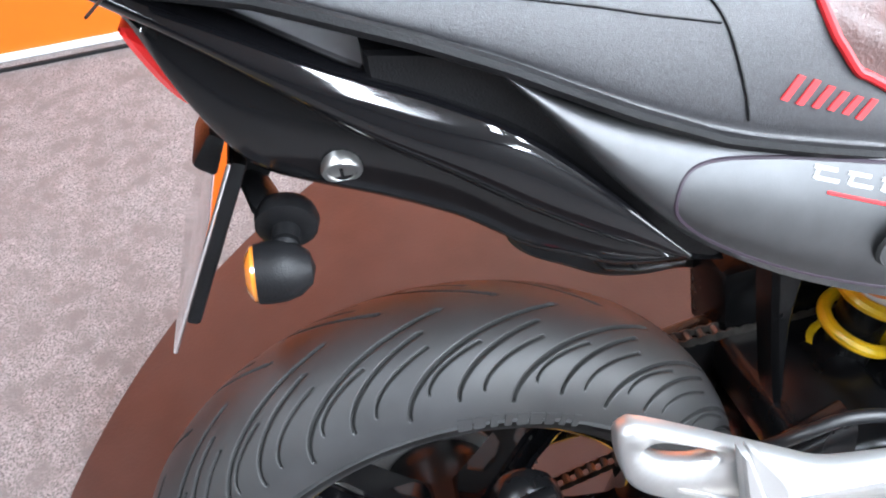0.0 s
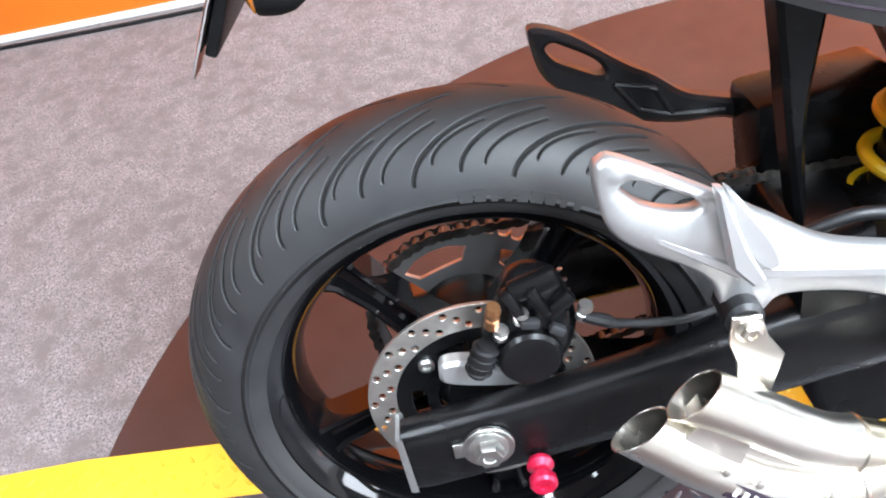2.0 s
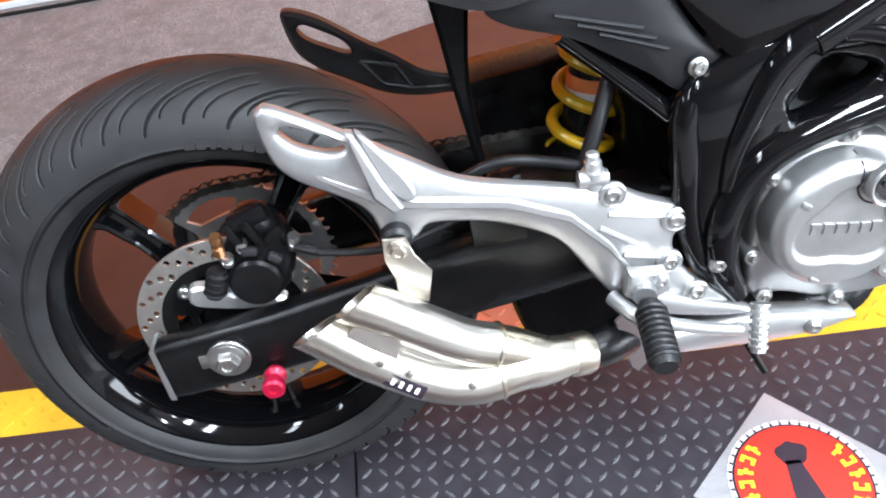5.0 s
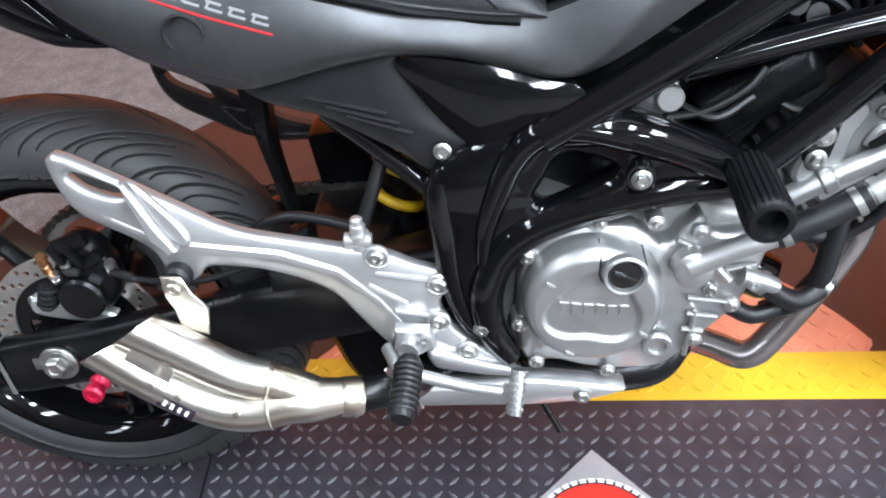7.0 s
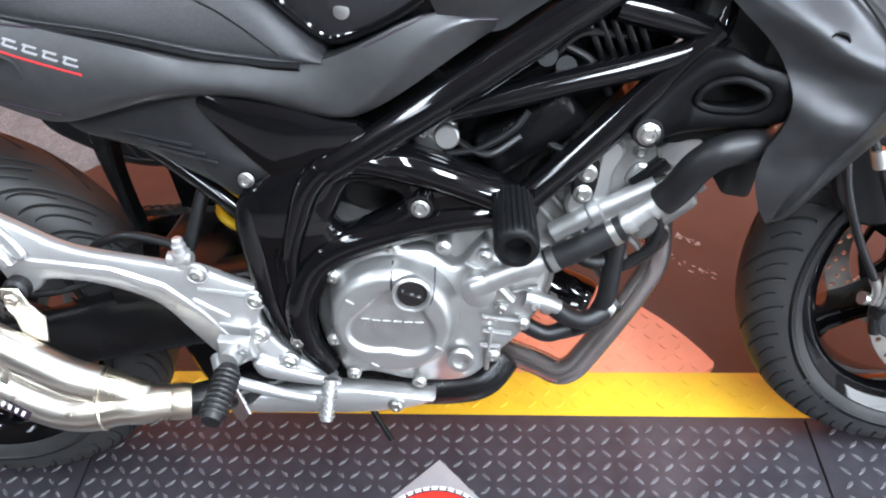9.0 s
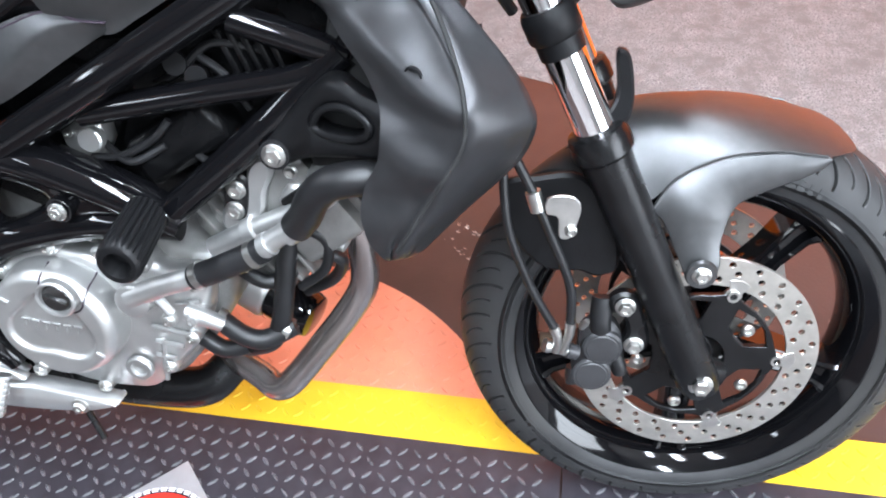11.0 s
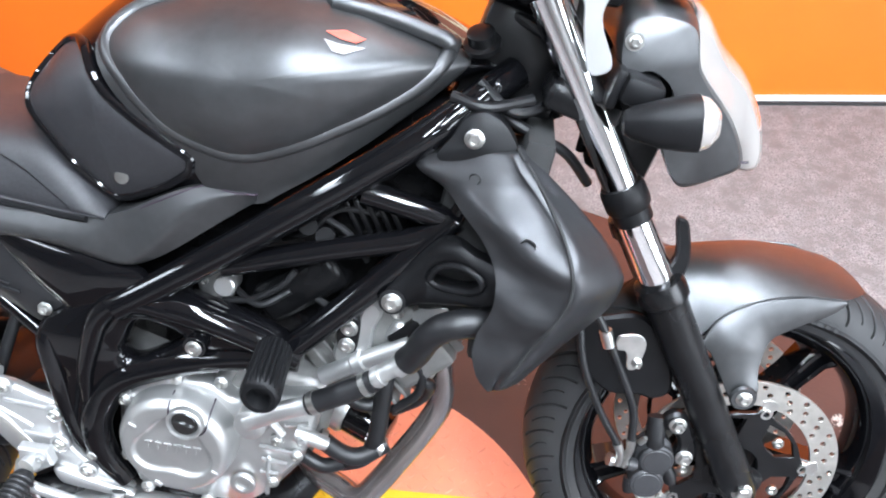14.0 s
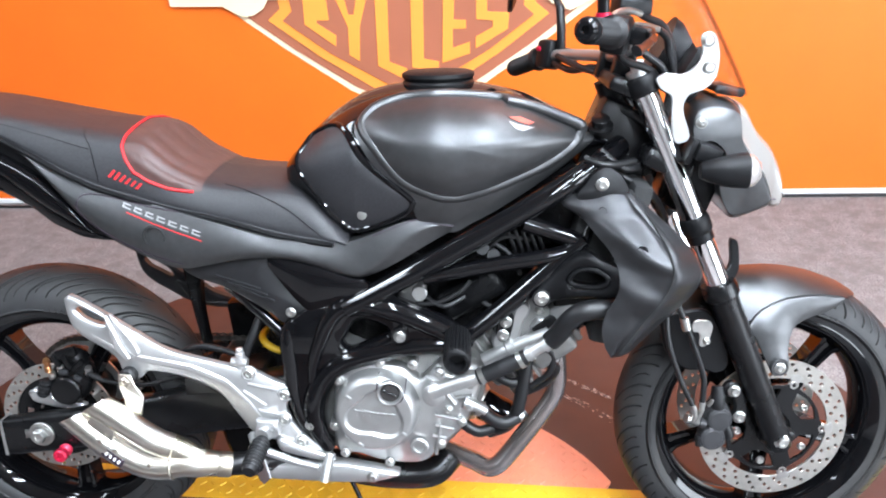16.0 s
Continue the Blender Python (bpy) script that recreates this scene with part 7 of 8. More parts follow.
turned(bm, [(0, 0.0), (0, 0.022), (0.006, 0.022), (0.008, 0.016), (0.02, 0.016), (0.022, 0.012), (0.022, 0.0)], (1.092, -0.075, 0.895), (-0.1, -0.5, 1), 20)
part("radiator_cap", bm, DARKMETAL, bike, "dark radiator cap")
for pts in ([(1.10, -0.09, 0.83), (1.15, -0.10, 0.80), (1.19, -0.08, 0.77), (1.22, -0.05, 0.72)], [(1.12, -0.05, 0.93), (1.17, -0.07, 0.90), (1.22, -0.06, 0.84), (1.21, -0.04, 0.76)], [(1.09, -0.10, 0.86), (1.13, -0.115, 0.83), (1.18, -0.07, 0.83)],
            [(1.06, -0.12, 0.85), (1.10, -0.13, 0.84), (1.15, -0.10, 0.84)]):
    bm = bmesh.new()
    tube(bm, pts, 0.0065, 10, 24)
    part("wiring_loom", bm, HOSE, bike, "black wiring at the steering head")

# ---- front mudguard ----
rings = []
for k in range(30):
    f = k / 29
    a = radians(60.5 + 57 * f)
    w = 0.062 + 0.024 * math.sin(math.pi * min(0.5, f * 0.9 + 0.1))
    crown = lerp_table([(60.5, 0.304), (69, 0.303), (80, 0.304), (94, 0.309), (111, 0.322), (118, 0.326)], 60.5 + 57 * f)
    edge = lerp_table([(60.5, 0.299), (69.6, 0.289), (80.4, 0.281), (91, 0.270), (100, 0.252), (108, 0.236), (118, 0.23)], 60.5 + 57 * f)
    if f < 0.12:
        w *= 0.55 + 0.45 * (f / 0.12) ** 0.5
        edge = crown - (crown - edge) * (0.3 + 0.7 * f / 0.12)
    ring = []
    for j in range(25):
        t = -1 + 2 * j / 24
        r = crown - (crown - edge) * abs(t) ** 2.2
        l = w * math.copysign(abs(t) ** 0.85, t)
        ring.append((FX + r * math.cos(a), l, FZ + r * math.sin(a)))
    for j in range(24, -1, -1):
        t = -1 + 2 * j / 24
        r = crown - 0.004 - (crown - edge) * abs(t) ** 2.2 * 0.97
        l = (w - 0.004) * math.copysign(abs(t) ** 0.85, t)
        ring.append((FX + r * math.cos(a), l, FZ + r * math.sin(a)))
    rings.append(ring)
bm = bmesh.new()
skin(bm, rings)
mud = part("front_mudguard", bm, SATIN, bike, "satin graphite front mudguard", angle=60)
for s in (-1, 1):
    SKIRT = [(1.376, 0.515), (1.400, 0.546), (1.445, 0.568), (1.496, 0.575), (1.545, 0.570), (1.558, 0.564), (1.540, 0.550), (1.493, 0.532), (1.463, 0.516), (1.450, 0.480), (1.450, 0.452), (1.436, 0.430), (1.420, 0.432), (1.405, 0.462), (1.388, 0.500)]
    bm = bmesh.new()
    lf = lambda x, h: -(0.084 + 0.036 * max(0.0, min(1.0, (0.56 - h) / 0.12)))
    loop = smooth_loop(SKIRT, 80)
    plate(bm, loop, 0.0, 0.005, 0.0015, lfunc=lf)
    # swell like pressed plastic
    if s > 0:
        for v in bm.verts:
            v.co.y = -v.co.y
    sk = part("mudguard_skirt", bm, SATIN, mud, "satin graphite mudguard side", angle=60)
    bm = bmesh.new()
    line = [(1.376, 0.516), (1.400, 0.547), (1.445, 0.569), (1.496, 0.576), (1.552, 0.569)]
    tube(bm, [(x, s * (0.0845 + 0.036 * max(0.0, min(1.0, (0.56 - h) / 0.12))), h) for x, h in line], 0.002, 6, 30)
    part("skirt_ridge", bm, SATIN, sk)
    bm = bmesh.new()
    turned(bm, [(0, 0.0), (0, 0.018), (0.004, 0.016), (0.004, 0.0)], (1.430, s * 0.121, 0.447), (0, s, 0), 20)
    part("bolt_seat", bm, SATIN, sk)
    bm = bmesh.new()
    hexbolt(bm, (1.430, s * 0.124, 0.447), 0.0095, (0, s, 0))
    part("bolt", bm, BOLT, sk)
# fork brace plate
bm = bmesh.new()
plate(bm, smooth_loop([(1.216, 0.545), (1.25, 0.552), (1.30, 0.552), (1.335, 0.50), (1.345, 0.44), (1.322, 0.425), (1.30, 0.432), (1.262, 0.436), (1.228, 0.47), (1.216, 0.51)], 40), -0.095, -0.082, 0.004)
part("hose_guard_plate", bm, PLASTIC, bike, "dark plastic plate behind the fork")

# ---- front brakes ----
bm = bmesh.new()
plate(bm, smooth_loop([(1.304, 0.352), (1.316, 0.368), (1.338, 0.370), (1.352, 0.352), (1.354, 0.326), (1.346, 0.300), (1.338, 0.282), (1.320, 0.274), (1.302, 0.280), (1.296, 0.300), (1.302, 0.322)], 50), -0.110, -0.080, 0.007)
fc = part("front_caliper", bm, CALIPER, bike, "dark grey two-piston front brake caliper")
for x, h in ((1.330, 0.338), (1.319, 0.298)):
    bm = bmesh.new()
    turned(bm, [(-0.01, 0.0), (-0.01, 0.0245), (0.004, 0.0240), (0.0065, 0.0215), (0.0065, 0.019), (0.0075, 0.018), (0.008, 0.0)], (x, -0.110, h), (0, -1, 0), 30)
    part("piston_housing", bm, CALIPER, fc)
for pts, r in (([(1.329, -0.096, 0.400), (1.328, -0.101, 0.385), (1.327, -0.104, 0.372), (1.327, -0.106, 0.362), (1.326, -0.106, 0.356)], [0.0125, 0.0135, 0.0125, 0.0130, 0.010]), ([(1.297, -0.104, 0.302), (1.296, -0.106, 0.290), (1.296, -0.108, 0.280)], [0.008, 0.008, 0.007]), ([(1.346, -0.100, 0.318), (1.352, -0.104, 0.304), (1.354, -0.106, 0.294)], [0.010, 0.010, 0.008])):
    bm = bmesh.new()
    tube(bm, pts, r, 16)
    part("slide_pin_boot", bm, HOSE, fc, "black rubber pin boot")
bm = bmesh.new()
plate(bm, smooth_loop([(1.336, 0.405), (1.350, 0.414), (1.366, 0.408), (1.374, 0.388), (1.384, 0.352), (1.380, 0.332), (1.364, 0.328), (1.352, 0.340), (1.358, 0.360), (1.352, 0.380), (1.338, 0.388)], 44), -0.112, -0.094, 0.004)
part("caliper_bracket", bm, DARKMETAL, fc, "black caliper bracket")
for x, h in ((1.353, 0.397), (1.366, 0.343)):
    bm = bmesh.new()
    hexbolt(bm, (x, -0.113, h), 0.0105, (0, -1, 0), 0.010)
    part("bolt", bm, BOLT, fc)
bm = bmesh.new()
tube(bm, [(1.262, -0.123, 0.349), (1.268, -0.122, 0.3465), (1.269, -0.122, 0.346), (1.290, -0.115, 0.334)], [0.0085, 0.0085, 0.0068, 0.0068], 16)
part("banjo_bolt", bm, BOLT, fc, "bright banjo bolt")
bm = bmesh.new()
tube(bm, [(1.288, -0.115, 0.336), (1.300, -0.112, 0.330)], 0.0095, 14)
part("inlet_boss", bm, CALIPER, fc)
for pts in ([(1.272, -0.126, 0.377), (1.276, -0.127, 0.366), (1.277, -0.127, 0.355), (1.274, -0.125, 0.343)], [(1.291, -0.124, 0.382), (1.290, -0.125, 0.366), (1.286, -0.124, 0.352), (1.282, -0.122, 0.340)]):
    bm = bmesh.new()
    tube(bm, pts, [0.0068, 0.0058, 0.0050, 0.0062], 12)
    part("banjo_fitting", bm, BOLT, fc, "bright banjo fitting")
bm = bmesh.new()
tube(bm, [(1.304, -0.118, 0.372), (1.308, -0.122, 0.380), (1.310, -0.124, 0.385)], [0.0045, 0.0045, 0.003], 10)
part("bleed_nipple", bm, BOLT, fc, "small bright bleed nipple")
bm = bmesh.new()
tube(bm, [(1.272, -0.126, 0.377), (1.245, -0.127, 0.433), (1.222, -0.126, 0.50), (1.216, -0.12, 0.55), (1.215, -0.11, 0.60), (1.205, -0.10, 0.66)], 0.0052, 10, 40)
part("brake_hose", bm, HOSE, bike, "braided black front brake hose")
bm = bmesh.new()
tube(bm, [(1.291, -0.124, 0.382), (1.288, -0.127, 0.436), (1.262, -0.128, 0.51), (1.246, -0.126, 0.55), (1.222, -0.12, 0.60), (1.20, -0.11, 0.65), (1.19, -0.1, 0.72)], 0.0056, 10, 40)
part("brake_hose", bm, HOSE, bike)
bm = bmesh.new()
plate(bm, smooth_loop([(1.262, 0.548), (1.285, 0.55), (1.296, 0.538), (1.292, 0.515), (1.285, 0.500), (1.274, 0.502), (1.272, 0.525), (1.260, 0.53)], 30), -0.136, -0.132, 0.001)
tube(bm, [(1.252, -0.128, 0.53), (1.246, -0.127, 0.552)], 0.0085, 12)
hexbolt(bm, (1.286, -0.136, 0.510), 0.006)
part("hose_bracket", bm, BOLT, bike, "bright steel hose bracket")
bm = bmesh.new()
plate(bm, smooth_loop([(1.505, 0.305), (1.52, 0.325), (1.51, 0.345), (1.49, 0.34), (1.485, 0.315)], 20), 0.086, 0.12, 0.005)
part("far_caliper", bm, COPPER, bike)

# the bars are turned a little: the front assembly swings about the steering axis
STEER = radians(4.0)
swing_front = Matrix.Translation((-0.008, 0, 0)) @ Matrix.Translation((1.118, 0, 0.962)) @ Matrix.Rotation(STEER, 4, F_AX) @ Matrix.Translation((-1.118, 0, -0.962))
for ob in bike.children:
    kind = ob.name.split(".")[0]
    if kind in ("front_wheel", "fork_leg", "tube_guard", "front_mudguard", "hose_guard_plate", "front_caliper", "hose_bracket", "far_caliper") or (kind == "brake_hose" and ob.data.vertices[0].co.x > 1.1):
        ob.matrix_local = swing_front

# ---- headlight and indicators ----
H_SIDE = [(1.243, 0.885), (1.241, 0.912), (1.247, 0.937), (1.27, 0.946), (1.30, 0.943), (1.327, 0.930), (1.334, 0.90), (1.340, 0.872), (1.375, 0.824), (1.392, 0.79), (1.398, 0.757), (1.37, 0.741), (1.333, 0.729), (1.316, 0.742), (1.302, 0.775), (1.300, 0.80), (1.310, 0.835), (1.303, 0.862), (1.280, 0.880), (1.258, 0.878)]
H_LENS = [(1.328, 0.930), (1.345, 0.926), (1.369, 0.886), (1.399, 0.851), (1.421, 0.80), (1.425, 0.756), (1.410, 0.745), (1.386, 0.760), (1.368, 0.82), (1.332, 0.87)]


def across(outline, half, n, back, shrink, rows=15):
    """Rings of an (x, h) outline laid across the bike, swept back and drawn in towards the ends."""
    loop = smooth_loop(outline, n)
    cx_, ch_ = sum(p[0] for p in loop) / n, sum(p[1] for p in loop) / n
    out = []
    for k in range(rows):
        t = math.sin(math.pi * (k / (rows - 1) - 0.5))
        f = 1 - shrink * abs(t) ** 6
        out.append([(cx_ + (x - cx_) * f - back * t * t, half * t, ch_ + (h - ch_) * f) for x, h in loop])
    return out


bm = bmesh.new()
skin(bm, across(H_SIDE, 0.114, 70, 0.006, 0.13, 21))
hl = part("headlight_shell", bm, SATIN, bike, "satin graphite headlight shell", angle=60)
bm = bmesh.new()
skin(bm, across(H_LENS, 0.098, 50, 0.012, 0.16))
part("headlight_lens", bm, LENS, hl, "clear bright headlight lens", angle=60)
bm = bmesh.new()
seam(bm, lambda x, h: -0.1075, [(1.302, 0.782), (1.335, 0.775), (1.365, 0.770), (1.394, 0.770)], 0.0015, 30, 0.0)
part("panel_gap", bm, DARKMARK, hl)
bm = bmesh.new()
box(bm, (0.08, 0.15, 0.14), pose(1.27, 0, 0.80, 0, 20, 0), 0.015)
part("headlight_back", bm, PLASTIC, hl)
bm = bmesh.new()
hexbolt(bm, (1.256, -0.118, 0.908), 0.0065)
turned(bm, [(-0.03, 0.0), (-0.03, 0.010), (0.0, 0.010), (0.0, 0.0)], (1.256, -0.117, 0.908), (0, -1, 0), 20)
part("headlight_bolt", bm, BOLT, hl)
for s in (-1, 1):
    bm = bmesh.new()
    box(bm, (0.045, 0.07, 0.032), pose(1.265, s * 0.115, 0.858, 0, 20, 0), 0.008)
    box(bm, (0.012, 0.05, 0.045), pose(1.238, s * 0.115, 0.862, 0, 20, 0), 0.004)
    st = part("indicator_stalk", bm, PLASTIC, bike, "ribbed black indicator stalk")
    rings = []
    for x, hc, hh, w in ((1.243, 0.838, 0.012, 0.012), (1.252, 0.838, 0.017, 0.018), (1.28, 0.837, 0.025, 0.025), (1.305, 0.838, 0.029, 0.028), (1.318, 0.838, 0.030, 0.028)):
        rings.append([(x, s * 0.178 + w * math.cos(a), hc + hh * math.copysign(abs(math.sin(a)) ** 0.7, math.sin(a))) for a in (2 * math.pi * k / 24 for k in range(24))])
    bm = bmesh.new()
    skin(bm, rings)
    ib = part("indicator_body", bm, PLASTIC, bike, "black wedge-shaped front indicator")
    rings = [[(x, s * 0.178 + w * math.cos(a), 0.838 + hh * math.copysign(abs(math.sin(a)) ** 0.7, math.sin(a))) for a in (2 * math.pi * k / 24 for k in range(24))] for x, hh, w in ((1.3185, 0.029, 0.027), (1.328, 0.026, 0.024), (1.338, 0.016, 0.015), (1.341, 0.004, 0.004))]
    bm = bmesh.new()
    skin(bm, rings)
    part("indicator_lens", bm, LENS, ib, "clear indicator lens")

# ---- windscreen ----
for s in (-1, 1):
    bm = bmesh.new()
    BR = [(1.172, 0.985), (1.188, 0.994), (1.215, 0.992), (1.236, 1.006), (1.244, 1.025), (1.240, 1.050), (1.250, 1.058), (1.264, 1.052), (1.272, 1.02), (1.268, 0.985), (1.250, 0.966), (1.226, 0.956), (1.219, 0.932), (1.232, 0.890), (1.222, 0.878), (1.206, 0.882), (1.200, 0.925), (1.198, 0.955), (1.180, 0.968)]
    plate(bm, smooth_loop(BR, 70), s * 0.138, s * 0.132, 0.0012)
    br = part("screen_bracket", bm, ALUPAINT, bike, "silver laser-cut screen bracket")
    for x, h in ((1.252, 1.045), (1.256, 1.002)):
        bm = bmesh.new()
        turned(bm, [(0, 0.0), (0, 0.010), (0.004, 0.010), (0.008, 0.007), (0.008, 0.0)], (x, s * 0.138, h), (0, s, 0), 18)
        part("bolt", bm, BOLT, br)
rings = []
for k in range(15):
    f = k / 14
    x, h, w = 1.352 - 0.10 * f - 0.02 * f * f, 0.945 + 0.22 * f, 0.155 - 0.035 * f ** 2
    ring = []
    for j in range(25):
        t = -1 + 2 * j / 24
        ring.append((x - 0.085 * abs(t) ** 2.2, w * t, h + 0.012 * abs(t) ** 2))
    ring += [(a + 0.004, b * 0.98, c) for a, b, c in reversed(ring)]
    rings.append(ring)
bm = bmesh.new()
skin(bm, rings)
ws = part("windscreen", bm, CLEAR, bike, "small clear flyscreen", angle=60)
ws.visible_shadow = False
bm = bmesh.new()
box(bm, (0.05, 0.20, 0.10), pose(1.245, 0, 0.985, 0, 30, 0), 0.02)
tube(bm, [(1.20, 0.0, 1.03), (1.235, 0.0, 1.01)], [0.055, 0.05], 28)
box(bm, (0.05, 0.20, 0.016), pose(1.305, 0, 0.958, 0, 12, 0), 0.005)
part("instrument_pod", bm, PLASTIC, bike, "black instrument pod")

# ---- handlebar ----
# the bars are turned: the far end sits back and low
bm = bmesh.new()
tube(bm, [(1.031, -0.372, 1.076), (1.081, -0.250, 1.066), (1.106, -0.18, 1.056), (1.128, -0.10, 1.036), (1.128, -0.04, 1.018), (1.112, 0.04, 1.010), (1.080, 0.12, 1.006), (1.045, 0.19, 1.002), (1.010, 0.25, 0.992), (0.956, 0.335, 0.966)], 0.011, 14, 60)
hb = part("handlebar", bm, ALU, bike, "silver tubular handlebar")
for l in (-0.06, 0.03):
    bm = bmesh.new()
    box(bm, (0.036, 0.03, 0.06), pose(1.128 - 0.15 * (l + 0.06), l, 0.998, 0, 15, 0), 0.006)
    part("bar_riser", bm, DARKMETAL, hb, "black bar riser")
for p0, p1 in (((1.078, -0.262, 1.067), (1.031, -0.372, 1.076)), ((1.000, 0.266, 0.988), (0.954, 0.336, 0.965))):
    p0, p1 = Vector(p0), Vector(p1)
    bm = bmesh.new()
    tube(bm, [p0 + 0.12 * (p0 - p1), p0, p0.lerp(p1, 0.06), p0.lerp(p1, 0.95), p1], [0.024, 0.0255, 0.0175, 0.0175, 0.019], 22)
    gp = part("grip", bm, HOSE, hb, "ribbed black rubber grip")
    for k in range(12):
        bm = bmesh.new()
        turned(bm, [(0, 0.0), (0, 0.0175), (0.002, 0.0190), (0.004, 0.0175), (0.004, 0.0)], p0.lerp(p1, 0.1 + 0.07 * k), p1 - p0, 18)
        part("grip_rib", bm, HOSE, gp)
    bm = bmesh.new()
    turned(bm, [(0, 0.0), (0, 0.0165), (0.010, 0.0165), (0.014, 0.012), (0.014, 0.006), (0.008, 0.005), (0.008, 0.0)], p1, p1 - p0, 20)
    part("bar_end", bm, SOFTGLOSS, hb, "glossy dark bar end weight")
for s, at, turn in ((-1, (1.092, -0.222, 1.062), -22), (1, (1.022, 0.232, 1.000), 35)):
    c = Vector(at)
    bm = bmesh.new()
    box(bm, (0.042, 0.045, 0.060), pose(c.x, c.y, c.z, 0, 10, turn), 0.010)
    pod = part("switch_pod", bm, PLASTIC, hb, "black switch housing")
    bm = bmesh.new()
    box(bm, (0.050, 0.034, 0.030), pose(c.x + 0.032, c.y + s * -0.005, c.z - 0.002, 0, 10, turn), 0.007)
    part("lever_clamp", bm, DARKMETAL, hb, "black lever clamp")
    bm = bmesh.new()
    tube(bm, [c + Vector((0.045, s * 0.005, 0.0)), c + Vector((0.046, s * 0.05, -0.004)), c + Vector((0.022, s * 0.11, -0.012)), c + Vector((0.004, s * 0.155, -0.014))], [0.008, 0.007, 0.006, 0.009], 12, 24, flat=0.7)
    part("lever", bm, DARKMETAL, hb, "black hand lever")
    for k, dz in enumerate((0.012, -0.014)):
        bm = bmesh.new()
        box(bm, (0.010, 0.014, 0.009), pose(c.x - 0.020, c.y, c.z + dz, 0, 10, turn), 0.002)
        part("switch_button", bm, DARKMETAL if k else RED, pod, "" if k else "red switch button")
for pts, head in (([(1.069, -0.232, 1.080), (1.069, -0.235, 1.096), (1.068, -0.236, 1.13), (1.066, -0.26, 1.18), (1.07, -0.31, 1.215)], (1.075, -0.325, 1.235)), ([(1.044, 0.210, 1.010), (1.044, 0.213, 1.05), (1.042, 0.220, 1.094), (1.033, 0.240, 1.113), (0.985, 0.29, 1.135)], (0.945, 0.33, 1.135))):
    bm = bmesh.new()
    tube(bm, pts, [0.0095, 0.0095, 0.0090, 0.0065, 0.006], 14)
    ms = part("mirror_stem", bm, DARKMETAL, hb, "black mirror stem")
    bm = bmesh.new()
    turned(bm, [(-0.012, 0.0), (-0.012, 0.03), (-0.004, 0.05), (0.004, 0.052), (0.006, 0.048), (0.005, 0.0)], head, (-1, 0, 0.05), 32)
    part("mirror_head", bm, PLASTIC, ms, "round black mirror")
bm = bmesh.new()
turned(bm, [(-0.004, 0.0), (-0.004, 0.0105), (-0.003, 0.0115), (0.003, 0.0115), (0.004, 0.0105), (0.004, 0.0)], (1.069, -0.2335, 1.091), (0, 0, 1), 22)
part("stem_ring", bm, RED, hb, "red ring at the foot of the mirror stem")
bm = bmesh.new()
box(bm, (0.055, 0.050, 0.026), pose(1.122, -0.160, 1.101, 0, 5, 12), 0.006)
res = part("fluid_reservoir", bm, PLASTIC, hb, "black brake fluid reservoir")
bm = bmesh.new()
box(bm, (0.059, 0.054, 0.006), pose(1.123, -0.160, 1.116, 0, 5, 12), 0.002)
part("reservoir_lid", bm, SOFTGLOSS, res)
# cables: bright near the grip, then black down to the steering head
for near, far, r in (([(1.082, -0.235, 1.088), (1.093, -0.22, 1.094), (1.112, -0.20, 1.096), (1.134, -0.18, 1.090)], [(1.134, -0.18, 1.090), (1.150, -0.16, 1.082), (1.178, -0.13, 1.070), (1.196, -0.11, 1.044), (1.207, -0.10, 0.992), (1.200, -0.09, 0.91)], 0.0052),
                     ([(1.091, -0.235, 1.056), (1.102, -0.22, 1.067), (1.119, -0.20, 1.073), (1.144, -0.18, 1.071), (1.166, -0.16, 1.065)], [(1.166, -0.16, 1.065), (1.186, -0.13, 1.051), (1.195, -0.11, 1.028), (1.206, -0.10, 0.983), (1.195, -0.09, 0.90)], 0.0052)):
    bm = bmesh.new()
    tube(bm, near, r, 12, 24)
    part("cable_sleeve", bm, BOLT, hb, "bright metal cable sleeve")
    bm = bmesh.new()
    tube(bm, far, r + 0.0012, 12, 40)
    part("control_cable", bm, HOSE, hb, "black control cable")
for pts in ([(1.095, -0.19, 1.040), (1.12, -0.15, 1.015), (1.16, -0.12, 1.000), (1.19, -0.10, 0.975)], [(1.135, -0.12, 1.040), (1.16, -0.12, 1.020), (1.185, -0.115, 1.000), (1.20, -0.11, 0.96)], [(1.03, 0.20, 0.985), (1.06, 0.14, 0.975), (1.10, 0.08, 0.985), (1.14, 0.05, 0.96)], [(1.035, 0.19, 1.000), (1.07, 0.11, 0.985), (1.11, 0.05, 0.975)]):
    bm = bmesh.new()
    tube(bm, pts, 0.0065, 10, 30)
    part("control_cable", bm, HOSE, hb, "black control cable")

# ---- wall sign ----
def wall_shape(pts, mat, off, parent, name, label=""):
    bm = bmesh.new()
    f = [bm.verts.new((x, WALL_Y - off, z)) for x, z in pts]
    b = [bm.verts.new((x, WALL_Y - off + 0.004, z)) for x, z in pts]
    edges = []
    n = len(pts)
    for i in range(n):
        bm.faces.new((f[i - 1], f[i], b[i], b[i - 1]))
    bmesh.ops.triangle_fill(bm, edges=[bm.edges.get((f[i - 1], f[i])) for i in range(n)], use_beauty=True)
    return part(name, bm, mat, parent, label, smooth=False)


sign = thing("wall_sign", "painted cream, brown and tan shield emblem on the orange wall", "wall sign")
SX = 0.59


def shield(half, skew=0.0):
    """Outline about the line x = SX, its sides drawn apart a little by skew."""
    return [(SX + x + skew, z) for x, z in half] + [(SX - x + skew * 0.2, z) for x, z in reversed(half[:-1])]


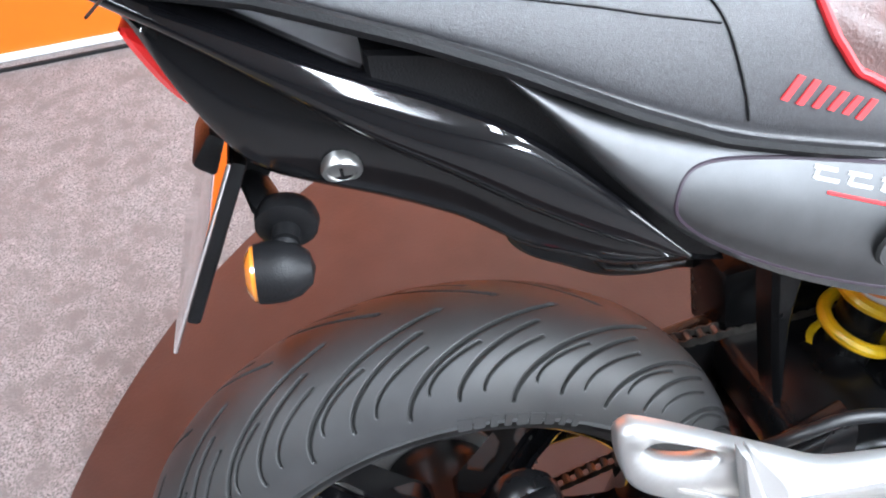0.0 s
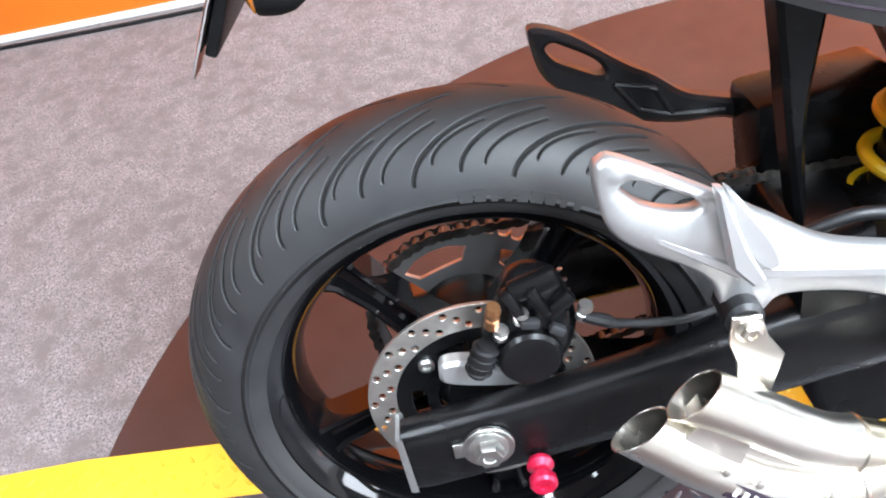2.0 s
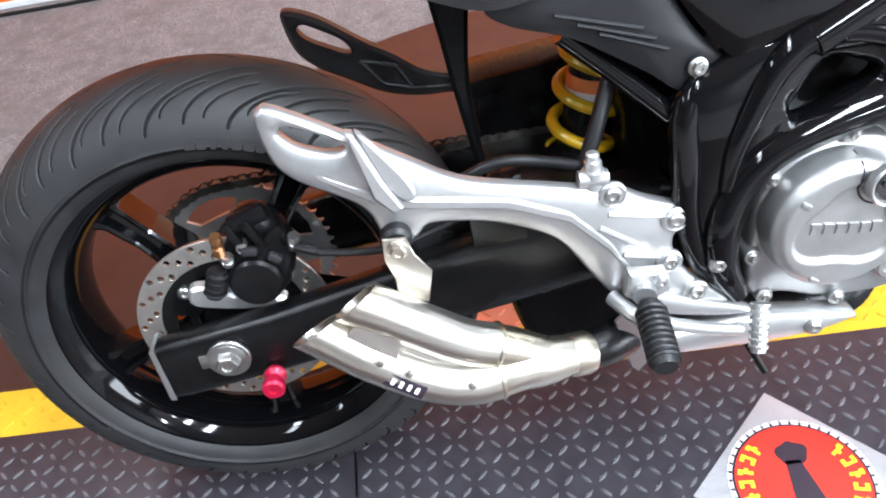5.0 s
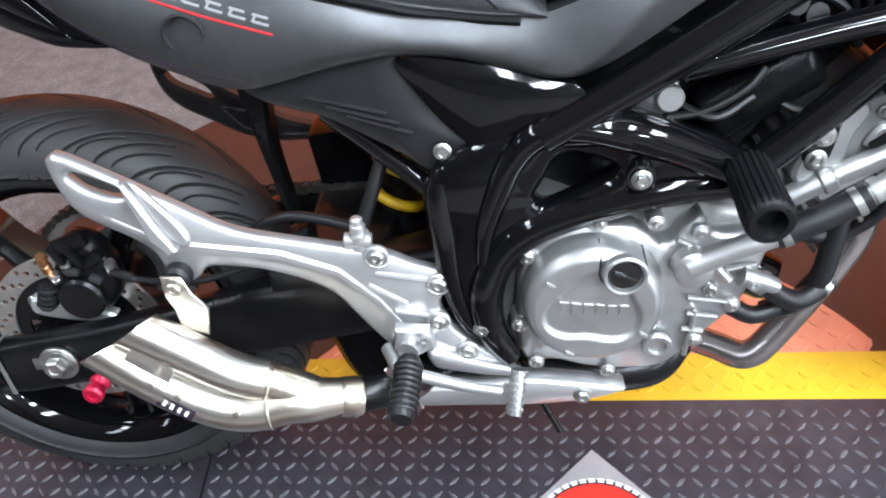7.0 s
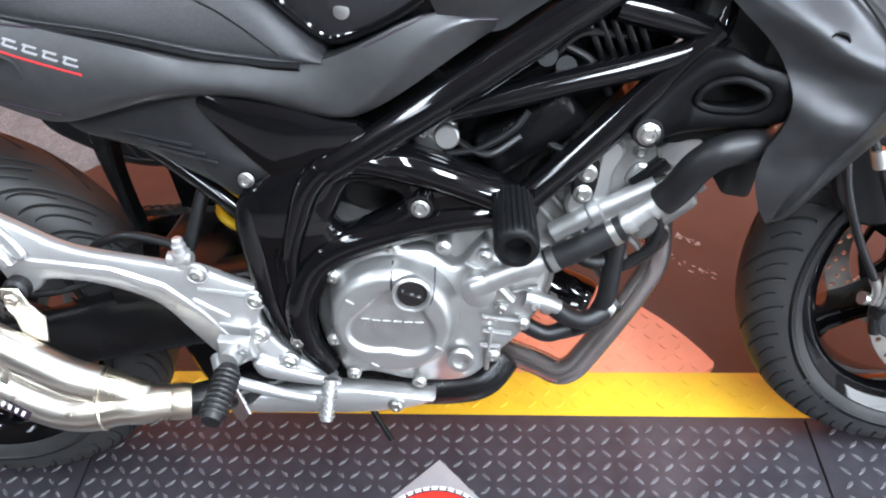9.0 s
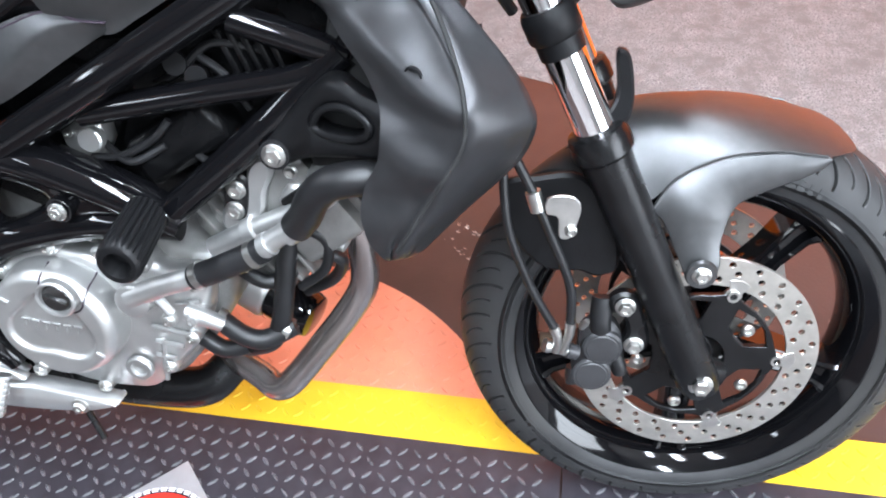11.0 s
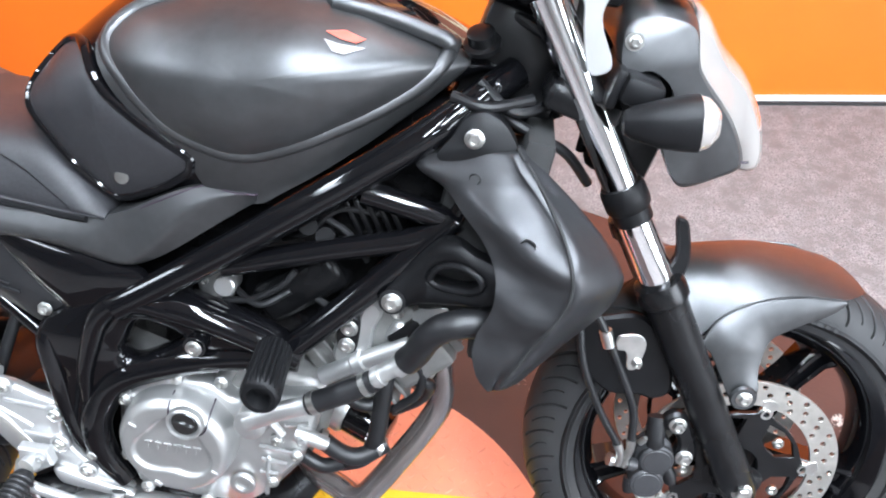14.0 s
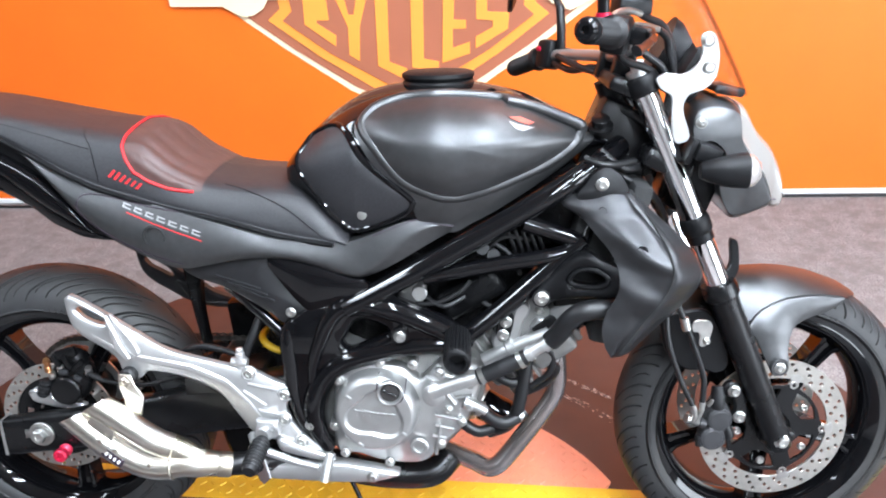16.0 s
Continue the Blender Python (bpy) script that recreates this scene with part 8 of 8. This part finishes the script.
wall_shape(shield([(0.45, 1.72), (0.80, 1.58), (0.88, 1.15), (0.80, 0.86), (0.69, 0.775), (0.47, 0.606), (0.24, 0.445), (0.0, 0.315)], 0.02), CREAM, 0.0045, sign, "shield_border", "cream shield border")
wall_shape(shield([(0.44, 1.69), (0.76, 1.55), (0.84, 1.15), (0.76, 0.87), (0.63, 0.755), (0.435, 0.607), (0.22, 0.463), (0.0, 0.345)], 0.015), WALLBROWN, 0.009, sign, "shield_field", "brown shield field")
wall_shape(shield([(0.40, 1.60), (0.56, 1.46), (0.60, 1.15), (0.49, 0.86), (0.475, 0.765), (0.525, 0.724), (0.345, 0.585), (0.15, 0.459), (0.0, 0.378)]), WALLTAN, 0.0135, sign, "shield_band", "tan orange band")
wall_shape(shield([(0.37, 1.56), (0.52, 1.43), (0.555, 1.15), (0.445, 0.86), (0.43, 0.757), (0.468, 0.722), (0.305, 0.598), (0.115, 0.487), (0.0, 0.422)]), WALLBROWN, 0.018, sign, "shield_panel", "brown shield panel")
wall_shape([(SX - 0.885, 0.785), (SX - 0.69, 0.781), (SX - 0.615, 0.739), (SX - 0.575, 0.746), (SX - 0.535, 0.768), (SX - 0.515, 0.80), (SX + 0.50, 0.80), (SX + 0.53, 0.764), (SX + 0.60, 0.735), (SX + 0.69, 0.775), (SX + 0.885, 0.785), (SX + 0.90, 1.06), (SX - 0.90, 1.06)], CREAM, 0.0225, sign, "cross_bar", "cream cross bar")
wall_shape([(SX - 0.86, 0.815), (SX + 0.86, 0.815), (SX + 0.86, 1.03), (SX - 0.86, 1.03)], WALLBROWN, 0.027, sign, "cross_bar_field", "brown cross bar field")
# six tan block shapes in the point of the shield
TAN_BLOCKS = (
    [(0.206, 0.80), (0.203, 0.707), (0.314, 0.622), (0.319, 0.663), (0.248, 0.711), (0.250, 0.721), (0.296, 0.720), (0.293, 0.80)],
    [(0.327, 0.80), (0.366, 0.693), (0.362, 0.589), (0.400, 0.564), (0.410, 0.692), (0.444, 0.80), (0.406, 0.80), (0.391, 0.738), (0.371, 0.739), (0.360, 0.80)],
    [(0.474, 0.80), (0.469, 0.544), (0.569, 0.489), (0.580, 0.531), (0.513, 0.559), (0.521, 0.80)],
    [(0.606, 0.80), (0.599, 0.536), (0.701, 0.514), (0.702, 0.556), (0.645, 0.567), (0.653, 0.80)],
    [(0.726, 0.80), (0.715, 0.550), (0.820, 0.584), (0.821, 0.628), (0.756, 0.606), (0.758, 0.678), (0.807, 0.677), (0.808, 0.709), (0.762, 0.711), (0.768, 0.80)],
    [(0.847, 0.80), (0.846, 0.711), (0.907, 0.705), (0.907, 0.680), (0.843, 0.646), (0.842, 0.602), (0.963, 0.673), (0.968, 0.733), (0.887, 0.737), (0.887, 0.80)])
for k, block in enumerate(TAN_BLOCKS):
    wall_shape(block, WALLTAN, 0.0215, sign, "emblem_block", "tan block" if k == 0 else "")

# ---- printed foil on the strip ----
foil = thing("floor_decal", "silver foil square with red and yellow print on the strip", "floor decal")
DC = (0.687, -0.107)


def flat_shape(pts, z, mat, name, parent, label=""):
    bm = bmesh.new()
    top = [bm.verts.new((x, y, z)) for x, y in pts]
    low = [bm.verts.new((x, y, z - 0.0012)) for x, y in pts]
    bm.faces.new(top)
    for i in range(len(pts)):
        bm.faces.new((top[i - 1], top[i], low[i], low[i - 1]))
    return part(name, bm, mat, parent, label, smooth=False)


q = 0.146
flat_shape([(DC[0] + 0.006, DC[1] + q), (DC[0] - q, DC[1] + 0.008), (DC[0] - 0.006, DC[1] - q), (DC[0] + q, DC[1] - 0.008)], 0.0032, SILVERPLATE, "foil", foil, "silver embossed foil")
flat_shape([(DC[0] + 0.094 * math.cos(2 * math.pi * k / 80), DC[1] + 0.094 * math.sin(2 * math.pi * k / 80)) for k in range(80)], 0.0040, DARKMARK, "dark_ring", foil)
for k in range(44):
    a = 2 * math.pi * k / 44
    c, d = math.cos(a), math.sin(a)
    pts = []
    for p, w in ((-0.0030, -0.0052), (0.0, -0.0036), (0.0030, -0.0052), (0.0030, 0.0052), (0.0, 0.0036), (-0.0030, 0.0052)):
        pts.append((DC[0] + (0.0935 + p) * c - w * d, DC[1] + (0.0935 + p) * d + w * c))
    flat_shape(pts, 0.0048, WHITEMARK, "chain_link", foil, "pale chain link" if k == 0 else "")
flat_shape([(DC[0] + 0.087 * math.cos(2 * math.pi * k / 80), DC[1] + 0.087 * math.sin(2 * math.pi * k / 80)) for k in range(80)], 0.0054, LOGORED, "red_disc", foil, "red printed disc")
blob = []
for k in range(40):
    a = 2 * math.pi * k / 40
    r = 0.0195 + 0.0022 * math.cos(2 * a) + 0.0015 * math.sin(5 * a)
    blob.append((DC[0] + 0.003 + r * math.cos(a), DC[1] + 0.044 + r * math.sin(a)))
flat_shape(blob, 0.0062, DARKMARK, "dark_print", foil)
flat_shape([(DC[0] - 0.010, DC[1] + 0.034), (DC[0] + 0.010, DC[1] + 0.032), (DC[0] + 0.022, DC[1] - 0.045), (DC[0] - 0.022, DC[1] - 0.045)], 0.0062, DARKMARK, "dark_print", foil)
# arcs of chunky yellow lettering bars on both sides
for first, last, n in ((128, 232, 8), (30, -46, 6)):
    for k in range(n):
        a = radians(first + (last - first) * k / (n - 1))
        u, v = (math.cos(a), math.sin(a)), (-math.sin(a), math.cos(a))
        for p0, p1, w0, w1 in ((-0.010, 0.010, -0.0056, -0.0018), (0.0045, 0.010, -0.0018, 0.0050), (-0.010, -0.0045, -0.0018, 0.0050)) if k % 2 else ((-0.010, 0.010, -0.0022, 0.0024), (0.004, 0.010, 0.0024, 0.0056), (-0.003, 0.002, -0.0056, -0.0022)):
            flat_shape([(DC[0] + (0.073 + p) * u[0] + w * v[0], DC[1] + (0.073 + p) * u[1] + w * v[1]) for p, w in ((p0, w0), (p1, w0), (p1, w1), (p0, w1))], 0.0062, LOGOYELLOW, "print_bar", foil)

# ---- scuffs on the deck ----
random.seed(4)


def scuff(x, y, length, width, turn, n, name="paint_scuff"):
    """A patch of ragged worn flecks."""
    bm = bmesh.new()
    for k in range(n):
        u, v = random.uniform(-0.5, 0.5) * length, random.gauss(0, 0.3) * width
        cx_, cy_ = x + u * math.cos(turn) - v * math.sin(turn), y + u * math.sin(turn) + v * math.cos(turn)
        r = random.uniform(0.0006, 0.0026)
        m = random.randint(5, 8)
        vs = []
        for j in range(m):
            a = 2 * math.pi * j / m
            rr = r * random.uniform(0.5, 1.3)
            e = 1.3 + 2.2 * random.random()
            px, py = rr * e * math.cos(a), rr * math.sin(a)
            vs.append(bm.verts.new((cx_ + px * math.cos(turn) - py * math.sin(turn), cy_ + px * math.sin(turn) + py * math.cos(turn), -0.0094 + 0.0002 * random.random())))
        bm.faces.new(vs)
    ob = part(name, bm, WHITEPAINT, deck, smooth=False)
    ob["kind"] = "stuff"
    return ob


scuff(1.10, 0.62, 0.28, 0.012, radians(-35), 90)
scuff(1.13, 0.52, 0.25, 0.02, radians(-40), 60)
scuff(0.98, 0.66, 0.2, 0.01, radians(-25), 30)
scuff(1.80, 0.37, 0.16, 0.035, radians(-70), 260)
scuff(0.36, 0.50, 0.14, 0.06, radians(35), 60)

# single tread bars of the black strip, under the engine
bar_meshes = []
for a in (-math.pi / 4, math.pi / 4):
    bm = bmesh.new()
    ca, sa = math.cos(SLANT + a), math.sin(SLANT + a)
    ring = [(ca * p * 0.011 - sa * q * 0.0032, sa * p * 0.011 + ca * q * 0.0032) for p, q in ((-1, 0), (-0.55, -0.8), (0.0, -1), (0.55, -0.8), (1, 0), (0.55, 0.8), (0.0, 1), (-0.55, 0.8))]
    low = [bm.verts.new((x, y, -0.0005)) for x, y in ring]
    top = [bm.verts.new((0.62 * x, 0.62 * y, 0.0024)) for x, y in ring]
    for k in range(8):
        bm.faces.new((low[k], low[(k + 1) % 8], top[(k + 1) % 8], top[k]))
    bm.faces.new(top)
    me = bpy.data.meshes.new("tread_bar")
    bm.to_mesh(me)
    bm.free()
    me.materials.append(WORNGLINT)
    bar_meshes.append(me)
for i in range(10, 40):
    for j in range(-20, 20):
        u, v = i * 0.024, j * 0.024
        x, y = u * math.cos(SLANT) - v * math.sin(SLANT), u * math.sin(SLANT) + v * math.cos(SLANT)
        if BAR_A < x < BAR_B and Y_NEAR + 0.01 < y - SLANT * x < Y_EDGE - 0.008:
            bar = new("tread_bar", bar_meshes[(i + j) % 2])
            bar.parent = strip
            bar.matrix_local = pose(x, y, 0.0)
